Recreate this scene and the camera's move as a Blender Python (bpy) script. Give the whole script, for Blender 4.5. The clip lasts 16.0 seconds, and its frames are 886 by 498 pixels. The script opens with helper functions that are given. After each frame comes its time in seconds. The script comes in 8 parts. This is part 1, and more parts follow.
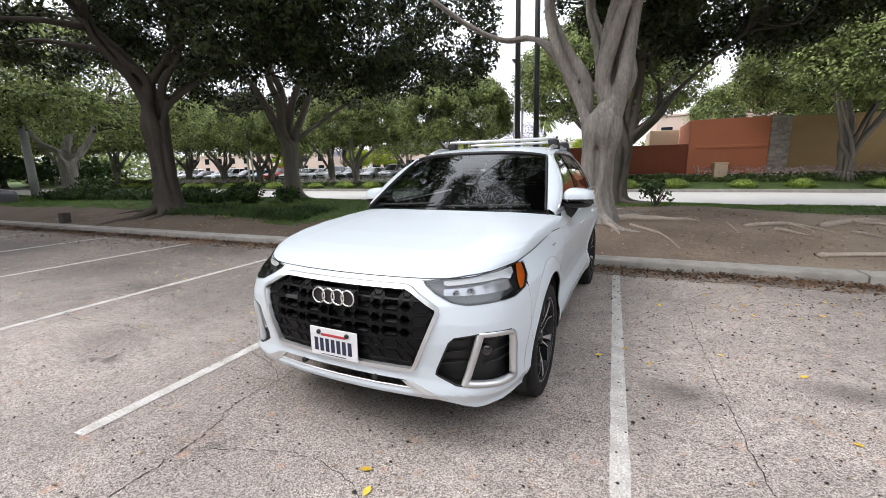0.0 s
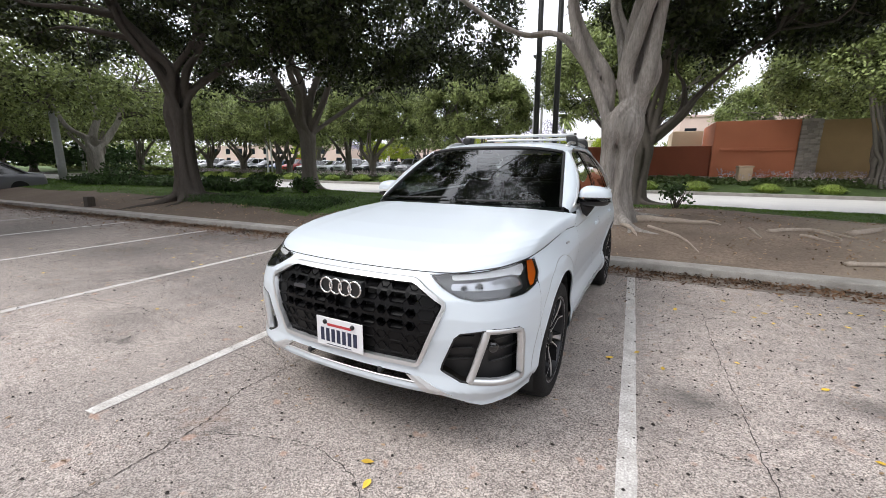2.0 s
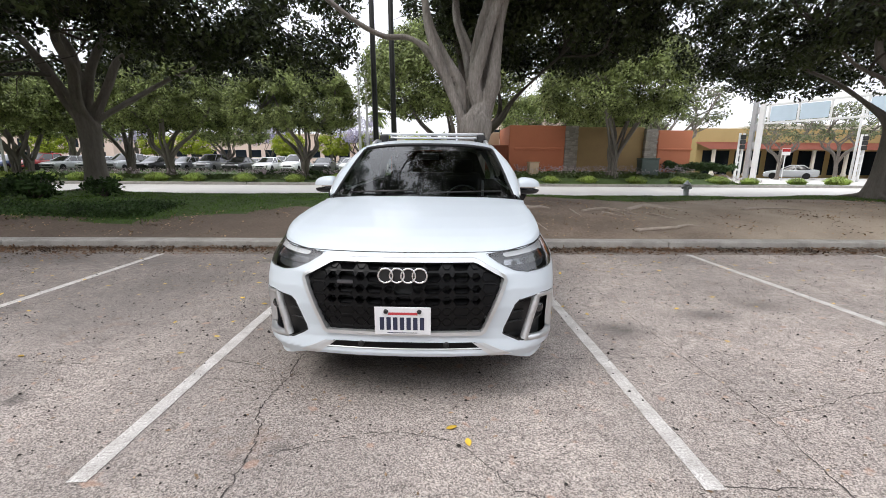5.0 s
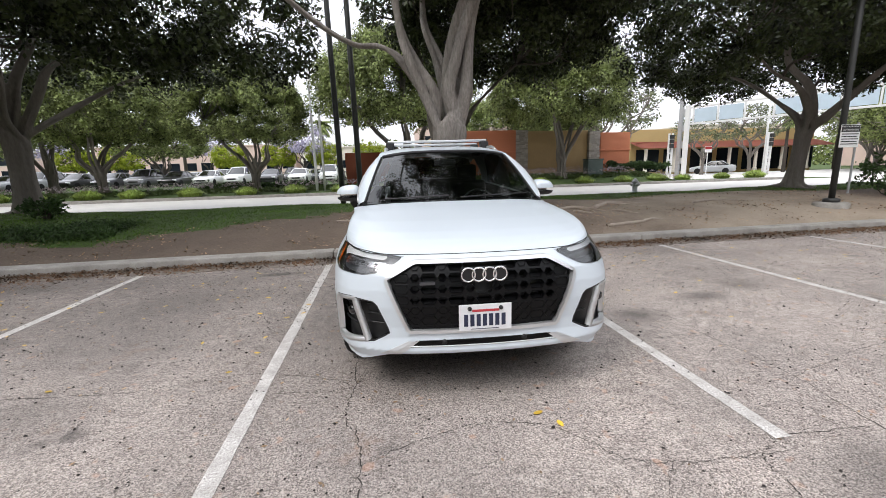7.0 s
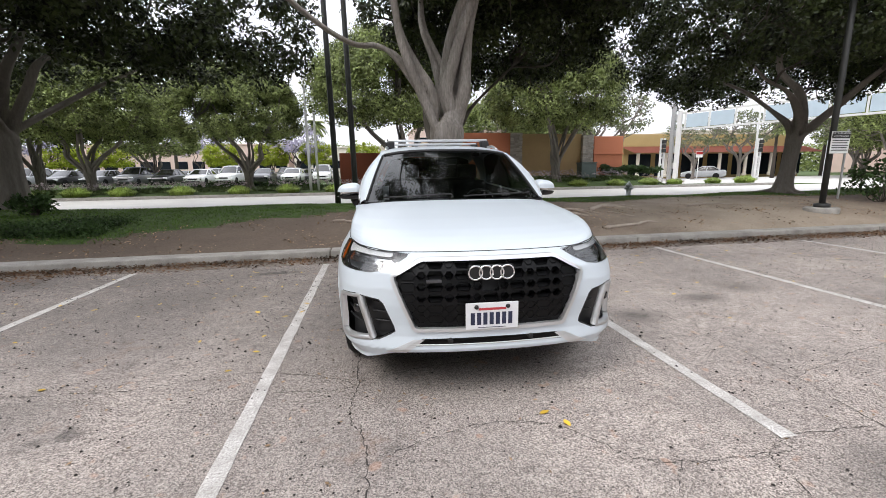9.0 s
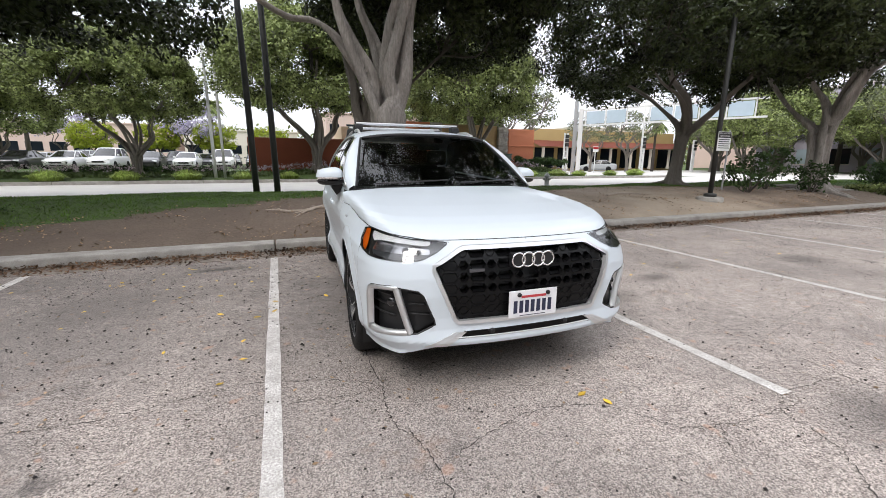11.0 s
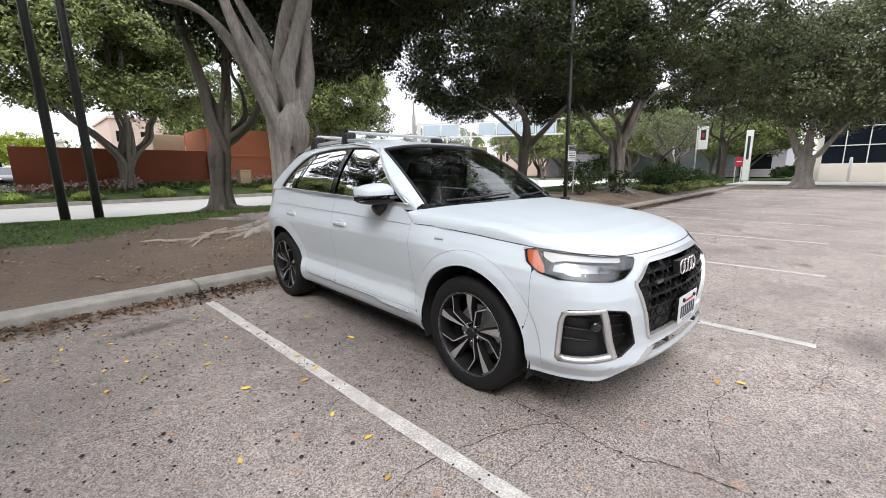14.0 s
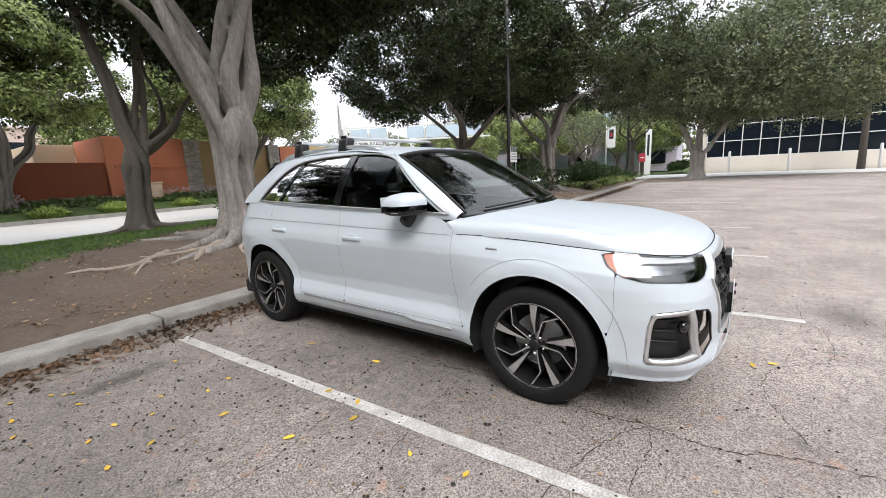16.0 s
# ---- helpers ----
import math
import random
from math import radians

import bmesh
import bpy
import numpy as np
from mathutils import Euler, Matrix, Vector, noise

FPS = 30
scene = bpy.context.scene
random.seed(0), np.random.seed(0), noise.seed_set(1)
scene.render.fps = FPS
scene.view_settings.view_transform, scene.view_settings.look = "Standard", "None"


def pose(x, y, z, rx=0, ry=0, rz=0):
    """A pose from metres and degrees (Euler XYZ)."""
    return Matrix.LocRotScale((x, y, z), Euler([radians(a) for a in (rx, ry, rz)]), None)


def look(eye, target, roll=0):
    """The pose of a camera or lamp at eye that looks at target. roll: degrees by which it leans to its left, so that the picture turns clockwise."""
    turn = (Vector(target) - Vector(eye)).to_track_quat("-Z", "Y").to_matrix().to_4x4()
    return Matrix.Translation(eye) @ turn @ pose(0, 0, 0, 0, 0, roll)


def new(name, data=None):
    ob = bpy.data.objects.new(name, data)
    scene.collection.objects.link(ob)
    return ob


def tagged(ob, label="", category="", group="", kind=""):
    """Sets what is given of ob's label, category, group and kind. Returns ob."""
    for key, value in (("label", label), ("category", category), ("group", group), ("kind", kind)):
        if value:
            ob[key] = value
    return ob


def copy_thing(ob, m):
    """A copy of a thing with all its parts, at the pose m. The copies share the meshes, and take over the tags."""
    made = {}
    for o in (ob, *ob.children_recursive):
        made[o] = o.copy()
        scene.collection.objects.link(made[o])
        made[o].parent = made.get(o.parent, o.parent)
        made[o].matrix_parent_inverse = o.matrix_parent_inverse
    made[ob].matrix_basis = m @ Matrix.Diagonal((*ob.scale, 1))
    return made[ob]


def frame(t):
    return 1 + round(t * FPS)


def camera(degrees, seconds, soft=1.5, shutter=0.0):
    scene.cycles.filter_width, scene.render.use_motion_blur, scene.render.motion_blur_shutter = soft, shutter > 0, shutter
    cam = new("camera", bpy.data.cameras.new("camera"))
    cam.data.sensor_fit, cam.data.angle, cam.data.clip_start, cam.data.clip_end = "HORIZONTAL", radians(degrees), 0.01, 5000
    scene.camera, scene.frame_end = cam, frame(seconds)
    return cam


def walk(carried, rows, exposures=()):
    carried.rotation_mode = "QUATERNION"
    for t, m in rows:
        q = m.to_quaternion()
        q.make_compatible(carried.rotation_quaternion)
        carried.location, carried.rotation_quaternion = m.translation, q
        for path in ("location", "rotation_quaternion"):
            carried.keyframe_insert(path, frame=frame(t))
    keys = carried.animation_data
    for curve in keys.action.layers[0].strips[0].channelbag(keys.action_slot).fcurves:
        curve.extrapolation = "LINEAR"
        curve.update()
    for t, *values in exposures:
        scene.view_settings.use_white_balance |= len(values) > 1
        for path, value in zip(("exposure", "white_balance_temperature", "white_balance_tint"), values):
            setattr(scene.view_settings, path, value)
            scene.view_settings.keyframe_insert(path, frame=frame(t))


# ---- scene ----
cam = camera(95.2, 16.0, soft=0.4)
PATH = [
    (0, (0.059, 0.16, 1.436), (-0.699, 1.972, 1.059), -1.0),
    (0.5, (0.075, 0.174, 1.446), (-0.696, 1.981, 1.071), -0.4),
    (1, (0.058, 0.156, 1.442), (-0.738, 1.95, 1.058), 0.1),
    (1.5, (0.062, 0.173, 1.433), (-0.759, 1.954, 1.041), 0.4),
    (2, (0.067, 0.2, 1.419), (-0.753, 1.981, 1.022), 0.6),
    (2.5, (0.063, 0.234, 1.399), (-0.71, 2.038, 1.011), 0.8),
    (3, (-0.042, 0.158, 1.392), (-0.659, 2.024, 1.023), 1.2),
    (3.5, (-0.246, 0.015, 1.401), (-0.682, 1.932, 1.034), 1.9),
    (4, (-0.528, -0.06, 1.333), (-0.792, 1.887, 0.959), 2.0),
    (4.5, (-0.797, -0.165, 1.383), (-0.898, 1.794, 0.993), 1.3),
    (5, (-1.077, -0.325, 1.397), (-1.034, 1.633, 0.991), 0.4),
    (5.2, (-1.193, -0.349, 1.388), (-1.1, 1.605, 0.974), -0.1),
    (7.5, (-1.84, -0.399, 1.398), (-1.548, 1.545, 1.031), -1.6),
    (8, (-1.837, -0.389, 1.398), (-1.557, 1.557, 1.036), -1.7),
    (10.3, (-2.2, -0.259, 1.331), (-1.661, 1.623, 0.923), 0.4),
    (10.5, (-2.282, -0.193, 1.332), (-1.692, 1.672, 0.916), 0.4),
    (11, (-2.555, -0.064, 1.341), (-1.819, 1.747, 0.919), 0.3),
    (11.5, (-2.838, 0.084, 1.366), (-1.947, 1.827, 0.952), 0.1),
    (12, (-3.059, 0.325, 1.354), (-2.031, 1.995, 0.96), -0.2),
    (12.5, (-3.352, 0.495, 1.374), (-2.215, 2.096, 0.998), -0.5),
    (13, (-3.578, 0.681, 1.366), (-2.349, 2.216, 1.001), -0.7),
    (13.5, (-3.748, 0.973, 1.354), (-2.429, 2.431, 0.989), -0.6),
    (14, (-3.945, 1.213, 1.362), (-2.532, 2.579, 0.99), -0.7),
    (14.5, (-4.059, 1.425, 1.342), (-2.557, 2.69, 0.965), -1.0),
    (15, (-4.112, 1.672, 1.353), (-2.54, 2.847, 0.971), -1.6),
    (15.5, (-4.25, 1.886, 1.394), (-2.631, 2.999, 1.017), -2.1),
    (16, (-4.294, 1.936, 1.408), (-2.657, 3.026, 1.04), -2.7),
]
walk(cam, [(t, look(eye, target, roll)) for t, eye, target, roll in PATH],
     exposures=((0, 0.68), (2.5, 0.64), (5, 0.52), (8, 0.52), (11, 0.52), (13, 0.6), (15, 0.7), (16, 0.72)))

# ---- light ----
world = bpy.data.worlds.new("sky")
scene.world = world
world.use_nodes = True
wn = world.node_tree.nodes
wl = world.node_tree.links
sky = wn.new("ShaderNodeTexSky")
sky.sky_type = "NISHITA"
sky.sun_disc = False
sky.sun_elevation = radians(52)
sky.sun_rotation = radians(233)
sky.air_density, sky.dust_density, sky.ozone_density = 1.0, 4.0, 1.0
# a thin high overcast: the sky's colour is drawn towards an even white
veil = wn.new("ShaderNodeMixRGB")
veil.inputs[0].default_value = 0.85
# overcast sky: three times as bright overhead as at the horizon
up, split, rise, cloud = (wn.new("ShaderNode" + t) for t in ("TexCoord", "SeparateXYZ", "MapRange", "MixRGB"))
wl.new(up.outputs["Generated"], split.inputs[0])
wl.new(split.outputs[2], rise.inputs[0])
cloud.inputs[1].default_value = (5.7, 5.75, 6.3, 1)
cloud.inputs[2].default_value = (10.6, 10.9, 11.6, 1)
wl.new(rise.outputs[0], cloud.inputs[0])
wl.new(cloud.outputs[0], veil.inputs[2])
wl.new(sky.outputs[0], veil.inputs[1])
wl.new(veil.outputs[0], wn["Background"].inputs[0])
wn["Background"].inputs[1].default_value = 0.15
sun = new("sun", bpy.data.lights.new("sun", "SUN"))
sun.data.energy, sun.data.angle, sun.data.color = 1.0, radians(22), (1.0, 0.98, 0.95)
sun.matrix_world = look((-16, -12, 26), (0, 0, 0))


# ---- materials ----
def nodes_of(mat):
    mat.use_nodes = True
    return mat.node_tree.nodes, mat.node_tree.links, mat.node_tree.nodes["Principled BSDF"]


def mat(name, color, rough=0.5, metal=0.0, coat=0.0, vary=0.0, scale=4.0, fine=0.0, fine_scale=60.0, bump=0.0, bump_scale=80.0,
        dark=None, spec=0.5, per_object=0.0, per_island=0.0, stretch=(1, 1, 1)):
    """A procedural surface: base colour with two scales of variation, gloss and a fine relief."""
    m = bpy.data.materials.new(name)
    n, l, b = nodes_of(m)
    b.inputs["Roughness"].default_value = rough
    b.inputs["Metallic"].default_value = metal
    b.inputs["Coat Weight"].default_value = coat
    b.inputs["Coat Roughness"].default_value = 0.04
    b.inputs["Specular IOR Level"].default_value = spec
    b.inputs["Base Color"].default_value = (*color, 1)
    tc = n.new("ShaderNodeTexCoord")
    mp = n.new("ShaderNodeMapping")
    mp.inputs["Scale"].default_value = stretch
    l.new(tc.outputs["Object"], mp.inputs[0])
    last = None
    low = dark or tuple(c * 0.45 for c in color)
    for amount, sc, det in ((vary, scale, 6), (fine, fine_scale, 3)):
        if amount <= 0:
            continue
        t = n.new("ShaderNodeTexNoise")
        t.inputs["Scale"].default_value, t.inputs["Detail"].default_value, t.inputs["Roughness"].default_value = sc, det, 0.65
        l.new(mp.outputs[0], t.inputs[0])
        r = n.new("ShaderNodeMapRange")
        r.inputs[1].default_value, r.inputs[2].default_value, r.inputs[3].default_value, r.inputs[4].default_value = 0.35, 0.72, 0, amount
        l.new(t.outputs[0], r.inputs[0])
        mx = n.new("ShaderNodeMixRGB")
        mx.inputs[1].default_value, mx.inputs[2].default_value = (*color, 1), (*low, 1)
        l.new(r.outputs[0], mx.inputs[0])
        if last:
            l.new(last, mx.inputs[1])
        last = mx.outputs[0]
    if per_object or per_island:
        src = n.new("ShaderNodeObjectInfo").outputs["Random"] if per_object else n.new("ShaderNodeNewGeometry").outputs["Random Per Island"]
        r = n.new("ShaderNodeMapRange")
        a = per_object or per_island
        r.inputs[3].default_value, r.inputs[4].default_value = 1 - a, 1 + a
        l.new(src, r.inputs[0])
        h = n.new("ShaderNodeHueSaturation")
        h.inputs["Color"].default_value = (*color, 1)
        l.new(r.outputs[0], h.inputs["Value"])
        if last:
            l.new(last, h.inputs["Color"])
        last = h.outputs[0]
    if last:
        l.new(last, b.inputs["Base Color"])
    if bump:
        t = n.new("ShaderNodeTexNoise")
        t.inputs["Scale"].default_value, t.inputs["Detail"].default_value = bump_scale, 5
        l.new(mp.outputs[0], t.inputs[0])
        bp = n.new("ShaderNodeBump")
        bp.inputs["Strength"].default_value, bp.inputs["Distance"].default_value = bump, 0.02
        l.new(t.outputs[0], bp.inputs["Height"])
        l.new(bp.outputs[0], b.inputs["Normal"])
    return m


def glass_mat(name, tint, rough=0.0, ior=1.6):
    """Thin sheet glass: a tinted see-through sheet with a mirror gloss that grows at grazing angles."""
    m = bpy.data.materials.new(name)
    m.use_nodes = True
    n, l = m.node_tree.nodes, m.node_tree.links
    n.remove(n["Principled BSDF"])
    t, g, f, x = n.new("ShaderNodeBsdfTransparent"), n.new("ShaderNodeBsdfGlossy"), n.new("ShaderNodeFresnel"), n.new("ShaderNodeMixShader")
    t.inputs[0].default_value = (*tint, 1)
    g.inputs["Roughness"].default_value = rough
    f.inputs[0].default_value = ior
    l.new(f.outputs[0], x.inputs[0])
    l.new(t.outputs[0], x.inputs[1])
    l.new(g.outputs[0], x.inputs[2])
    l.new(x.outputs[0], n["Material Output"].inputs[0])
    return m


def asphalt_mat():
    """Worn asphalt: pale and dark stone chips in a grey binder, wide stains, oil spots, and a net of fine cracks."""
    m = bpy.data.materials.new("worn_asphalt")
    n, l, b = nodes_of(m)
    tc = n.new("ShaderNodeTexCoord")

    def tex(kind, scale, detail=4, rough=0.6):
        t = n.new(kind)
        t.inputs["Scale"].default_value = scale
        if kind == "ShaderNodeTexNoise":
            t.inputs["Detail"].default_value, t.inputs["Roughness"].default_value = detail, rough
        l.new(tc.outputs["Object"], t.inputs["Vector"])
        return t

    def ramp(src, a, c, lo, hi):
        r = n.new("ShaderNodeMapRange")
        r.inputs[1].default_value, r.inputs[2].default_value, r.inputs[3].default_value, r.inputs[4].default_value = a, c, lo, hi
        l.new(src, r.inputs[0])
        return r.outputs[0]

    def mix(fac, c1, c2, kind="MIX"):
        x = n.new("ShaderNodeMixRGB")
        x.blend_type = kind
        for i, c in ((1, c1), (2, c2)):
            if isinstance(c, tuple):
                x.inputs[i].default_value = (*c, 1)
            else:
                l.new(c, x.inputs[i])
        if isinstance(fac, float):
            x.inputs[0].default_value = fac
        else:
            l.new(fac, x.inputs[0])
        return x.outputs[0]

    chips = tex("ShaderNodeTexVoronoi", 185)
    tone = n.new("ShaderNodeSeparateColor")
    l.new(chips.outputs["Color"], tone.inputs[0])
    c = mix(ramp(tone.outputs[0], 0.1, 0.95, 0, 1), (0.195, 0.17, 0.155), (0.71, 0.62, 0.563))
    c = mix(ramp(tone.outputs[1], 0.93, 0.97, 0, 0.7), c, (0.5, 0.47, 0.43))
    coarse = tex("ShaderNodeTexVoronoi", 78)
    grain = n.new("ShaderNodeSeparateColor")
    l.new(coarse.outputs["Color"], grain.inputs[0])
    core = ramp(coarse.outputs["Distance"], 0.30, 0.42, 1.0, 0.0)
    for lo, hi, part_col in ((0.76, 0.79, (0.86, 0.79, 0.72)), (0.26, 0.23, (0.05, 0.045, 0.042))):
        pick = n.new("ShaderNodeMath")
        pick.operation = "MULTIPLY"
        l.new(ramp(grain.outputs[0], lo, hi, 0.0, 0.6), pick.inputs[0])
        l.new(core, pick.inputs[1])
        c = mix(pick.outputs[0], c, part_col)
    wide = tex("ShaderNodeTexNoise", 0.55, 7, 0.62)
    c = mix(ramp(wide.outputs[0], 0.42, 0.66, 0, 0.42), c, (0.13, 0.12, 0.117))
    blotch = tex("ShaderNodeTexNoise", 3.2, 5, 0.65)
    c = mix(ramp(blotch.outputs[0], 0.36, 0.64, 0.0, 0.32), c, mix(1.0, c, (0.68, 0.665, 0.665), "MULTIPLY"))
    c = mix(ramp(blotch.outputs[0], 0.48, 0.34, 0.0, 0.2), c, mix(1.0, c, (1.22, 1.21, 1.19), "MULTIPLY"))
    patch_ = tex("ShaderNodeTexNoise", 11, 8, 0.7)
    c = mix(ramp(patch_.outputs[0], 0.34, 0.66, 0.0, 0.55), c, mix(1.0, c, (0.62, 0.6, 0.6), "MULTIPLY"))
    rust = tex("ShaderNodeTexNoise", 1.1, 5, 0.7)
    c = mix(ramp(rust.outputs[0], 0.62, 0.76, 0, 0.5), c, (0.34, 0.21, 0.14))
    flecks = tex("ShaderNodeTexNoise", 7.5, 2, 0.5)
    c = mix(ramp(flecks.outputs[0], 0.655, 0.72, 0, 0.4), c, (0.52, 0.30, 0.20))
    spots = tex("ShaderNodeTexNoise", 2.3, 3, 0.5)
    c = mix(ramp(spots.outputs[0], 0.66, 0.78, 0, 0.65), c, (0.04, 0.038, 0.04))
    # drips under parked cars, and wider patches, each with its own ragged outline
    # the last six mix bay wear with painted shade of the car and trees
    for sx, sy, rx, ry, deep in ((0.55, 2.95, 0.30, 0.22, 0.7), (0.45, 0.85, 0.55, 0.28, 0.55), (1.55, 3.3, 0.35, 0.2, 0.6), (2.3, 3.6, 0.4, 0.3, 0.5), (-3.35, 5.55, 0.4, 0.12, 0.75), (-4.1, 2.2, 0.5, 0.4, 0.4), (-5.6, 3.4, 0.6, 0.4, 0.5), (4.4, 3.2, 0.5, 0.35, 0.55), (4.9, 2.0, 0.3, 0.2, 0.55), (-4.1, 4.5, 1.9, 1.8, 0.56), (-7.2, 4.2, 2.6, 2.3, 0.62), (-11.5, 4.0, 3.6, 2.6, 0.68), (-2.2, 3.2, 1.1, 2.0, 0.45), (-1.3, 4.3, 1.25, 2.3, 0.5), (-6.5, 5.6, 5.0, 0.7, 0.45)):
        place = n.new("ShaderNodeMapping")
        place.inputs["Location"].default_value = (-sx / rx, -sy / ry, 0)
        place.inputs["Scale"].default_value = (1 / rx, 1 / ry, 0)
        l.new(tc.outputs["Object"], place.inputs[0])
        far = n.new("ShaderNodeVectorMath")
        far.operation = "LENGTH"
        l.new(place.outputs[0], far.inputs[0])
        rag = n.new("ShaderNodeMath")
        rag.operation = "MULTIPLY_ADD"
        l.new(patch_.outputs[0], rag.inputs[0])
        rag.inputs[1].default_value = 1.6
        l.new(far.outputs["Value"], rag.inputs[2])
        c = mix(ramp(rag.outputs[0], 0.95, 1.85, deep, 0.0), c, (0.07, 0.065, 0.062))
    bend = tex("ShaderNodeTexNoise", 2.2, 6, 0.7)
    warp = n.new("ShaderNodeVectorMath")
    warp.operation = "MULTIPLY_ADD"
    l.new(bend.outputs["Color"], warp.inputs[0])
    warp.inputs[1].default_value = (0.55, 0.55, 0.0)
    l.new(tc.outputs["Object"], warp.inputs[2])
    net = n.new("ShaderNodeTexVoronoi")
    net.feature = "DISTANCE_TO_EDGE"
    net.inputs["Scale"].default_value = 0.42
    l.new(warp.outputs[0], net.inputs["Vector"])
    line = ramp(net.outputs["Distance"], 0.0, 0.0022, 1, 0)
    broken = tex("ShaderNodeTexNoise", 1.3, 3)
    gate = ramp(broken.outputs[0], 0.47, 0.6, 0, 0.6)
    mul = n.new("ShaderNodeMath")
    mul.operation = "MULTIPLY"
    l.new(line, mul.inputs[0])
    l.new(gate, mul.inputs[1])
    c = mix(mul.outputs[0], c, (0.02, 0.019, 0.018))
    l.new(c, b.inputs["Base Color"])
    b.inputs["Roughness"].default_value = 0.92
    b.inputs["Specular IOR Level"].default_value = 0.25
    bp = n.new("ShaderNodeBump")
    bp.inputs["Strength"].default_value, bp.inputs["Distance"].default_value = 0.45, 0.005
    l.new(chips.outputs["Distance"], bp.inputs["Height"])
    l.new(bp.outputs[0], b.inputs["Normal"])
    return m


def leaf_mat(name, color, spread, veil_share=0.22, rough=0.5, spec=0.25):
    m = bpy.data.materials.new(name)
    n, l, b = nodes_of(m)
    g = n.new("ShaderNodeNewGeometry")
    r = n.new("ShaderNodeValToRGB")
    r.color_ramp.elements[0].color = (*(c * (1 - spread) for c in color), 1)
    r.color_ramp.elements[1].color = (*(min(1, c * (1 + spread)) for c in color), 1)
    # single leaves differ, and whole sprays are younger or older than others
    co, nz, add = n.new("ShaderNodeTexCoord"), n.new("ShaderNodeTexNoise"), n.new("ShaderNodeMath")
    l.new(co.outputs["Object"], nz.inputs["Vector"])
    nz.inputs["Scale"].default_value = 1.7
    nz.inputs["Detail"].default_value = 3
    add.operation = "MULTIPLY_ADD"
    l.new(nz.outputs[0], add.inputs[0])
    add.inputs[1].default_value = 2.4
    off = n.new("ShaderNodeMath")
    off.operation = "MULTIPLY_ADD"
    l.new(g.outputs["Random Per Island"], off.inputs[0])
    off.inputs[1].default_value = 0.6
    off.inputs[2].default_value = -1.0
    l.new(off.outputs[0], add.inputs[2])
    l.new(add.outputs[0], r.inputs[0])
    l.new(r.outputs[0], b.inputs["Base Color"])
    b.inputs["Roughness"].default_value = rough
    b.inputs["Specular IOR Level"].default_value = spec
    t, x = n.new("ShaderNodeBsdfTranslucent"), n.new("ShaderNodeMixShader")
    l.new(r.outputs[0], t.inputs[0])
    x.inputs[0].default_value = veil_share
    l.new(b.outputs[0], x.inputs[1])
    l.new(t.outputs[0], x.inputs[2])
    l.new(x.outputs[0], n["Material Output"].inputs[0])
    return m


ASPHALT = asphalt_mat()
LINE = mat("worn_line_paint", (0.84, 0.815, 0.785), 0.75, vary=0.7, scale=7, fine=0.95, fine_scale=90, bump=0.3, bump_scale=150, dark=(0.27, 0.24, 0.22))
CONCRETE = mat("kerb_concrete", (0.46, 0.435, 0.40), 0.9, vary=0.6, scale=3.5, fine=0.4, fine_scale=90, bump=0.5, bump_scale=120, dark=(0.15, 0.14, 0.125))
GUTTERC = mat("stained_gutter_concrete", (0.34, 0.295, 0.255), 0.92, vary=0.7, scale=3.0, fine=0.5, fine_scale=80, bump=0.5, bump_scale=120, dark=(0.11, 0.09, 0.075))
ROADC = mat("pale_road_concrete", (0.62, 0.60, 0.57), 0.85, vary=0.25, scale=0.8, fine=0.2, fine_scale=40, bump=0.2, dark=(0.4, 0.39, 0.37))
DIRT = mat("bare_earth", (0.285, 0.22, 0.168), 0.95, vary=0.8, scale=0.9, fine=0.75, fine_scale=24, bump=1.0, bump_scale=30, dark=(0.11, 0.08, 0.06))


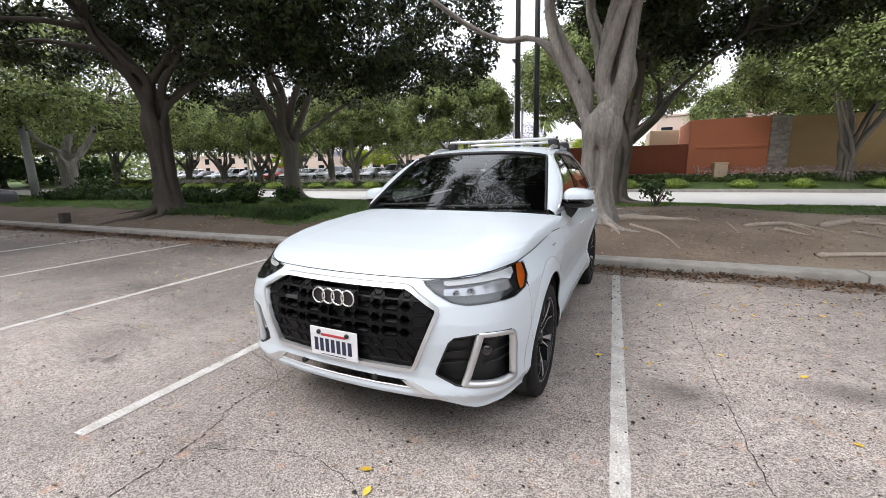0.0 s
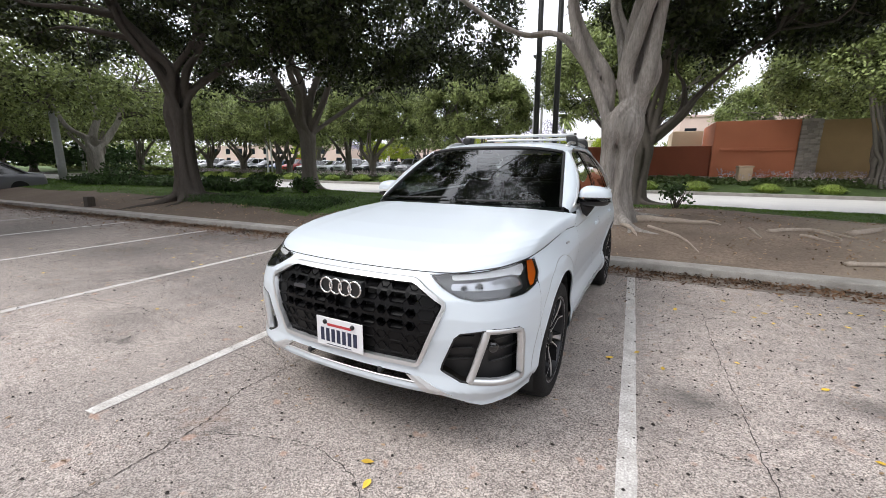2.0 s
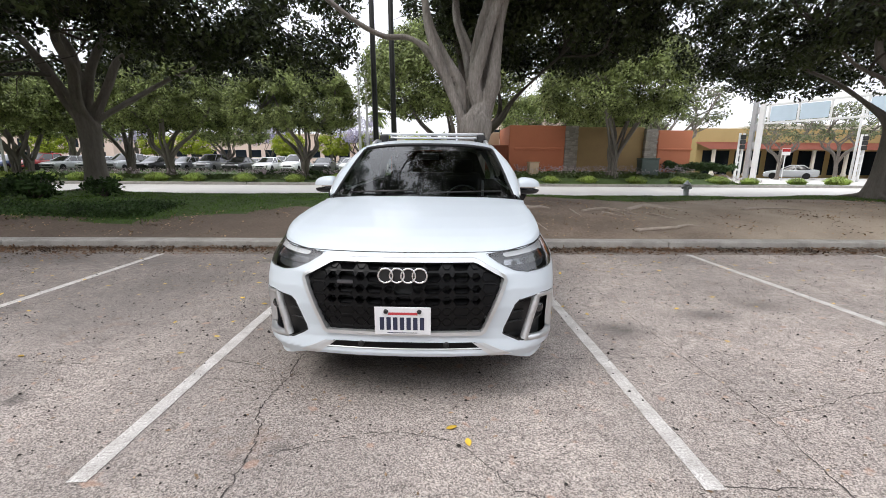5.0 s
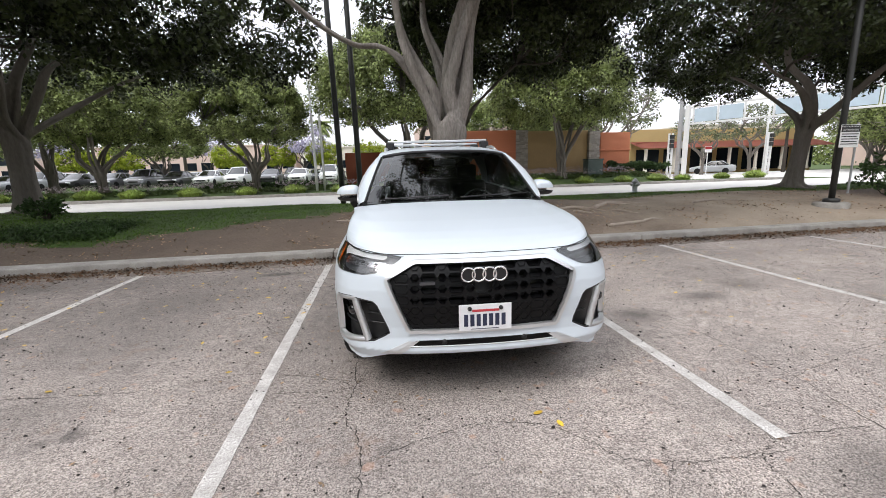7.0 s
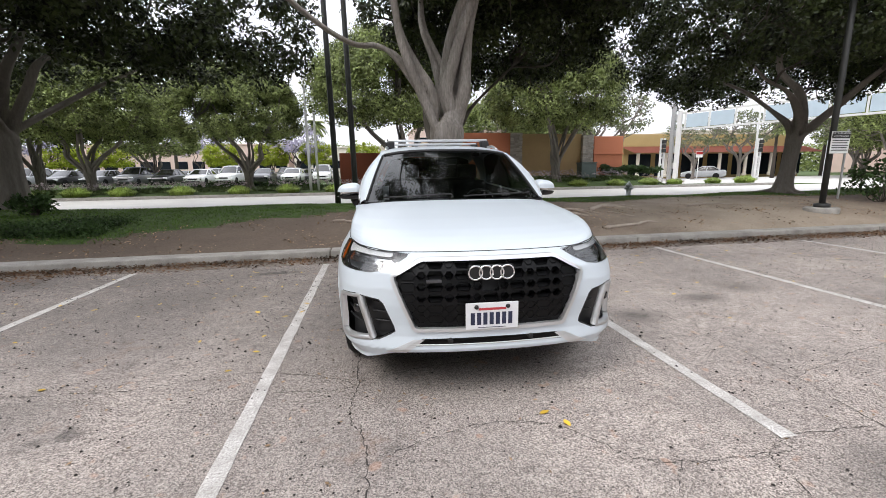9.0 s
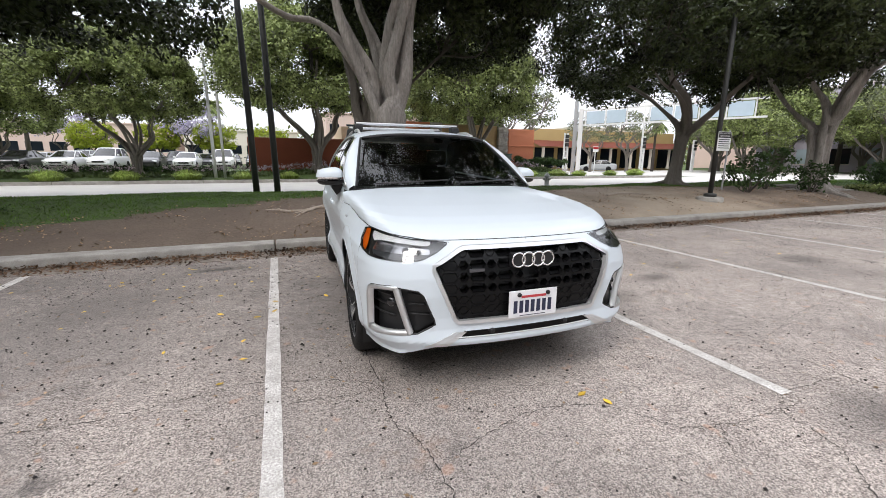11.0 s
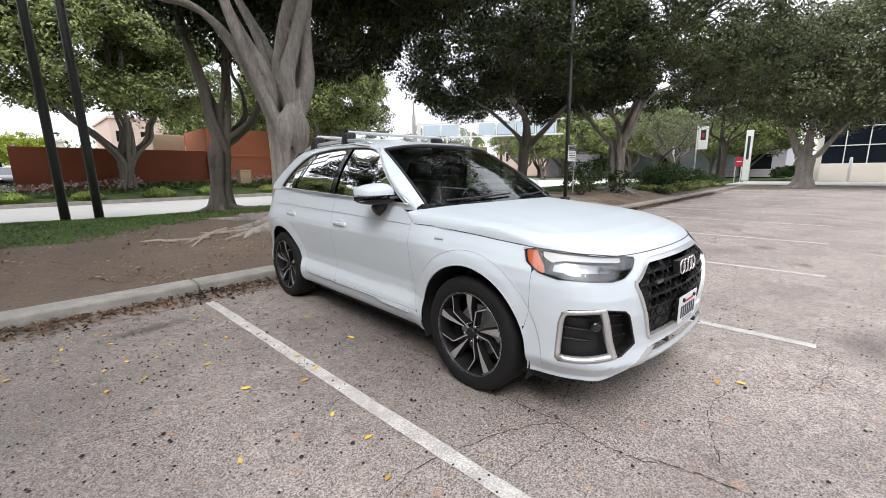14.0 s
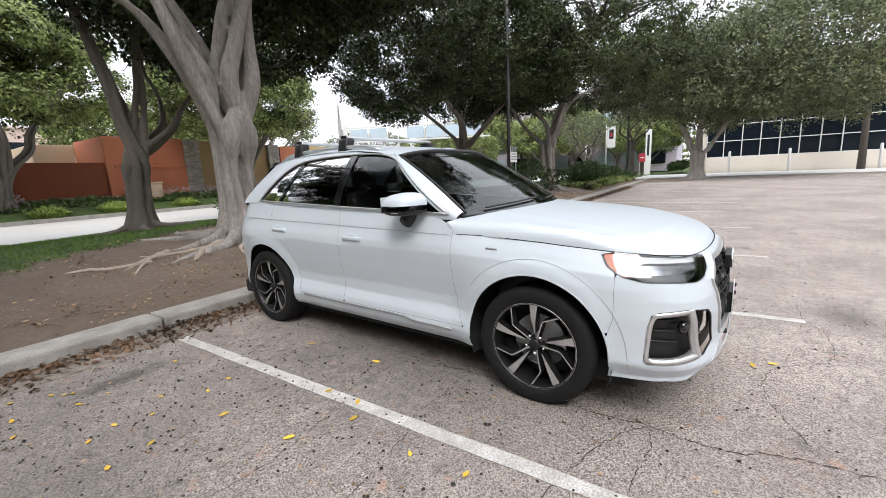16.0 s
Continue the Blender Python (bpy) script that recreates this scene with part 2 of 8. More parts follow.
def add_sand(m):
    """Drifts of dry sand over one stretch of the bank, and a darker tone over its western part."""
    n, l, b = nodes_of(m)
    old = b.inputs["Base Color"].links[0].from_socket
    tc, sep, nz, k, rg, mx = (n.new("ShaderNode" + t) for t in ("TexCoord", "SeparateXYZ", "TexNoise", "Math", "MapRange", "MixRGB"))
    nz.inputs["Scale"].default_value, nz.inputs["Detail"].default_value = 0.8, 6
    l.new(tc.outputs["Object"], nz.inputs["Vector"])
    l.new(tc.outputs["Object"], sep.inputs[0])
    k.operation = "MULTIPLY_ADD"
    l.new(nz.outputs[0], k.inputs[0])
    k.inputs[1].default_value = 9.0
    l.new(sep.outputs[0], k.inputs[2])
    rg.inputs[1].default_value, rg.inputs[2].default_value, rg.inputs[4].default_value = 6.5, 11.5, 0.62
    l.new(k.outputs[0], rg.inputs[0])
    ends, both_ = n.new("ShaderNodeMapRange"), n.new("ShaderNodeMath")
    ends.inputs[1].default_value, ends.inputs[2].default_value, ends.inputs[3].default_value, ends.inputs[4].default_value = 11.5, 15.5, 1, 0
    l.new(k.outputs[0], ends.inputs[0])
    both_.operation = "MULTIPLY"
    l.new(rg.outputs[0], both_.inputs[0])
    l.new(ends.outputs[0], both_.inputs[1])
    l.new(both_.outputs[0], mx.inputs[0])
    l.new(old, mx.inputs[1])
    mx.inputs[2].default_value = (0.52, 0.43, 0.33, 1)
    west_tone, dark = n.new("ShaderNodeMapRange"), n.new("ShaderNodeMixRGB")
    west_tone.inputs[1].default_value, west_tone.inputs[2].default_value, west_tone.inputs[3].default_value, west_tone.inputs[4].default_value = 0.5, 6.0, 0.6, 0.0
    l.new(k.outputs[0], west_tone.inputs[0])
    l.new(west_tone.outputs[0], dark.inputs[0])
    l.new(mx.outputs[0], dark.inputs[1])
    dark.inputs[2].default_value = (0.105, 0.078, 0.06, 1)
    l.new(dark.outputs[0], b.inputs["Base Color"])


add_sand(DIRT)
GRASSBASE = mat("lawn_soil", (0.085, 0.145, 0.026), 0.9, vary=0.6, scale=2.5, fine=0.6, fine_scale=70, bump=0.8, bump_scale=90, dark=(0.03, 0.04, 0.014))
GRASS = leaf_mat("grass_blades", (0.095, 0.172, 0.026), 0.4)
BARK = mat("grey_bark", (0.47, 0.43, 0.395), 0.9, vary=0.7, scale=3.2, fine=0.55, fine_scale=30, bump=1.0, bump_scale=22, dark=(0.10, 0.088, 0.076), stretch=(1, 1, 0.22))
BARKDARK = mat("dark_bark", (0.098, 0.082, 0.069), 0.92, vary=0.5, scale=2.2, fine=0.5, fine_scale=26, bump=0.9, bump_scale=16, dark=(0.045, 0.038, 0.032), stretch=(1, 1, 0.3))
BARKMID = mat("brown_grey_bark", (0.23, 0.205, 0.18), 0.92, vary=0.55, scale=2.2, fine=0.5, fine_scale=26, bump=0.9, bump_scale=16, dark=(0.11, 0.095, 0.082), stretch=(1, 1, 0.3))
BARKDIM = mat("dim_brown_bark", (0.14, 0.122, 0.106), 0.92, vary=0.5, scale=2.2, fine=0.5, fine_scale=26, bump=0.9, bump_scale=16, dark=(0.075, 0.065, 0.055), stretch=(1, 1, 0.3))
LEAF = leaf_mat("fig_leaves", (0.042, 0.055, 0.019), 0.95, 0.17, 0.42, 0.34)
LEAFMID = leaf_mat("young_fig_leaves", (0.068, 0.085, 0.032), 0.9, 0.2, 0.45, 0.34)
LEAFOLIVE = leaf_mat("olive_leaves", (0.145, 0.165, 0.088), 0.65)
LEAFFAR = leaf_mat("street_tree_leaves", (0.19, 0.228, 0.08), 0.85, 0.17)
LEAFLILAC = leaf_mat("lilac_blossom", (0.42, 0.39, 0.51), 0.3, 0.3)
LEAFLIME = leaf_mat("lime_leaves", (0.30, 0.36, 0.03), 0.35)
CLUMP = leaf_mat("strap_leaves", (0.31, 0.40, 0.10), 0.5)
ROOT = mat("pale_root_bark", (0.50, 0.42, 0.35), 0.9, vary=0.5, scale=5, fine=0.4, fine_scale=40, bump=0.6, dark=(0.25, 0.2, 0.16))
HEDGE = leaf_mat("hedge_leaves", (0.045, 0.08, 0.025), 0.6)
LITTER = leaf_mat("dry_leaves", (0.14, 0.082, 0.048), 0.85)
YELLOWLEAF = mat("yellow_leaf", (0.72, 0.47, 0.05), 0.6, vary=0.4, scale=30, per_object=0.3, dark=(0.45, 0.25, 0.05))
BANKLITTER = leaf_mat("pale_dry_leaves", (0.30, 0.20, 0.12), 0.75)
ORANGE = mat("terracotta_stucco", (0.60, 0.215, 0.115), 0.9, vary=0.25, scale=0.8, fine=0.3, fine_scale=50, bump=0.5, bump_scale=70, dark=(0.44, 0.15, 0.08))
RUST = mat("dark_terracotta_stucco", (0.29, 0.085, 0.045), 0.9, vary=0.3, scale=0.7, fine=0.3, fine_scale=50, bump=0.5, bump_scale=70)
TAN = mat("ochre_stucco", (0.50, 0.345, 0.17), 0.9, vary=0.3, scale=0.7, fine=0.3, fine_scale=50, bump=0.5, bump_scale=70)
BEIGE = mat("beige_stucco", (0.62, 0.47, 0.33), 0.9, vary=0.2, scale=0.6, fine=0.2, bump=0.3)
STONE = mat("ledge_stone", (0.5, 0.45, 0.4), 0.9, vary=0.5, scale=5, fine=0.4, fine_scale=60, bump=0.7, per_object=0.25)
DARKPOLE = mat("dark_bronze_paint", (0.035, 0.036, 0.034), 0.5, vary=0.3, scale=6, fine=0.2)
GALV = mat("galvanised_steel", (0.48, 0.49, 0.5), 0.45, 0.6, vary=0.3, scale=9, fine=0.2)
WHITEPOLE = mat("white_pole_paint", (0.7, 0.7, 0.69), 0.5, vary=0.15, scale=4, fine=0.1)
PAINT = mat("white_car_paint", (0.605, 0.66, 0.71), 0.42, coat=0.45, vary=0.03, scale=3)
BLACKPLASTIC = mat("black_plastic", (0.012, 0.012, 0.013), 0.45, vary=0.2, scale=40)
GLOSSBLACK = mat("gloss_black", (0.008, 0.008, 0.009), 0.12, coat=0.6, vary=0.1)
SHUT = mat("panel_gap_dark", (0.012, 0.012, 0.012), 0.8)
CHROME = mat("satin_aluminium", (0.66, 0.665, 0.67), 0.32, 0.75, vary=0.1, scale=20)
BRIGHT = mat("bright_chrome", (0.8, 0.8, 0.8), 0.08, 1.0)
RUBBER = mat("tyre_rubber", (0.009, 0.009, 0.0095), 0.8, spec=0.3, vary=0.4, scale=15, fine=0.3, bump=0.2, dark=(0.016, 0.015, 0.014))
RIMDARK = mat("rim_gunmetal", (0.03, 0.03, 0.032), 0.4, 0.6)
RIMCUT = mat("rim_machined", (0.62, 0.62, 0.63), 0.34, 0.85)
GLASS = glass_mat("car_glass", (0.30, 0.345, 0.33), 0.0, 1.75)
PRIVACY = glass_mat("privacy_glass", (0.05, 0.055, 0.055), 0.0, 1.18)
SIDEGLASS = glass_mat("side_glass", (0.3, 0.33, 0.32), 0.0, 1.18)
LENS = glass_mat("lamp_lens", (0.93, 0.94, 0.95), 0.0, 1.9)
AMBER = mat("amber_reflector", (0.75, 0.16, 0.012), 0.2, coat=0.8)
LAMPSILVER = mat("lamp_silver", (0.38, 0.39, 0.41), 0.2, 0.9)
LAMPWHITE = mat("light_guide", (0.85, 0.86, 0.87), 0.25)
INTERIOR = mat("dark_cabin", (0.02, 0.02, 0.021), 0.7, vary=0.3, scale=20)
PLATE = mat("plate_white", (0.78, 0.78, 0.80), 0.4, vary=0.05)
PLATEINK = mat("plate_navy", (0.02, 0.025, 0.06), 0.5)
PLATERED = mat("plate_red", (0.5, 0.05, 0.06), 0.5)


# ---- building helpers ----
def part(name, bm, material, parent=None, label="", smooth=False):
    """Links a bmesh as one mesh object under a thing or a part."""
    me = bpy.data.meshes.new(name)
    bm.to_mesh(me)
    bm.free()
    return finish(name, me, material, parent, label, smooth)


def finish(name, me, material, parent=None, label="", smooth=False):
    if material:
        me.materials.append(material)
    if smooth:
        for p in me.polygons:
            p.use_smooth = True
    ob = new(name, me)
    if parent:
        ob.parent = parent
    if label:
        ob["label"] = label
    return ob


def from_arrays(name, verts, faces, material, parent=None, label="", smooth=False):
    me = bpy.data.meshes.new(name)
    me.from_pydata([tuple(v) for v in verts], [], [tuple(f) for f in faces])
    return finish(name, me, material, parent, label, smooth)


def quads(name, verts, n, material, parent=None, label=""):
    """A mesh of loose quads: n quads, four vertices each, from one array."""
    me = bpy.data.meshes.new(name)
    me.vertices.add(4 * n)
    me.vertices.foreach_set("co", np.ascontiguousarray(verts, dtype=np.float32).ravel())
    me.loops.add(4 * n)
    me.loops.foreach_set("vertex_index", np.arange(4 * n, dtype=np.int32))
    me.polygons.add(n)
    me.polygons.foreach_set("loop_start", np.arange(0, 4 * n, 4, dtype=np.int32))
    me.update(calc_edges=True)
    return finish(name, me, material, parent, label)


def thing(name, m, label, category, group="", kind=""):
    ob = new(name)
    ob.matrix_world = m
    return tagged(ob, label, category, group, kind)


def box(bm, lo, hi, bevel=0.0, m=None):
    made = bmesh.ops.create_cube(bm, size=1)["verts"]
    for v in made:
        v.co = Vector([lo[i] + (v.co[i] + 0.5) * (hi[i] - lo[i]) for i in range(3)])
    if bevel:
        edges = list({e for v in made for e in v.link_edges})
        out = bmesh.ops.bevel(bm, geom=edges, offset=bevel, segments=2, profile=0.6, affect="EDGES")
        made = list({v for f in out["faces"] for v in f.verts} | {v for v in made if v.is_valid})
    if m is not None:
        bmesh.ops.transform(bm, matrix=m, verts=[v for v in made if v.is_valid])
    return bm


def boxed(lo, hi, bevel=0.0):
    return box(bmesh.new(), lo, hi, bevel)


def lathe(bm, profile, n=24, m=None, ends=True):
    """Turns (radius, height) pairs about z."""
    rings = []
    for r, z in profile:
        ring = [bm.verts.new((r * math.cos(2 * math.pi * k / n), r * math.sin(2 * math.pi * k / n), z)) for k in range(n)]
        rings.append(ring)
    for a, b in zip(rings, rings[1:]):
        for k in range(n):
            bm.faces.new((a[k], a[(k + 1) % n], b[(k + 1) % n], b[k]))
    if ends:
        bm.faces.new(rings[0][::-1])
        bm.faces.new(rings[-1])
    if m is not None:
        bmesh.ops.transform(bm, matrix=m, verts=[v for r in rings for v in r])
    return bm


def spline(points, n):
    """A smooth curve through the points: n points, evenly spread (Catmull-Rom)."""
    p = np.array(points, float)
    p = np.vstack([2 * p[0] - p[1], p, 2 * p[-1] - p[-2]])
    out = []
    segs = len(p) - 3
    for t in np.linspace(0, segs, n):
        i = min(int(t), segs - 1)
        u = t - i
        a, b, c, d = p[i:i + 4]
        out.append(0.5 * (2 * b + (c - a) * u + (2 * a - 5 * b + 4 * c - d) * u * u + (3 * b - a - 3 * c + d) * u ** 3))
    return np.array(out)


def tube(points, radii, sides=8, flute=0.0, lobes=5, seed=0, closed=False):
    """Vertices and faces of a tube along the points, with its own radius at each, fluted where asked."""
    pts = np.array(points, float)
    rad = np.broadcast_to(np.array(radii, float), (len(pts),))
    tan = np.gradient(pts, axis=0)
    tan /= np.linalg.norm(tan, axis=1)[:, None] + 1e-9
    up = np.array([0, 0, 1.0]) if abs(tan[0][2]) < 0.9 else np.array([1.0, 0, 0])
    verts, faces = [], []
    side = np.cross(tan[0], up)
    side /= np.linalg.norm(side)
    rng = np.random.default_rng(seed)
    ph = rng.uniform(0, 6.28, 3)
    ang = np.arange(sides) * 2 * np.pi / sides
    for i, (p, t, r) in enumerate(zip(pts, tan, rad)):
        side = side - t * side.dot(t)
        side /= np.linalg.norm(side) + 1e-9
        b = np.cross(t, side)
        k = 1.0
        if flute:
            tw = i * 0.05
            k = 1 + flute * (0.6 * np.abs(np.sin(lobes * 0.5 * (ang + tw) + ph[0])) - 0.35) + 0.35 * flute * np.sin((lobes - 2) * (ang - tw) + ph[1])
        ring = p + (r * k * np.cos(ang))[:, None] * side + (r * k * np.sin(ang))[:, None] * b
        verts.append(ring)
    n = len(pts)
    for i in range(n - 1 if not closed else n):
        for k in range(sides):
            a, c = i * sides, ((i + 1) % n) * sides
            faces.append((a + k, a + (k + 1) % sides, c + (k + 1) % sides, c + k))
    verts = np.vstack(verts)
    if not closed:
        faces.append(tuple(range(sides))[::-1])
        faces.append(tuple((n - 1) * sides + k for k in range(sides)))
    return verts, faces


def merge(meshes):
    verts, faces, at = [], [], 0
    for v, f in meshes:
        verts.append(v)
        faces += [tuple(i + at for i in q) for q in f]
        at += len(v)
    return np.vstack(verts), faces


# ---- ground ----
PROFILE_Y = [-3000, 6.3, 6.5, 6.75, 8.0, 9.6, 12.0, 14.6, 15.6, 15.7, 23.7, 23.8, 25.0, 27.0, 28.5, 45.0, 60.0, 300.0, 3000.0]
PROFILE_Z = [-0.06, -0.06, 0.09, 0.115, 0.34, 0.50, 0.50, 0.30, 0.22, 0.12, 0.12, 0.30, 0.55, 0.95, 1.12, 1.05, 0.95, 0.9, 0.9]


def gz(x, y):
    """The ground's height."""
    z = float(np.interp(y, PROFILE_Y, PROFILE_Z))
    if y > 23.8:
        low = float(np.interp(y, [23.8, 25.0, 27.0, 28.5, 45, 300], [0.30, 0.42, 0.58, 0.64, 0.60, 0.9]))
        z = low + (z - low) * min(1.0, max(0.0, (x + 3) / 4))
    if 6.9 < y < 15.3 and x < 35:
        z += 0.09 * noise.noise((x * 0.35, y * 0.35, 0)) + 0.025 * noise.noise((x * 1.7, y * 1.7, 3))
    if x > 16.5 and y > 23.8:
        k = min(1.0, (x - 16.5) / 2.5)
        z = z * (1 - k) + 0.12 * k
    if x > 27:
        k = min(1, (x - 27) / 6)
        flat = -0.06 if y < 6.3 or x > 35.5 else 0.1
        z = z * (1 - k) + flat * k if 15.6 > y else z * (1 - k) + 0.12 * k
    return z


def grass_from(x):
    """Where the bare slope ends and the lawn begins."""
    return float(np.interp(x, [-60, -16, -11, -8, -5, -3, 1, 4, 10, 14, 30], [8.6, 8.6, 8.2, 7.6, 8.4, 9.2, 11.6, 10.6, 11.0, 9.6, 8.4])) + 0.25 * noise.noise((x * 0.8, 0, 9))


xs = np.concatenate([[-3000, -600, -150, -70], np.arange(-45, 40, 0.5), [45, 70, 150, 600, 3000]])
ys = np.concatenate([[-3000, -300, -60, -20, 0, 6.3, 6.5, 6.75], np.arange(7.0, 15.6, 0.3), [15.6, 15.7, 19, 23.7, 23.8, 24.4, 25, 26, 27, 28.5, 34, 45, 60, 120, 300, 1000, 3000]])
gv = [(x, y, gz(x, y)) for y in ys for x in xs]
nx = len(xs)
gf = [(j * nx + i, j * nx + i + 1, (j + 1) * nx + i + 1, (j + 1) * nx + i) for j in range(len(ys) - 1) for i in range(nx - 1)]
ground = from_arrays("ground", gv, gf, DIRT, smooth=True)
tagged(ground, "bare brown earth bank beside the car park", "ground", kind="structure")
ground.data.materials.append(GRASSBASE)
for p in ground.data.polygons:
    c = p.center
    if (grass_from(c.x) < c.y < 15.66) or c.y > 23.7 or abs(c.x) > 46:
        p.material_index = 0 if 26.9 < c.y < 28.4 and -4 < c.x < 17 else 1


def sheet(name, x0, x1, y0, y1, z, thick, material, label, category):
    ob = part(name, boxed((x0, y0, z - thick), (x1, y1, z)), material)
    return tagged(ob, label, category, kind="structure")


sheet("parking_lot", -60, 36, -50, 6.02, 0.0, 0.05, ASPHALT, "worn grey asphalt of a car park", "asphalt")
sheet("gutter", -45, 36, 6.02, 6.40, 0.004, 0.05, GUTTERC, "stained concrete gutter along the kerb", "gutter")
sheet("road", -400, 60, 15.68, 23.72, 0.2, 0.05, ROADC, "pale sunlit concrete road", "road")
sheet("cross_road", 24.8, 60, 23.72, 46, 0.2, 0.05, ROADC, "pale crossing road beyond the planted strip", "road")
sheet("median_strip", 18.0, 24.4, 23.91, 25.5, 0.34, 0.3, GRASSBASE, "planted end of the median strip", "ground")
sheet("turning_lane", 18.6, 24.8, 25.8, 46, 0.2, 0.05, ROADC, "pale turning lane behind the strip", "road")


kerb = thing("kerb", pose(0, 6.4, 0), "weathered grey concrete kerb along the car park", "kerb", kind="structure")
x = -47.45
while x < 35.5:
    w = min(5.6, 35.9 - x)
    k = part("kerb_stone", boxed((x + 0.008, 0, -0.05), (x + w - 0.008, 0.34, 0.13), 0.022), CONCRETE, kerb)
    x += 5.6
far_kerb = thing("far_kerb", pose(0, 23.72, 0), "low concrete kerb of the planted strip", "kerb", kind="structure")
x = -120.0
while x < 26:
    part("kerb_stone", boxed((x, 0, 0.14), (min(27, x + 6) - 0.02, 0.18, 0.36), 0.02), CONCRETE, far_kerb)
    x += 6
end_kerb = thing("end_kerb", pose(36, 0, 0), "pale kerb at the end of the car park", "kerb", kind="structure")
for i in range(9):
    part("kerb_stone", boxed((0, 6.7 - 6 * (i + 1), -0.05), (0.3, 6.68 - 6 * i, 0.14), 0.02), CONCRETE, end_kerb)
sheet("side_pavement", 36.3, 47.0, -50, 8, 0.12, 0.2, ROADC, "pale pavement in front of the glass building", "pavement")

# stall lines, about nine feet apart
LINES = [-14.1, -11.2, -8.3, -5.36, -2.67, 0.168, 3.03, 6.1, 9.25, 12.3, 15.5, 18.6, 21.7, 24.8, 27.9, 31.0]
for x in LINES:
    bm = bmesh.new()
    n = 40
    rng = random.Random(int(x * 10))
    rows = []
    for i in range(n + 1):
        y0 = 1.26 if x == -2.67 else 1.18
        y = y0 + (6.0 - y0) * i / n
        j = 0.003
        rows.append((bm.verts.new((-0.046 + rng.uniform(-j, j), y, 0)), bm.verts.new((0.046 + rng.uniform(-j, j), y, 0))))
    for a, b in zip(rows, rows[1:]):
        bm.faces.new((a[0], a[1], b[1], b[0]))
    ob = part("stall_line", bm, LINE)
    ob.location = (x, 0, 0.004)
    tagged(ob, "worn white painted parking stall line on the asphalt", "road marking", "stall lines", "structure")


# ---- walls across the road ----
def wall_block(name, x0, x1, y0, y1, z0, z1, material, label):
    return tagged(part(name, boxed((x0, y0, z0), (x1, y1, z1), 0.03), material), label, "wall", kind="structure")


wall_block("wall_low", -4.05, 3.95, 28.0, 28.3, 0.6, 2.75, RUST, "dark terracotta stucco garden wall")
wall_block("wall_orange", 3.97, 7.75, 27.8, 32, 0.6, 4.05, ORANGE, "terracotta stucco wall block")
wall_block("wall_ledge", 4.3, 7.7, 27.7, 27.79, 2.45, 2.62, ORANGE, "projecting stucco band on the terracotta wall")
wall_block("wall_ochre", 8.65, 13.2, 27.95, 28.4, 0.6, 4.0, TAN, "ochre stucco wall panel")
wall_block("wall_corner", 14.1, 16.4, 27.7, 33, 0.6, 3.8, ORANGE, "bright terracotta stucco corner block")
wall_block("wall_corner_band", 14.05, 16.45, 27.62, 27.69, 2.5, 2.62, ORANGE, "stucco band round the corner block")
wall_block("building_behind", 2.2, 3.95, 32, 36, 0.6, 3.9, BEIGE, "beige building behind the garden wall")


def stone_pier(x0, x1, z1):
    pier = thing("stone_pier", pose((x0 + x1) / 2, 27.7, 0.6), "pale stacked ledge-stone pier in the wall", "pier", "stone piers", "structure")
    core = part("core", boxed(((x0 - x1) / 2 + 0.03, 0.03, 0), ((x1 - x0) / 2 - 0.03, 0.5, z1 - 0.6)), CONCRETE, pier)
    rng = random.Random(int(x0 * 7))
    z = 0.0
    shapes = {}
    while z < z1 - 0.66:
        h = rng.choice((0.09, 0.12, 0.15))
        x = (x0 - x1) / 2
        while x < (x1 - x0) / 2 - 0.05:
            w = min(rng.choice((0.22, 0.3, 0.42)), (x1 - x0) / 2 - x)
            key = (round(w, 2), h)
            if key not in shapes:
                ob = part("stone", boxed((0, 0, 0), (key[0] - 0.012, 0.5, h - 0.012), 0.012), STONE, pier)
                shapes[key] = ob.data
            else:
                ob = new("stone", shapes[key])
                ob.parent = pier
            ob.location = (x, -rng.uniform(0.0, 0.05), z)
            x += w
        z += h
    return pier


stone_pier(7.75, 8.62, 4.05)
stone_pier(13.2, 14.05, 3.9)


# ---- trees ----
def leaves(rng, centres, spread, per, size, puff=False):
    """Leaf blades in clumps round the centres; in a puff they form a rough shell, most of them facing outwards and up."""
    n = len(centres) * per
    g = rng.normal(0, 1, (n, 3))
    out = g / np.linalg.norm(g, axis=1)[:, None]
    grow = np.repeat(rng.uniform(0.65, 1.4, (len(centres), 1)), per, axis=0)
    if puff:
        c = np.repeat(centres, per, axis=0) + out * (1.45 * grow * np.cbrt(rng.uniform(0.25, 1.25, (n, 1)))) * np.array(spread)
        face = out * 0.8 + rng.normal(0, 0.45, (n, 3)) + np.array([0, 0, 0.45])
        d = np.cross(face, rng.normal(0, 1, (n, 3)))
        d[:, 2] -= 0.25 * np.linalg.norm(d, axis=1)
        d /= np.linalg.norm(d, axis=1)[:, None]
        s = np.cross(d, face)
    else:
        c = np.repeat(centres, per, axis=0) + g * np.array(spread)
        d = rng.normal(0, 1, (n, 3))
        d[:, 2] -= 0.35
        d /= np.linalg.norm(d, axis=1)[:, None]
        s = np.cross(d, rng.normal(0, 1, (n, 3)))
    s /= np.linalg.norm(s, axis=1)[:, None] + 1e-9
    L = (size * rng.uniform(0.7, 1.3, n))[:, None]
    v = np.empty((n, 4, 3))
    v[:, 0], v[:, 2] = c - d * L * 0.5, c + d * L * 0.5
    v[:, 1], v[:, 3] = c + s * L * 0.265, c - s * L * 0.265
    return v.reshape(-1, 3), n


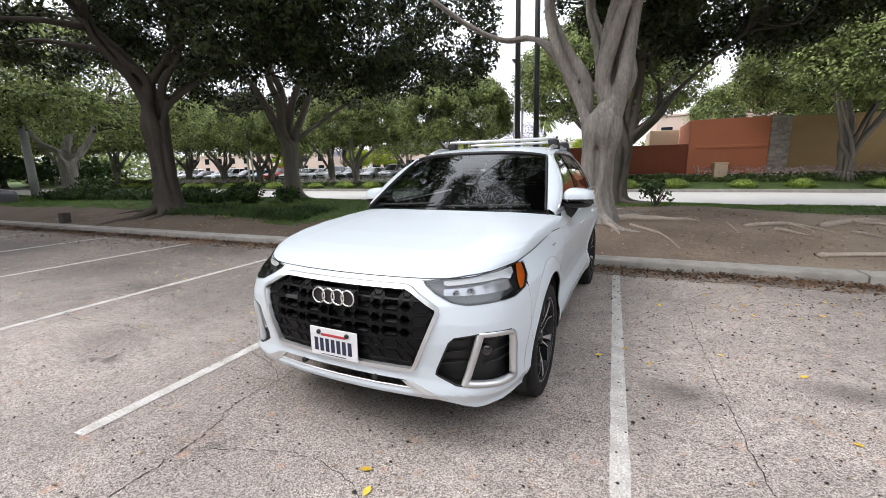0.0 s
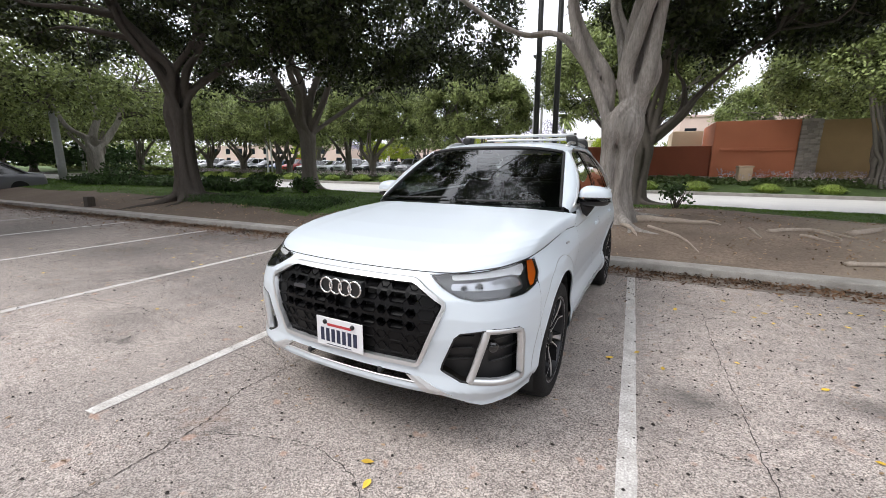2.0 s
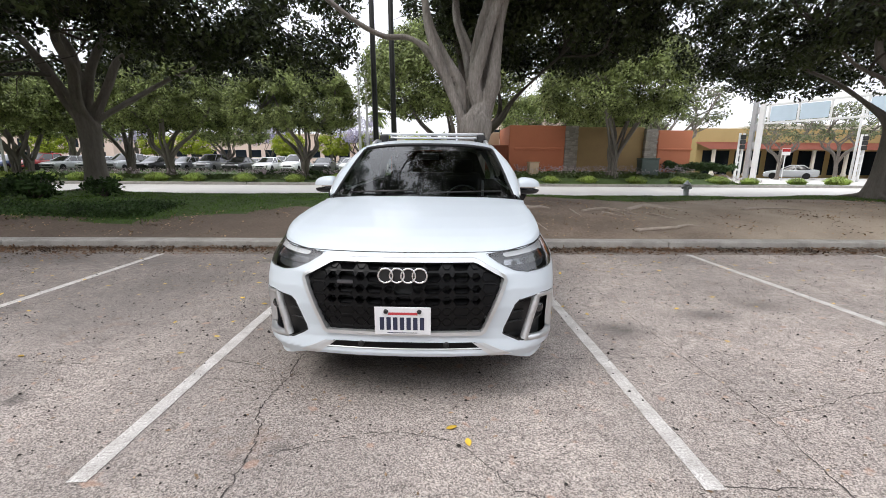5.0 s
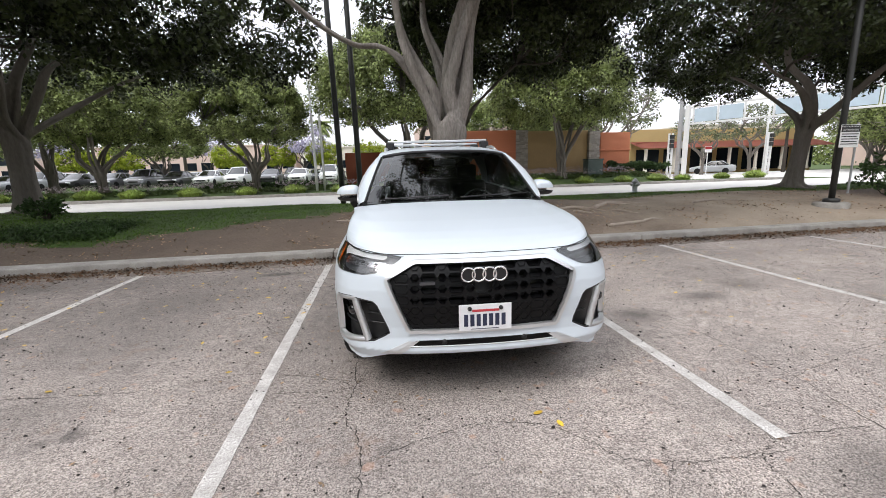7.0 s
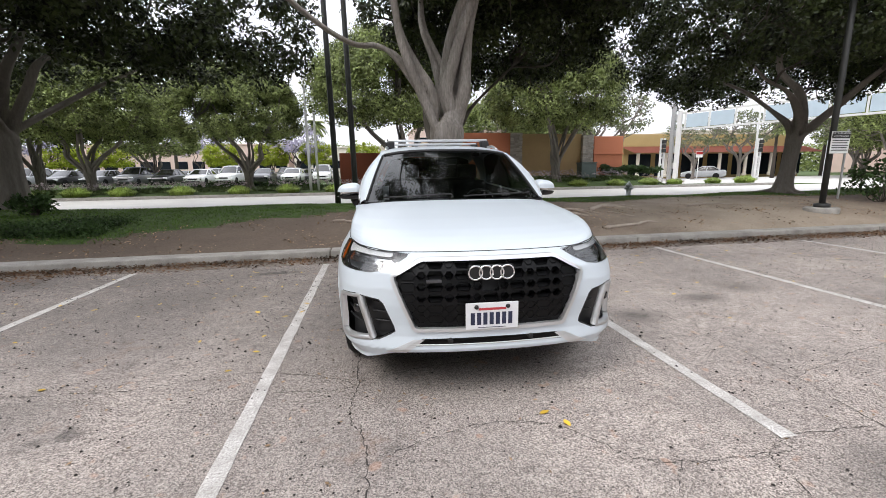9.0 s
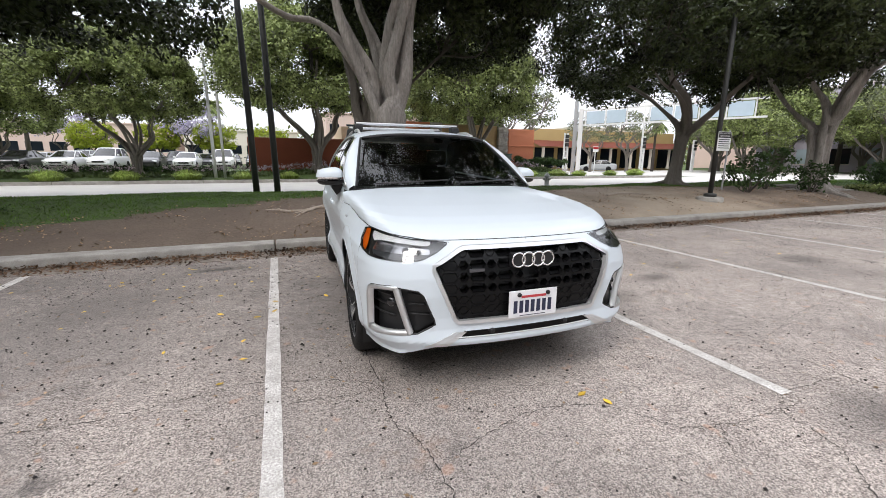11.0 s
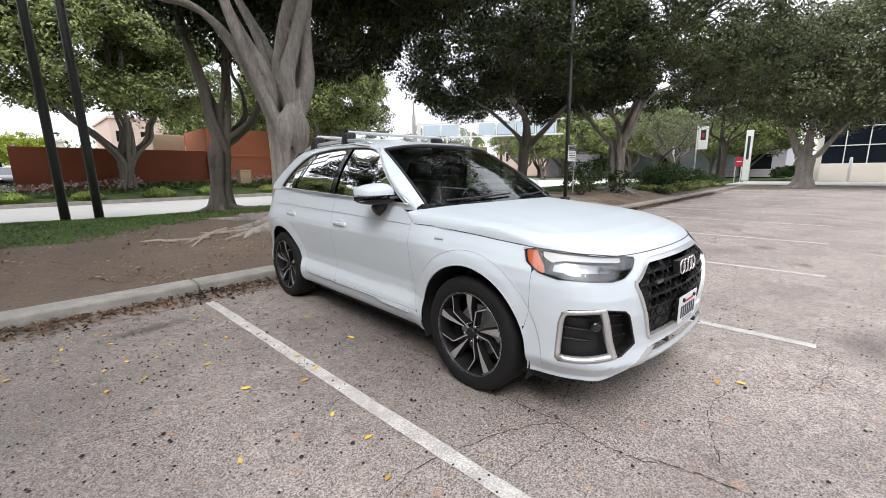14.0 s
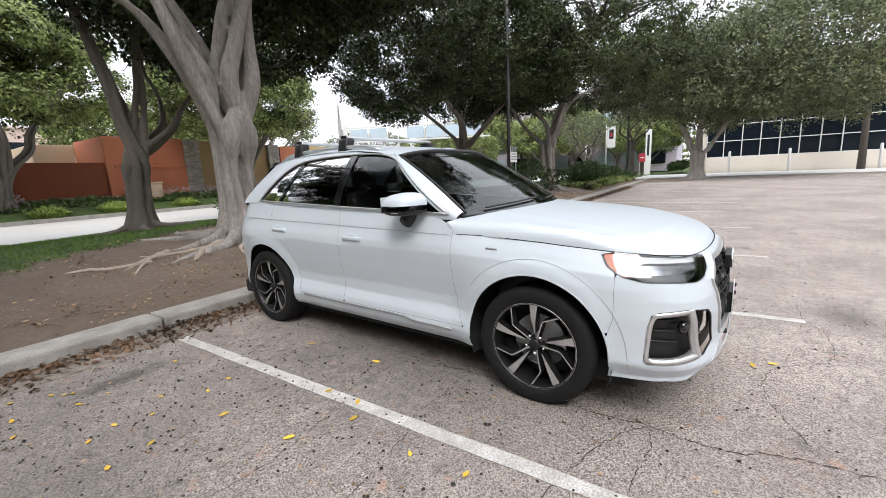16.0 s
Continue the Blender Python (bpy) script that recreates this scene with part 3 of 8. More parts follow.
def limb(rng, a, b, r0, r1, sag=0.0, sides=7, wiggle=0.08, steps=9):
    a, b = np.array(a, float), np.array(b, float)
    L = np.linalg.norm(b - a)
    mids = [a + (b - a) * t + rng.normal(0, wiggle * L * 0.5, 3) + np.array([0, 0, -sag * L * math.sin(math.pi * t)]) for t in (0.33, 0.66)]
    pts = spline([a, *mids, b], steps)
    return tube(pts, np.linspace(r0, r1, steps), sides), pts


def crown_points(rng, seed, c0, R, floor, want, hollow=0.25, open_=0.16, dome=False):
    """Clump centres of a flat-bottomed crown: most in its ragged underside and its domed top, the rest within."""
    n = want * 3
    a, q = rng.uniform(0, 2 * math.pi, n), np.sqrt(rng.uniform(0, 1, n))
    edge = np.array([1 + 0.22 * noise.noise((math.cos(t) * 1.6 + seed, math.sin(t) * 1.6, 0)) for t in a])
    x, y = np.cos(a) * q, np.sin(a) * q
    top = np.sqrt(np.clip(1 - q * q, 0, 1))
    low = -floor * np.sqrt(np.clip(1 - q ** 5, 0, 1)) * np.interp(q, [0.1, 0.55], [hollow, 1.0])
    u = rng.uniform(0, 1, n)
    lo_, hi_ = (0.14, 0.90) if dome else (0.34, 0.66)
    k = np.where(u < lo_, rng.uniform(0, 0.16, n), np.where(u < hi_, rng.uniform(0.82, 1.0, n), rng.uniform(0.1, 0.9, n)))
    cs = np.stack([c0[0] + x * R[0] * edge, c0[1] + y * R[1] * edge, c0[2] + R[2] * (low + (top - low) * k)], 1)
    sway = np.array([noise.noise((p[0] * 0.55 + seed, p[1] * 0.55, 2.0)) + 0.5 * noise.noise((p[0] * 1.6, p[1] * 1.6, seed)) for p in cs])
    cs[:, 2] += 0.16 * R[2] * sway
    holes = np.array([noise.noise((p[0] * 0.8 + seed * 3.1, p[1] * 0.8, p[2] * 0.8)) for p in cs])
    return cs[holes < open_][:want]


def bole(rng, r, h, lx, ly, stems, seed, fine=True):
    """A trunk grown together out of strands: each stem's strands run down side by side into the flared foot."""
    order = sorted(stems, key=lambda st: math.atan2(st[0][1][1], st[0][1][0]))
    total = sum(st[1] for st in order)
    bodies = [tube(spline([(0, 0, -0.3), (lx * 0.4, ly * 0.4, h * 0.5), (lx * 0.95, ly * 0.95, h * 0.95)], 12), np.linspace(r * 0.6, r * 0.45, 12), 14)]
    tips = []
    first = math.atan2(order[0][0][1][1], order[0][0][1][0]) - 0.5
    a = first
    for st in order:
        sp, r0, r1 = st
        n = max(1, int(round(10.5 * r0 / total)))
        for k in range(n):
            aa = a + 2 * math.pi * r0 / total * (k + 0.5) / n
            tw = rng.uniform(-0.45, 0.45)
            w = rng.uniform(0.8, 1.25)

            def ring(q, z, f, t=0.0):
                return (lx * f + math.cos(aa + t) * r * q, ly * f + math.sin(aa + t) * r * q, z)
            ctrl = [ring(1.55, -0.3, 0), ring(1.08, 0.12, 0), ring(0.76, h * 0.3, 0.25, tw * 0.5), ring(0.72, h * 0.66, 0.6, tw), ring(0.78, h * 0.94, 0.95, tw * 0.6)]
            rads = [r * 0.34 * w, r * 0.30 * w, r * 0.245 * w, r * 0.235 * w, max(r * 0.23, r0 * 0.5)]
            ca = 2 * math.pi * k / n + rng.uniform(-0.4, 0.4)
            for j, p in enumerate(sp):
                f = j / (len(sp) - 1)
                rs = r0 + (r1 - r0) * f
                off = rs * 0.72 if n > 1 else rs * 0.1
                ctrl.append((p[0] + math.cos(ca + 0.5 * j) * off, p[1] + math.sin(ca + 0.5 * j) * off, p[2] + 0.12 * off))
                rads.append(rs * (0.42 if n > 2 else 0.58 if n == 2 else 0.9))
            m = (5 if fine else 3) * len(ctrl)
            path = spline(ctrl, m)
            tips.append(path[-1])
            bodies.append(tube(path, np.interp(np.linspace(0, 1, m), np.linspace(0, 1, len(rads)), rads), 10 if fine else 6))
        a += 2 * math.pi * r0 / total
    return bodies


def tree(name, base, trunk, stems, crown, label, seed, bark=None, leaf=None, clumps=600, per=70, size=0.13, spread=(0.27, 0.27, 0.18), roots=6, group="", floor=0.76, voxel=0.045, limbs=46, hollow=0.25, open_=0.16, dome=False):
    """A tree: a fluted trunk (radius, fork height, lean x, lean y), stems as lists of points from the fork, boughs, twigs,
    and a crown (centre, radii) of leaf clumps."""
    rng = np.random.default_rng(seed)
    ob = thing(name, Matrix.Translation(base), label, "tree", group)
    r, h, lx, ly = trunk
    bodies = bole(rng, r, h, lx, ly, stems, seed, voxel > 0)
    for k in range(roots):
        a = 6.28 * k / max(roots, 1) + rng.uniform(-0.4, 0.4)
        L = rng.uniform(0.9, 2.0) * r / 0.4
        rp = [(math.cos(a) * r * 0.5, math.sin(a) * r * 0.5, 0.5), (math.cos(a) * r * 1.05, math.sin(a) * r * 1.05, 0.16)]
        for t in (0.3, 0.65, 1.0):
            a += rng.uniform(-0.3, 0.3)
            q = (rp[1][0] + math.cos(a) * L * t, rp[1][1] + math.sin(a) * L * t)
            rp.append((*q, gz(base[0] + q[0], base[1] + q[1]) - base[2] + 0.05 - 0.09 * t))
        bodies.append(tube(spline(rp, 14), np.linspace(0.17, 0.045, 14) * r / 0.42, 8))
    bole_ob = from_arrays("trunk", *merge(bodies), bark or BARK, ob, smooth=True) if voxel else None
    if voxel:
        grown = bole_ob.modifiers.new("grown_together", "REMESH")
        grown.mode, grown.voxel_size, grown.use_smooth_shade = "VOXEL", voxel, True
        soft = bole_ob.modifiers.new("soften", "SMOOTH")
        soft.factor, soft.iterations = 0.5, 1
    lobes_ = crown if isinstance(crown[0][0], tuple) else [(*crown, 1.0)]
    boughs, anchors = [], []
    for st in stems:
        sp, r0, r1 = st
        p = spline(sp, 14)
        anchors += [(q, r0 + (r1 - r0) * i / 13) for i, q in enumerate(p) if i > 3]
    total = sum(q[2] for q in lobes_)
    cs = np.vstack([crown_points(rng, seed + i, c0, R, floor, int(clumps * share / total), hollow, open_, dome) for i, (c0, R, share) in enumerate(lobes_)])
    cs = cs[rng.permutation(len(cs))]
    # boughs from the stems towards some clumps, and twigs
    ap = np.array([a[0] for a in anchors])
    for i in range(0, len(cs), max(1, len(cs) // limbs)):
        t = cs[i]
        cost = np.linalg.norm(ap - t, axis=1) + 4.0 * np.clip(ap[:, 2] - t[2], 0, 9)
        k = int(np.argmin(cost))
        if anchors[k][0][2] > t[2] + 0.25:
            continue
        rr0 = min(0.10, anchors[k][1] * 0.6)
        b, pl = limb(rng, anchors[k][0], t, rr0, 0.012, -0.06, 6, 0.17, 11)
        boughs.append(b)
        for _ in range(2 if voxel else 0):
            j = int(rng.integers(3, 8))
            e = pl[j] + rng.normal(0, 0.7, 3)
            boughs.append(limb(rng, pl[j], e, 0.022, 0.006, 0, 4, 0.1, 5)[0])
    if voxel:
        # dark bark on every tree's boughs: the crown's inner shade put into colour
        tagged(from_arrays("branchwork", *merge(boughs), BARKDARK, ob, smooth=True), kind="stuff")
    else:
        from_arrays("trunk", *merge(bodies + boughs), bark or BARK, ob, smooth=True)
    v, n = leaves(rng, cs, spread, per, size, True)
    quads("crown", v, n, leaf or LEAF, ob)
    return ob


def auto_stems(seed, h, n, reach, rise, r0):
    """Steep sinuous stems all round."""
    rng = random.Random(seed)
    out = []
    for k in range(n):
        a = 6.28 * k / n + rng.uniform(-0.4, 0.4)
        q = rng.uniform(0.8, 1.15)
        b = a + rng.choice((-0.5, 0.5))
        out.append(([(math.cos(a) * reach * 0.16, math.sin(a) * reach * 0.16, h + rise * 0.2), (math.cos(a) * reach * 0.42 * q, math.sin(a) * reach * 0.42 * q, h + rise * 0.4),
                     (math.cos(b) * reach * 0.55 * q, math.sin(b) * reach * 0.55 * q, h + rise * 0.72), (math.cos(a) * reach * q, math.sin(a) * reach * q, h + rise)], r0 * rng.uniform(0.8, 1.1), 0.05))
    return out


# the pale main trunk behind the car, forking into two great stems and a long low bough
tree("fig_tree", (-0.28, 8.9, gz(-0.28, 8.9)), (0.33, 1.95, 0.04, 0.0),
     [([(-0.36, -0.05, 2.6), (-0.68, -0.1, 3.2), (-0.93, -0.1, 3.8), (-1.08, -0.1, 4.6), (-1.5, -0.3, 6.2)], 0.19, 0.09),
      ([(0.25, 0.0, 2.6), (0.28, -0.05, 3.25), (0.40, -0.1, 4.0), (0.75, -0.2, 5.0), (1.5, -0.4, 6.6)], 0.35, 0.14),
      ([(-0.35, 0.15, 2.55), (-0.66, 0.1, 3.0), (-1.05, 0.08, 3.45), (-1.4, 0.1, 3.62), (-1.9, 0.0, 3.62), (-2.6, -0.2, 3.95), (-3.6, -0.5, 4.7)], 0.12, 0.05),
      ([(0.1, 0.35, 2.7), (-0.05, 0.6, 3.5), (-0.3, 1.0, 4.4), (-0.2, 1.9, 5.8)], 0.15, 0.07)],
     [((2.2, 0.0, 7.2), (3.9, 4.3, 3.7), 0.9), ((0.4, -3.6, 7.0), (4.4, 2.6, 2.6), 0.26), ((2.6, 1.6, 6.7), (2.7, 2.2, 2.4), 0.4)],
     "large fig tree with a pale fluted grey trunk", 11, floor=0.62, clumps=2150, per=72, size=0.112, spread=(0.25, 0.25, 0.17), roots=9, voxel=0.025, open_=0.1)
# the darker tree behind it
tree("fig_tree", (0.17, 14.3, gz(0.17, 14.3)), (0.29, 1.8, 0.10, -0.03),
     [([(0.0, 0.0, 2.7), (-0.12, 0.02, 3.5), (-0.3, 0.1, 4.3), (-0.7, 0.2, 6.0)], 0.2, 0.08),
      ([(0.3, -0.1, 2.6), (0.42, -0.15, 3.5), (0.5, -0.2, 4.6), (0.9, -0.5, 6.2)], 0.14, 0.07),
      ([(0.5, -0.15, 2.1), (1.0, -0.3, 2.6), (1.4, -0.2, 3.2), (2.1, -0.1, 3.9), (3.0, 0.0, 4.7)], 0.14, 0.06),
      ([(0.45, 0.1, 2.2), (1.0, 0.3, 2.75), (1.0, 0.3, 3.5), (0.7, 0.2, 4.1), (0.9, 0.5, 5.4)], 0.11, 0.05)],
     [((2.4, -1.0, 6.6), (3.7, 3.6, 3.0), 1.0), ((-0.5, -0.8, 6.6), (1.5, 2.0, 2.0), 0.15)], "fig tree with a dark twisted trunk on the lawn", 12, BARKDIM, clumps=1300, per=68, size=0.138, voxel=0.03, open_=0.35)
# the brown forking tree on the bank
tree("fig_tree", (-12.6, 8.5, gz(-12.6, 8.5)), (0.36, 2.75, -0.05, -0.02),
     [([(-0.15, -0.2, 3.7), (-0.45, -0.6, 4.3), (-0.7, -0.95, 5.0), (-0.85, -1.2, 6.2)], 0.27, 0.12),
      ([(0.12, 0.1, 3.7), (0.32, 0.5, 4.5), (0.42, 0.65, 5.4), (0.1, 0.3, 6.6)], 0.25, 0.10),
      ([(0.2, 0.3, 3.2), (0.55, 0.85, 3.8), (0.85, 1.3, 4.2), (1.5, 2.2, 4.7)], 0.16, 0.07),
      ([(-0.25, 0.1, 3.6), (-0.75, -0.2, 4.5), (-1.3, -0.7, 5.4), (-1.5, -0.6, 6.4)], 0.17, 0.08)],
     ((0.3, -0.4, 7.4), (6.2, 5.6, 5.0)), "fig tree with a brown fluted forking trunk", 13, BARKDARK, floor=0.62, hollow=-0.1, open_=0.06, clumps=1150, per=62, size=0.155, voxel=0.036)
tree("fig_tree", (-12.15, 13.4, gz(-12.15, 13.4)), (0.32, 2.2, 0.0, 0),
     [([(-0.3, -0.3, 2.8), (-0.55, -0.5, 3.6), (-0.85, -0.8, 4.4), (-1.6, -1.2, 5.6)], 0.15, 0.06),
      ([(-0.2, -0.1, 3.0), (-0.1, -0.1, 4.2), (-0.5, -0.5, 5.4), (-0.4, -0.8, 6.6)], 0.15, 0.06),
      ([(0.05, 0.0, 2.9), (0.2, 0.2, 3.9), (0.65, 0.6, 5.2), (0.8, 1.0, 6.4)], 0.14, 0.06),
      ([(0.2, 0.1, 2.4), (0.5, 0.4, 3.4), (0.8, 0.7, 4.3), (1.5, 1.3, 4.9), (2.6, 1.8, 5.6)], 0.13, 0.05),
      ([(0.35, 0.2, 2.4), (1.0, 0.9, 3.1), (1.8, 1.5, 3.8), (3.2, 1.9, 4.6)], 0.12, 0.05),
      ([(0.1, -0.4, 2.7), (0.5, -0.9, 3.6), (0.6, -1.4, 4.4), (1.6, -2.0, 5.2), (3.4, -2.2, 5.8)], 0.13, 0.05)],
     [((0.4, -0.8, 6.5), (6.6, 5.2, 5.0), 1.0), ((5.6, -0.6, 5.4), (2.9, 3.4, 2.9), 0.4)], "fig tree with many steep grey boughs", 14, BARKMID, floor=0.58, hollow=0.5, open_=0.06, clumps=1400, per=62, size=0.145, voxel=0.036)
tree("fig_tree", (-28, 13.4, gz(-28, 13.4)), (0.42, 2.0, 0.0, 0),
     [([(-0.2, -0.3, 2.5), (-0.42, -0.9, 3.0), (-0.6, -1.3, 4.0), (-0.9, -1.6, 5.4)], 0.19, 0.08), ([(0.03, 0.06, 2.7), (0.16, 0.33, 3.7), (0.07, 0.14, 4.8), (0.3, 0.2, 6.0)], 0.2, 0.08),
      ([(0.25, 0.5, 2.3), (0.55, 1.1, 3.4), (0.73, 1.5, 4.6), (1.2, 2.0, 5.6)], 0.2, 0.08)],
     ((0, 0, 5.8), (7.0, 6.4, 3.4)), "fig tree with a low forking trunk", 15, BARK, LEAFFAR, clumps=520, per=70, size=0.2, spread=(0.5, 0.5, 0.3), voxel=0.075)
tree("fig_tree", (12.4, 11.9, gz(12.4, 11.9)), (0.25, 2.0, 0.1, -0.1),
     [([(-0.1, 0.0, 2.3), (-0.4, 0.5, 2.9), (-0.8, 1.2, 3.6), (-2.0, 1.6, 4.2)], 0.15, 0.06), ([(0.12, -0.2, 2.4), (0.07, -0.1, 3.3), (-0.4, 0.4, 4.3), (-0.5, 0.2, 6.0)], 0.2, 0.08),
      ([(0.3, -0.45, 2.2), (0.6, -0.9, 2.8), (1.0, -1.6, 3.7), (2.0, -2.2, 4.6)], 0.16, 0.07), ([(-0.3, -0.5, 2.5), (-1.2, -0.8, 3.2), (-2.4, -1.0, 3.6), (-3.6, -1.2, 4.4)], 0.12, 0.05)],
     ((-0.2, -0.4, 5.8), (5.9, 5.2, 2.9)), "fig tree with a leaning grey trunk on the lawn", 16, BARKMID, clumps=1450, per=100, size=0.122, floor=0.8, voxel=0.04, open_=0.3)
tree("fig_tree", (15.6, 8.7, gz(15.6, 8.7)), (0.37, 2.1, -0.02, 0.1),
     [([(-0.1, 0.3, 2.2), (-0.3, 0.9, 2.8), (-0.55, 1.5, 3.7), (-1.2, 2.0, 5.0)], 0.17, 0.07), ([(-0.03, 0.1, 3.0), (-0.2, 0.5, 3.7), (-0.35, 1.0, 4.9), (-0.4, 1.2, 6.4)], 0.17, 0.07),
      ([(0.1, -0.3, 2.8), (0.22, -0.65, 4.0), (0.37, -1.1, 5.3), (0.6, -1.8, 6.8)], 0.25, 0.1), ([(0.2, -0.5, 3.2), (0.35, -1.0, 4.1), (0.6, -1.8, 4.5), (1.2, -3.2, 4.8)], 0.13, 0.06)],
     ((0.8, -0.8, 6.6), (6.6, 6.4, 3.3)), "broad fig tree with a thick grey trunk by the kerb", 17, leaf=LEAFMID, clumps=1100, per=100, size=0.122, voxel=0.04, open_=0.3)
tree("fig_tree", (34.2, 3.0, 0.1), (0.5, 2.0, 0.0, 0),
     [([(0.0, 0.4, 2.2), (-0.1, 0.8, 3.3), (-0.1, 1.6, 4.8), (0.2, 2.6, 6.4)], 0.24, 0.1), ([(0.0, -0.5, 2.0), (0.05, -1.0, 2.8), (0.1, -2.0, 4.4), (0.2, -3.6, 5.8)], 0.22, 0.09),
      ([(0.0, -0.05, 2.4), (0.0, -0.1, 4.2), (0.0, -0.5, 6.2), (0.3, -0.8, 8.0)], 0.24, 0.1)],
     [((0.2, 0.4, 7.6), (5.5, 6.4, 4.0), 0.6), ((0.6, -4.6, 7.6), (6.0, 6.4, 5.0), 1.2)], "fig tree with olive-grey foliage at the end of the car park", 18, BARK, LEAFOLIVE, clumps=1500, per=80, size=0.19, spread=(0.5, 0.5, 0.42), voxel=0.06, open_=0.5)

tree("fig_tree", (32.6, 7.5, gz(32.6, 7.5)), (0.2, 2.8, 0.0, 0), auto_stems(51, 2.8, 4, 2.2, 2.6, 0.11), ((0.0, -0.6, 8.0), (4.6, 4.8, 3.2)), "slim fig tree at the corner of the car park", 19, BARKDARK, clumps=520, per=50, size=0.19, voxel=0.07, open_=0.4)


# across the road: lighter street trees, one built and copied; a sparser one for those far off
STREET_STEMS = [([(-0.2, 0.0, 1.35), (-0.75, 0.1, 2.0), (-1.5, 0.2, 2.7), (-2.6, 0.4, 4.3)], 0.19, 0.07), ([(0.1, 0.1, 1.45), (0.25, 0.1, 2.2), (0.15, 0.3, 3.2), (0.2, 0.4, 5.6)], 0.21, 0.08),
                ([(0.35, -0.1, 1.35), (0.9, -0.2, 1.95), (1.0, -0.4, 2.7), (2.2, -0.8, 4.4)], 0.19, 0.07), ([(0.1, -0.3, 1.4), (-0.1, -0.8, 2.3), (-0.5, -1.3, 3.1), (-0.8, -2.2, 4.6)], 0.15, 0.06)]
street = tree("street_tree", (-9.3, 26.0, gz(-9.3, 26.0)), (0.25, 1.05, 0.06, 0), STREET_STEMS, ((-0.5, 0, 4.0), (3.6, 3.6, 3.0)), "rounded street tree with grey-green leaves in the planted strip", 21, BARKMID, LEAFFAR,
              clumps=760, per=150, size=0.13, spread=(0.36, 0.36, 0.25), roots=0, group="street trees", floor=0.34, voxel=0, limbs=20, hollow=0.7, open_=0.3, dome=True)
far_tree = tree("street_tree", (-24, 46, gz(-24, 46)), (0.28, 1.1, 0.06, 0), STREET_STEMS, ((0.0, 0, 4.1), (4.2, 4.0, 3.0)), "rounded street tree beyond the far car park", 22, BARKMID, LEAFFAR,
                clumps=380, per=80, size=0.21, spread=(0.48, 0.48, 0.33), roots=0, group="street trees", floor=0.34, voxel=0, limbs=12, hollow=0.7, open_=0.4, dome=True)
for proto, spots in ((street, ((10.3, 25.9, 1.2, 60), (-0.2, 26.2, 1.25, 20), (-17.9, 26.4, 1.05, 200), (-27.7, 26.5, 1.0, 110))),
                     (far_tree, ((-23.0, 30.0, 1.0, 320), (-32.0, 26.5, 1.0, 20), (-40, 29, 1.15, 90), (-50, 28, 1.2, 170), (-64, 24, 1.3, 50), (-56, 38, 1.3, 250), (-70, 34, 1.4, 20), (-44, 50, 1.3, 140), (-84, 26, 1.5, 300), (20, 51, 1.2, 30), (29, 66, 1.4, 210), (12, 50, 1.2, 80), (58, 34, 1.5, 320), (66, 22, 1.5, 40), (74, 12, 1.4, 77), (58, 9.5, 1.1, 130), (54, 22, 1.2, 300), (86, 18, 1.6, 15)))):
    for (x, y, s, turn) in spots:
        c = copy_thing(proto, Matrix.Translation((x, y, gz(x, y))) @ Matrix.Rotation(radians(turn), 4, "Z") @ Matrix.Scale(s, 4))
        c.scale = (s, s, s)


# ---- the white car ----
def poly_distance(px, pz, poly):
    """Signed distance of points to a closed polygon, negative inside."""
    p = np.array(poly, float)
    q = np.roll(p, -1, axis=0)
    best = np.full(px.shape, 1e9)
    inside = np.zeros(px.shape, bool)
    for (ax, az), (bx, bz) in zip(p, q):
        ex, ez = bx - ax, bz - az
        t = np.clip(((px - ax) * ex + (pz - az) * ez) / (ex * ex + ez * ez + 1e-12), 0, 1)
        best = np.minimum(best, np.hypot(px - ax - t * ex, pz - az - t * ez))
        cross = ((az > pz) != (bz > pz)) & (px < (bx - ax) * (pz - az) / (bz - az + 1e-12) + ax)
        inside ^= cross
    return np.where(inside, -best, best)


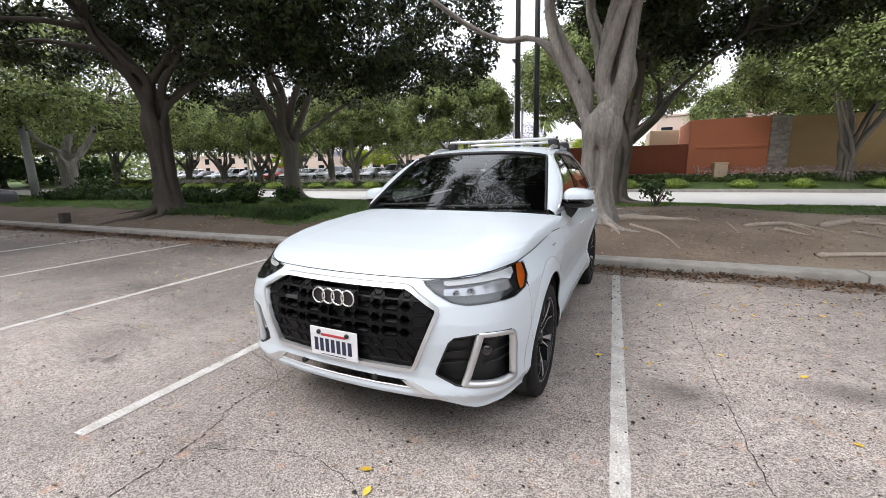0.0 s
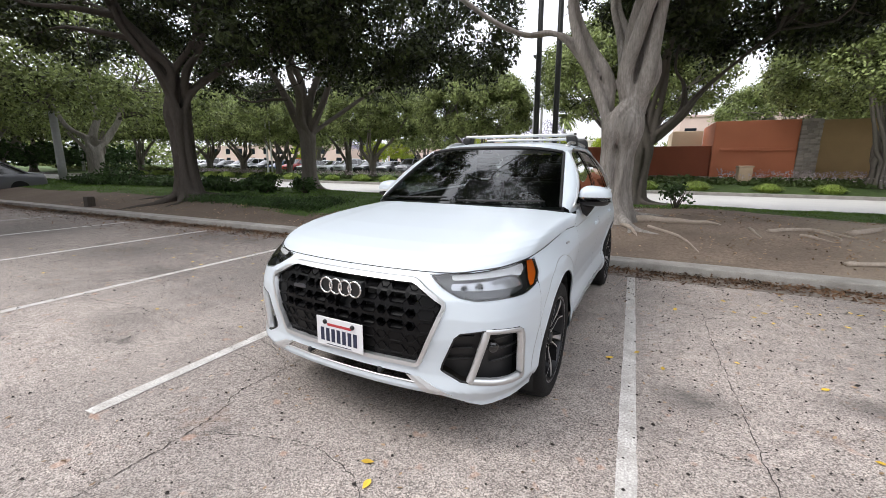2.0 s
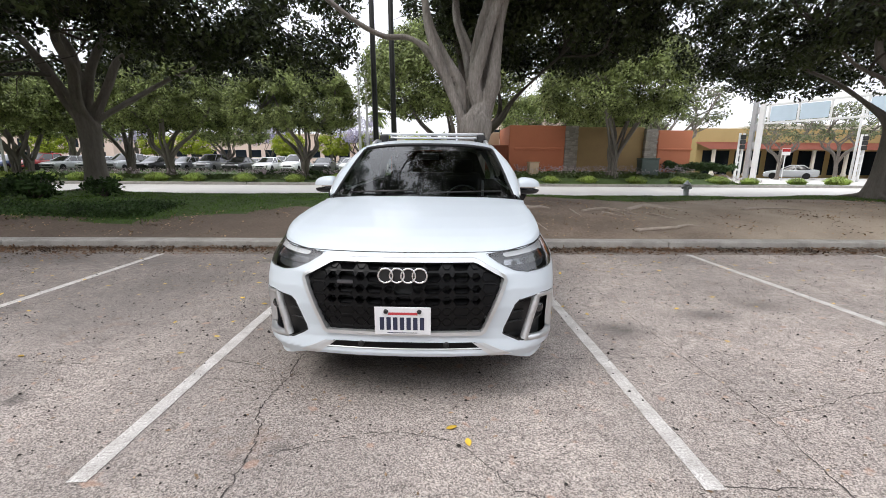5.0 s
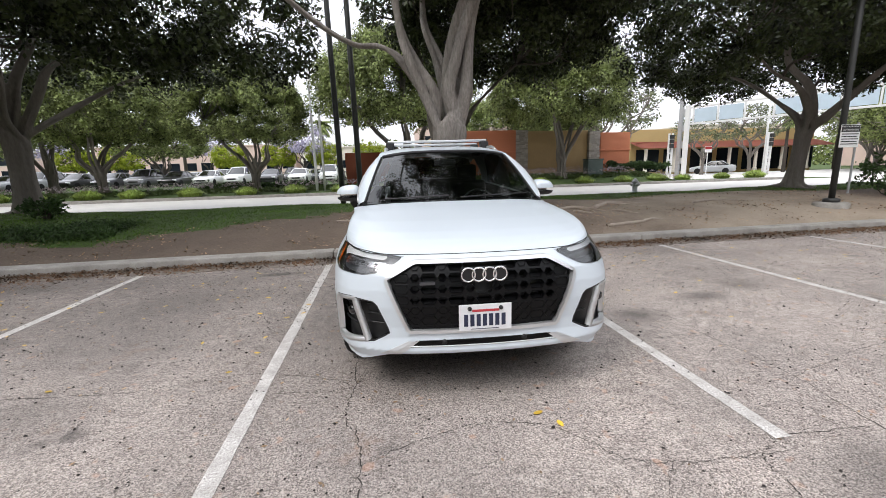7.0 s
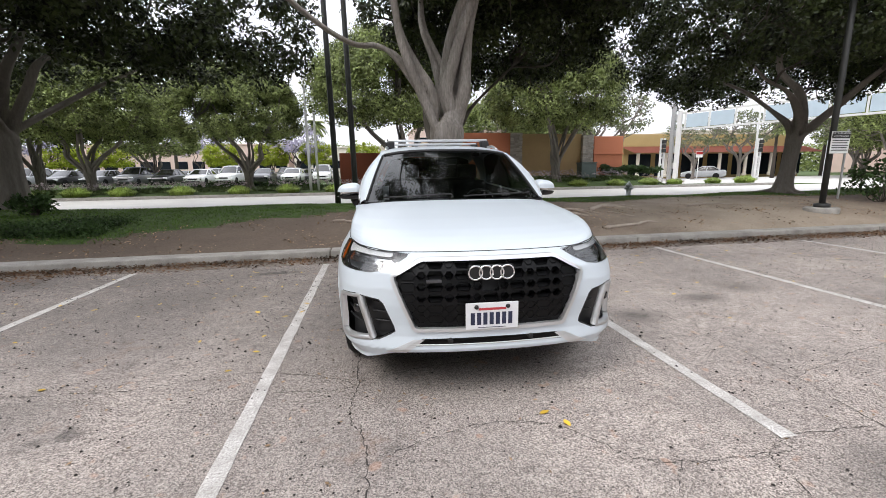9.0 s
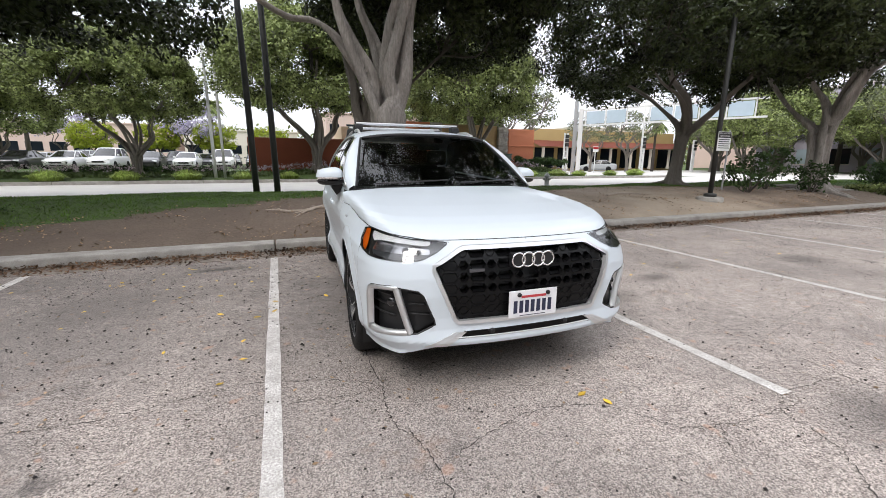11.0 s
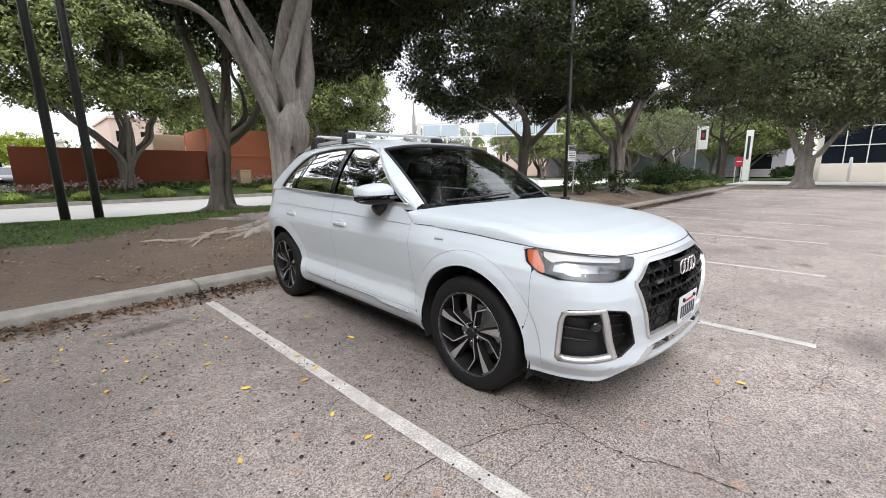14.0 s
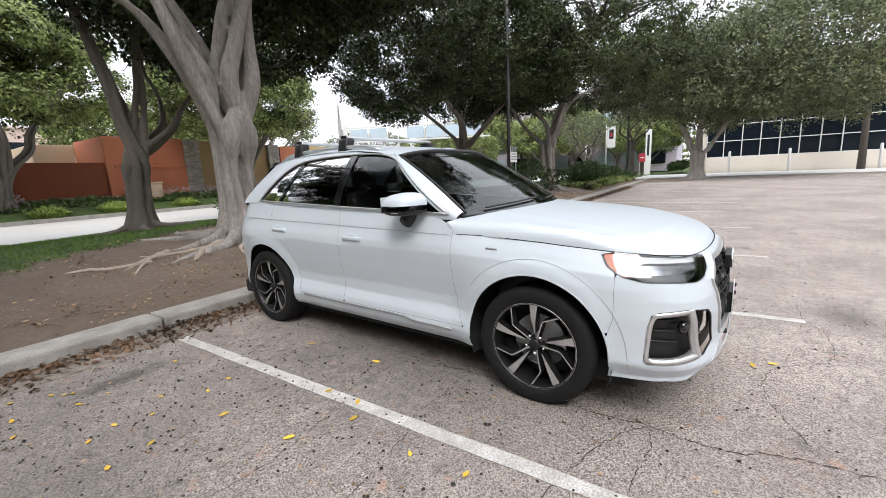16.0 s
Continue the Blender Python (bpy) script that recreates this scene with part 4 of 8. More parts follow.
def patch(us, vs, pos, coord, keep):
    """A grid over (u, v), cut to keep(a, z) > 0, where coord(u, v) gives (a, z): grid points close to the cut slide onto it."""
    U, V = np.meshgrid(np.array(us, float), np.array(vs, float), indexing="ij")
    du, dv = np.gradient(U, axis=0), np.gradient(V, axis=1)

    def sd(u, v):
        return keep(*coord(u, v))
    for _ in range(3):
        d = sd(U, V)
        e = 1e-4
        gu = (sd(U + e * du, V) - sd(U - e * du, V)) / (2 * e)
        gv = (sd(U, V + e * dv) - sd(U, V - e * dv)) / (2 * e)
        g2 = gu * gu + gv * gv + 1e-12
        su, sv = -d * gu / g2, -d * gv / g2
        near = np.hypot(su, sv) < 0.62
        su, sv = np.where(near, su, 0), np.where(near, sv, 0)
        edge_u = np.zeros(U.shape, bool)
        edge_u[0], edge_u[-1] = True, True
        edge_v = np.zeros(U.shape, bool)
        edge_v[:, 0], edge_v[:, -1] = True, True
        U = U + np.where(edge_u, 0, su) * du
        V = V + np.where(edge_v, 0, sv) * dv
    d = sd(U, V)
    n, m = U.shape
    xyz = pos(U, V).reshape(-1, 3)
    faces = []
    dc = d.copy()
    for i in range(n - 1):
        for j in range(m - 1):
            k = (dc[i, j], dc[i + 1, j], dc[i + 1, j + 1], dc[i, j + 1])
            ids = (i * m + j, (i + 1) * m + j, (i + 1) * m + j + 1, i * m + j + 1)
            ok = [q > -1.5e-3 for q in k]
            if sum(k) / 4 > 0.0005 and all(ok):
                faces.append(ids)
            elif sum(ok) == 3:
                tri = tuple(ids[q] for q in range(4) if ok[q])
                if sum(k[q] for q in range(4) if ok[q]) > 0.003:
                    faces.append(tri)
    used = sorted({i for f in faces for i in f})
    back = {o: i for i, o in enumerate(used)}
    e = 0.2
    tu = (pos(U + e * du, V) - pos(U - e * du, V)).reshape(-1, 3)[used]
    tv = (pos(U, V + e * dv) - pos(U, V - e * dv)).reshape(-1, 3)[used]
    nrm = np.cross(tu, tv)
    nrm /= np.linalg.norm(nrm, axis=1)[:, None] + 1e-12
    return xyz[used], [tuple(back[i] for i in f) for f in faces], nrm


def mirrored(mesh):
    v, f, n = mesh
    flip = np.array([-1, 1, 1])
    return v * flip, [q[::-1] for q in f], n * flip


def turned(mesh):
    v, f, n = mesh
    return v, [q[::-1] for q in f], -n


def joined(a, b):
    v, f = merge([a[:2], b[:2]])
    return v, f, np.vstack([a[2], b[2]])


def skin(name, mesh, material, parent, label="", thick=0.0):
    """A smooth sheet-metal panel, thickened inwards where asked."""
    v, f = mesh[:2]
    me = bpy.data.meshes.new(name)
    me.from_pydata([tuple(q) for q in v], [], f)
    ob = finish(name, me, material, parent, label, True)
    if len(mesh) > 2:
        n = np.array(mesh[2])
        way = np.zeros(n.shape)
        for p in me.polygons:
            for i in p.vertices:
                way[i] += p.normal
        n[np.sum(n * way, axis=1) < 0] *= -1
        me.normals_split_custom_set_from_vertices([tuple(q) for q in n])
    if thick:
        s = ob.modifiers.new("thickness", "SOLIDIFY")
        s.thickness, s.offset = thick, -1
    return ob


# plan outline of the lower body: how far back and how far out, nose to tail
OUT = spline([(0.0, 0.0), (0.004, 0.15), (0.014, 0.3), (0.042, 0.50), (0.10, 0.69), (0.165, 0.795), (0.235, 0.855), (0.32, 0.892), (0.44, 0.917), (0.6, 0.933), (0.93, 0.942), (1.5, 0.93), (2.3, 0.928), (3.1, 0.932),
              (3.79, 0.942), (4.1, 0.925), (4.34, 0.86), (4.5, 0.7), (4.57, 0.4), (4.59, 0.0)], 400)
ARC = np.concatenate([[0], np.cumsum(np.linalg.norm(np.diff(OUT, axis=0), axis=1))])
TAN = np.gradient(OUT, axis=0)
TAN /= np.linalg.norm(TAN, axis=1)[:, None]


def u_of_s(s):
    return np.interp(s, OUT[:, 0], ARC)


def u_of_lat(lat):
    n = int(np.argmax(OUT[:, 1] > 0.9))
    return np.interp(lat, OUT[:n, 1], ARC[:n])


def s_of_u(u):
    return np.interp(u, ARC, OUT[:, 0])


TOP_S = [0.0, 0.05, 0.1, 0.2, 0.35, 0.56, 0.9, 1.3, 1.5, 1.57, 1.66, 2.2, 3.0, 3.8, 4.2, 4.6]
TOP_Z = [0.914, 0.916, 0.919, 0.929, 0.944, 0.960, 0.985, 1.006, 1.010, 1.08, 1.115, 1.145, 1.175, 1.205, 1.20, 1.17]
BOT_S = [0.0, 0.055, 0.10, 0.14, 0.30, 0.56, 1.3, 1.5, 3.2, 3.4, 4.2, 4.6]
BOT_Z = [0.34, 0.338, 0.295, 0.275, 0.275, 0.275, 0.265, 0.255, 0.255, 0.265, 0.33, 0.36]


def inset(s, z):
    """How far the skin lies inside the plan outline at that height."""
    t = np.interp(s, TOP_S, TOP_Z)
    front = np.interp(z, [0.30, 0.36, 0.43, 0.50, 0.62, 0.72, 0.80, 0.86, 0.90, 0.93, 0.96], [0.03, 0.005, 0.02, 0.022, 0.012, 0.018, 0.04, 0.075, 0.11, 0.14, 0.17])
    side = np.interp(z, [0.25, 0.30, 0.36, 0.42, 0.50, 0.58, 0.70, 0.82, 0.88, 0.93, 1.0, 1.06, 1.12, 1.2], [0.075, 0.03, 0.012, 0.018, 0.05, 0.048, 0.024, 0.006, 0.0, 0.008, 0.03, 0.045, 0.062, 0.085])
    raised = z + (0.975 - t) * np.clip((z - 0.72) / 0.2, 0, 1)
    fender = np.interp(raised, [0.25, 0.35, 0.60, 0.78, 0.86, 0.92, 0.98, 1.04], [0.02, 0.008, 0.0, 0.0, 0.012, 0.045, 0.085, 0.13])
    rear = np.interp(z, [0.3, 0.5, 0.8, 1.0, 1.2], [0.06, 0.0, 0.0, 0.05, 0.16])
    k = np.clip((s - 0.10) / 0.46, 0, 1)
    wf = 1 - k * k * (3 - 2 * k)
    wn = np.minimum(1 - wf, np.interp(s, [1.25, 1.55], [1, 0]))
    wr = np.interp(s, [4.1, 4.5], [0, 1])
    ws = np.clip(1 - wf - wn - wr, 0, 1)
    arch = 0.0
    for c in (0.955, 3.79):
        d = np.hypot(s - c, z - 0.365)
        k = np.clip((0.55 - d) / 0.085, 0, 1)
        arch = arch - 0.012 * k * k * (3 - 2 * k) * np.interp(s, [0.50, 0.62], [0, 1])
    corner = np.interp(s, [0.06, 0.22, 0.45, 0.8], [0, 1, 1, 0]) * np.interp(z, [0.30, 0.38, 0.62, 0.78, 0.90], [0.035, 0, 0, 0.006, 0.014])
    return front * wf + corner + fender * wn + side * ws + rear * wr + arch


def tub(u, z, deep=0.0):
    s0, l0 = s_of_u(u), np.interp(u, ARC, OUT[:, 1])
    ts, tl = np.interp(u, ARC, TAN[:, 0]), np.interp(u, ARC, TAN[:, 1])
    d = inset(s0, z) + deep
    s, lat = s0 + tl * d, l0 - ts * d
    return np.stack([-np.maximum(lat, 0), s, z + 0 * s], -1)


def zz(u, v):
    s = s_of_u(u)
    b, t = np.interp(s, BOT_S, BOT_Z), np.interp(s, TOP_S, TOP_Z)
    return b + (t - b) * v


def L(lat, z):
    return (float(u_of_lat(lat)), z)


def S(s, z):
    return (float(u_of_s(s)), z)


VS = np.linspace(0, 1, 30)
GRILLE = [(-0.1, 0.89), L(0.40, 0.89), L(0.432, 0.88), L(0.578, 0.80), L(0.584, 0.772), L(0.464, 0.48), L(0.442, 0.463), (-0.1, 0.463)]
LAMP = [L(0.48, 0.905), L(0.60, 0.916), L(0.72, 0.928), S(0.36, 0.941), S(0.50, 0.952), S(0.585, 0.95), S(0.545, 0.885), S(0.46, 0.838), S(0.36, 0.815), L(0.72, 0.806), L(0.64, 0.818), L(0.56, 0.855)]
FOG = [L(0.566, 0.462), L(0.572, 0.49), L(0.628, 0.63), L(0.655, 0.655), L(0.71, 0.664), L(0.80, 0.678), S(0.29, 0.668), S(0.322, 0.65), S(0.336, 0.60), S(0.348, 0.42), S(0.33, 0.39), L(0.80, 0.398), L(0.66, 0.412)]
INTAKE = [(-0.1, 0.424), L(0.40, 0.42), L(0.46, 0.404), L(0.52, 0.375), L(0.30, 0.384), (-0.1, 0.388)]
ARCH_F = (float(u_of_s(0.955)), 0.365, 0.442)
ARCH_R = (float(u_of_s(3.79)), 0.365, 0.437)


def without(*holes):
    def keep(a, z):
        d = np.full(a.shape, 9.0)
        for h in holes:
            d = np.minimum(d, poly_distance(a, z, h) if isinstance(h, list) else np.hypot(a - h[0], z - h[1]) - h[2])
        return d
    return keep


def within(region, *holes):
    def keep(a, z):
        d = -poly_distance(a, z, region) - 0.0008
        return np.minimum(d, without(*holes)(a, z)) if holes else d
    return keep


CAR = thing("car", pose(-1.25, 1.775, 0, 0, 0, -3.0), "clean white compact SUV with roof bars parked nose out", "car")


def coord_tub(u, v):
    return u, zz(u, v)


def pos_tub(u, v):
    return tub(u, zz(u, v))


def panel(name, region, holes, u0, u1, du, material=PAINT, label="", nv=40):
    us = np.arange(u0, u1 + du * 0.5, du)
    mesh = patch(us, np.linspace(0, 1, nv), pos_tub, coord_tub, within(region, *holes))
    for f in (lambda m: m, mirrored):
        skin(name, turned(f(mesh)), material, CAR, label)


# front bumper in one piece across the nose
us = np.arange(0, float(u_of_s(0.75)), 0.016)
region = [(-1, 0), S(0.535, 0), S(0.535, 0.50), S(0.50, 0.62), S(0.50, 0.90), S(0.5, 0.99), (-1, 0.99)]
mesh = patch(us, np.linspace(0, 1, 46), pos_tub, coord_tub, within(region, GRILLE, LAMP, FOG, INTAKE, ARCH_F))
skin("front_bumper", joined(turned(mesh), turned(mirrored(mesh))), PAINT, CAR, "white painted front bumper")
panel("front_fender", [S(0.535, 0), S(0.535, 0.50), S(0.50, 0.62), S(0.50, 0.90), S(0.5, 0.91), S(0.5, 1.2), S(1.525, 1.2), S(1.525, 0.69), S(1.50, 0.50), S(1.44, 0.39), S(1.40, 0)], [LAMP, ARCH_F], float(u_of_s(0.4)), float(u_of_s(1.6)), 0.018)
DOORF = [S(1.44, 0.39), S(1.50, 0.50), S(1.525, 0.69), S(1.525, 1.3), S(2.66, 1.3), S(2.66, 0.385)]
DOORR = [S(2.66, 0.385), S(2.66, 1.3), S(3.62, 1.3), S(3.66, 1.0), S(3.56, 0.90), S(3.40, 0.80), S(3.30, 0.66), S(3.26, 0.385)]
panel("front_door", DOORF, [], float(u_of_s(1.40)), float(u_of_s(2.7)), 0.0185)
panel("rear_door", DOORR, [ARCH_R], float(u_of_s(2.62)), float(u_of_s(3.75)), 0.0185)
panel("sill", [S(1.38, 0.1), S(1.44, 0.39), S(2.66, 0.385), S(3.40, 0.385), S(3.40, 0.1)], [ARCH_F, ARCH_R], float(u_of_s(1.4)), float(u_of_s(3.45)), 0.03)
panel("rear_quarter", [S(3.26, 0.1), S(3.26, 0.385), S(3.30, 0.66), S(3.40, 0.80), S(3.56, 0.90), S(3.66, 1.0), S(3.62, 1.3), S(4.58, 1.3), (9, 1.3), (9, 0.1)], [ARCH_R], float(u_of_s(3.2)), ARC[-1], 0.02)
# dark inner shell, seen through gaps and openings
ui = np.linspace(0, ARC[-1], 150)
mesh = patch(ui, VS, lambda u, v: tub(u, zz(u, v), 0.03 + 0.12 * (s_of_u(u) < 0.42) * 1.0), coord_tub, without((ARCH_F[0], 0.365, 0.47), (ARCH_R[0], 0.365, 0.47)))
skin("inner_shell", joined(mesh, mirrored(mesh)), SHUT, CAR, thick=0)
part("underbody", boxed((-0.80, 0.40, 0.19), (0.80, 4.5, 0.33), 0.02), SHUT, CAR)


# bonnet: from the shut line across, gently crowned, with two soft creases
HOOD_U = np.linspace(0, float(u_of_s(1.56)), 200)
HOOD_E = tub(HOOD_U, np.interp(s_of_u(HOOD_U), TOP_S, TOP_Z), 0.0)
HOOD_E[:, 0] = np.maximum.accumulate(-HOOD_E[:, 0] + np.arange(200) * 1e-6)
HOOD_MAX = float(HOOD_E[-1, 0])
HOOD_B, HOOD_Z = np.array([0, 0.02, 0.05, 0.1, 0.2, 0.4, 0.7, 1.0]), np.array([0, 0.02, 0.034, 0.047, 0.056, 0.052, 0.03, 0])


def hood_pos(a, b):
    """a: -1..1 across, b: 0..1 from the shut line to the windscreen."""
    x = np.abs(a) * HOOD_MAX
    sf, zf = np.interp(x, HOOD_E[:, 0], HOOD_E[:, 1]) + 0.006, np.interp(x, HOOD_E[:, 0], HOOD_E[:, 2]) + 0.001
    sb = np.maximum(1.29 + 0.25 * (x / 0.86) ** 2, sf + 0.001)
    zb = 1.146 - 0.028 * (x / 0.86) ** 2 - 0.02 * (x / 0.86) ** 6
    k = np.clip((sb - sf) / 1.17, 0, 1)
    z = zf + (zb - zf) * b + np.interp(b, HOOD_B, HOOD_Z) * k ** 0.8
    z = z + 0.002 * np.exp(-((x - 0.60 + 0.06 * b) / 0.05) ** 2) * np.interp(b, [0, 0.3, 1], [0, 1, 1])
    return np.stack([a * HOOD_MAX, sf + (sb - sf) * b, z], -1)


across = np.sin(np.linspace(-1, 1, 81) * math.pi / 2)
mesh = patch(across, np.linspace(0, 1, 50) ** 1.5, hood_pos, lambda u, v: (u, v), lambda a, z: np.full(a.shape, 1.0))
skin("bonnet", mesh, PAINT, CAR, "smooth white bonnet")
edge = np.array([(p[0], p[1] + 0.001, p[2] + 0.0015) for p in HOOD_E[:-6]])
ring_ = np.vstack([edge[::-1] * np.array([-1, 1, 1]), edge[1:]])
from_arrays("bonnet_gap", *tube(ring_, 0.0024, 6), SHUT, CAR, "thin dark shut line round the bonnet", True)

# ---- cabin ----
ROOF_S = [1.3, 2.12, 2.3, 2.6, 3.0, 3.4, 3.7, 4.0, 4.25]
ROOF_Z = [1.14, 1.608, 1.642, 1.672, 1.686, 1.682, 1.668, 1.64, 1.60]
EDGE_Z = [1.10, 1.555, 1.592, 1.622, 1.632, 1.624, 1.60, 1.545, 1.49]
EDGE_X = [0.82, 0.675, 0.668, 0.66, 0.655, 0.65, 0.64, 0.62, 0.60]


def cabin_side(q, h):
    fs = 1.52 + (2.19 - 1.52) * h
    rs = 4.28 - 0.40 * np.clip(h, 0, 1)
    s = fs + (rs - fs) * q
    zb = np.interp(s, TOP_S, TOP_Z)
    zr = np.interp(s, ROOF_S, EDGE_Z)
    z = zb + (zr - zb) * h
    lean = np.clip(1 - q / 0.3, 0, 1)
    z = z + (1.10 + 0.475 * h - z) * lean * lean * (3 - 2 * lean)
    xb = np.interp(s, [1.5, 1.7, 2.5, 3.6, 4.2, 4.5], [0.845, 0.858, 0.872, 0.872, 0.83, 0.74])
    xr = np.interp(s, ROOF_S, EDGE_X)
    x = xb + (xr - xb) * h + 0.035 * np.sin(np.pi * h)
    return np.stack([-x, s, z], -1)


def side_coord(q, h):
    p = cabin_side(q, h)
    return p[..., 1], p[..., 2]


WIN = [(1.58, 1.140), (1.86, 1.335), (2.07, 1.482), (2.22, 1.552), (2.42, 1.586), (2.78, 1.594), (3.1, 1.586), (3.36, 1.56), (3.54, 1.49), (3.70, 1.375), (3.87, 1.238), (3.83, 1.224), (3.3, 1.203), (2.67, 1.178), (2.04, 1.156)]
qs, hs = np.linspace(0, 1, 130), np.linspace(0, 1, 34)
cab = patch(qs, hs, cabin_side, side_coord, without(WIN))
glass = patch(qs, hs, lambda q, h: cabin_side(q, h) + np.array([0.012, 0, 0]), side_coord, lambda a, z: -poly_distance(a, z, WIN) + 0.004)


def cut(mesh, lo, hi):
    v, f, n = mesh
    keep = [q for q in f if lo <= np.mean([v[i][1] for i in q]) < hi]
    used = sorted({i for q in keep for i in q})
    back = {o: i for i, o in enumerate(used)}
    return v[used], [tuple(back[i] for i in q) for q in keep], n[used]


for f in (lambda m: m, mirrored):
    skin("cabin_side", turned(f(cab)), PAINT, CAR)
    for name, lo, hi, m in (("front_window", 0, 2.64, SIDEGLASS), ("rear_window", 2.64, 9, PRIVACY)):
        ob = skin(name, f(cut(glass, lo, hi)), m, CAR, "dark tinted side glass" if m is PRIVACY else "clear side glass", 0)
        ob.visible_shadow = False


SIDE = cabin_side(*np.meshgrid(np.linspace(0, 1, 260), np.linspace(0, 1, 90))).reshape(-1, 3)


def on_side(points, lift=0.004):
    """Points (s, z) carried onto the cabin's right side."""
    out = []
    for s, z in points:
        near = np.argsort((SIDE[:, 1] - s) ** 2 + (SIDE[:, 2] - z) ** 2)[:4]
        out.append((float(SIDE[near, 0].mean()) - lift, s, z))
    return out


def ribbon(name, pts, r, material, parent, label="", sides=6, mirror=True, flat=None):
    for k in ((1, -1) if mirror else (1,)):
        p = np.array(pts, float)
        p[:, 0] *= k
        from_arrays(name, *tube(p, r, sides), material, parent, label, True)


ribbon("window_trim", on_side(spline(WIN + [WIN[0]], 90)), 0.008, CHROME, CAR, "satin aluminium window surround")
for s0, s1, w in ((2.70, 2.63, 0.04), (3.53, 3.29, 0.014)):
    zb, zr = np.interp(s0, [1.61, 2.04, 2.67, 3.3, 3.83], [1.142, 1.156, 1.178, 1.203, 1.224]), np.interp(s1, [2.5, 2.78, 3.1, 3.36, 3.54], [1.585, 1.594, 1.586, 1.56, 1.49])
    line = on_side([(s0 + (s1 - s0) * t, zb + (zr - zb) * t) for t in np.linspace(0, 1, 9)], -0.004)
    for k in (1, -1):
        bm = bmesh.new()
        rows = []
        for x, s, z in line:
            rows.append([bm.verts.new((x * k + dx * k, s + ds, z)) for dx, ds in ((0, -w), (-0.006, -w), (-0.006, w), (0, w))])
        for a, b in zip(rows, rows[1:]):
            for i in range(4):
                bm.faces.new((a[i], a[(i + 1) % 4], b[(i + 1) % 4], b[i]))
        part("window_pillar", bm, GLOSSBLACK, CAR, "gloss black pillar trim")


def roof_pos(a, s):
    e = np.interp(s, ROOF_S, EDGE_X) + 0.01
    ze, zc = np.interp(s, ROOF_S, EDGE_Z), np.interp(s, ROOF_S, ROOF_Z)
    lat = np.abs(a)
    return np.stack([a * e, s + 0.07 * lat ** 2 * np.clip((2.6 - s) / 0.45, 0, 1), ze + (zc - ze) * (1 - lat ** 3.6)], -1)


mesh = patch(np.linspace(-1, 1, 41), np.linspace(2.12, 4.15, 60), roof_pos, lambda u, v: (u, v), lambda a, z: np.full(a.shape, 1.0))
skin("roof", mesh, PAINT, CAR, "white roof panel")


def screen_pos(a, h):
    lat = np.abs(a)
    bs, bz, bx = 1.27 + 0.24 * lat ** 2, 1.15 - 0.012 * lat ** 2, 0.825
    rp = roof_pos(a, np.full(np.shape(a), 2.12))
    x = a * (bx + (0.675 - bx) * h)
    s = bs + (rp[..., 1] - bs) * h
    z = bz + (rp[..., 2] - bz) * h + 0.028 * np.sin(np.pi * h) * (1 - 0.4 * lat)
    return np.stack([x, s, z], -1)


ones = lambda a, z: np.full(a.shape, 1.0)
mesh = patch(np.linspace(-0.955, 0.955, 31), np.linspace(-0.03, 0.955, 21), screen_pos, lambda u, v: (u, v), ones)
ob = skin("windscreen", mesh, GLASS, CAR, "windscreen mirroring dark trees", 0)
ob.visible_shadow = False
for k in (1, -1):
    rows = []
    for t in np.linspace(0, 1, 22):
        p0, p1 = screen_pos(np.array(0.95), np.array(t)), screen_pos(np.array(0.99), np.array(t))
        p2, p3 = cabin_side(np.array(0.0), np.array(t)), cabin_side(np.array(0.022), np.array(t))
        p2, p3 = p2 * np.array([-1, 1, 1]), p3 * np.array([-1, 1, 1])
        rows.append([p0, p0 * 0.4 + p1 * 0.6 + np.array([0, 0, 0.008]), p1 * 0.5 + p2 * 0.5 + np.array([0.008, 0, 0.004]), p2, p3])
    v = np.array(rows).reshape(-1, 3) * np.array([k, 1, 1])
    q = [(i * 5 + j, i * 5 + j + 1, i * 5 + j + 6, i * 5 + j + 5) for i in range(21) for j in range(4)]
    skin("windscreen_pillar", (v, q if k > 0 else [t[::-1] for t in q]), PAINT, CAR)
    edge = np.array([screen_pos(np.array(0.95 * k), np.array(t)) for t in np.linspace(0, 0.95, 16)])
    from_arrays("windscreen_seal", *tube(edge + np.array([0, -0.002, 0.003]), 0.011, 6), BLACKPLASTIC, CAR, smooth=True)
edge = np.array([screen_pos(np.array(t), np.array(0.965)) for t in np.linspace(-0.93, 0.93, 20)])
from_arrays("windscreen_header", *tube(edge, 0.018, 6), BLACKPLASTIC, CAR, smooth=True)
edge = np.array([screen_pos(np.array(t), np.array(0.0)) for t in np.linspace(-0.97, 0.97, 24)])
from_arrays("cowl", *tube(edge + np.array([0, 0.012, -0.022]), 0.022, 8), BLACKPLASTIC, CAR, "black cowl below the windscreen", True)
# cabin gap filler between screen pillar and side, and the tail
mesh = patch(np.linspace(-1, 1, 21), np.linspace(0, 1, 12), lambda a, h: np.stack([a * (0.76 - 0.2 * h), 4.46 - 0.32 * h - 0.12 * np.abs(a) ** 2, 1.17 + 0.43 * h], -1), lambda u, v: (u, v), ones)
ob = skin("rear_screen", mesh, PRIVACY, CAR, "dark rear screen", 0)
part("boot_panel", boxed((-0.72, 4.20, 0.9), (0.72, 4.42, 1.18), 0.05), PAINT, CAR)

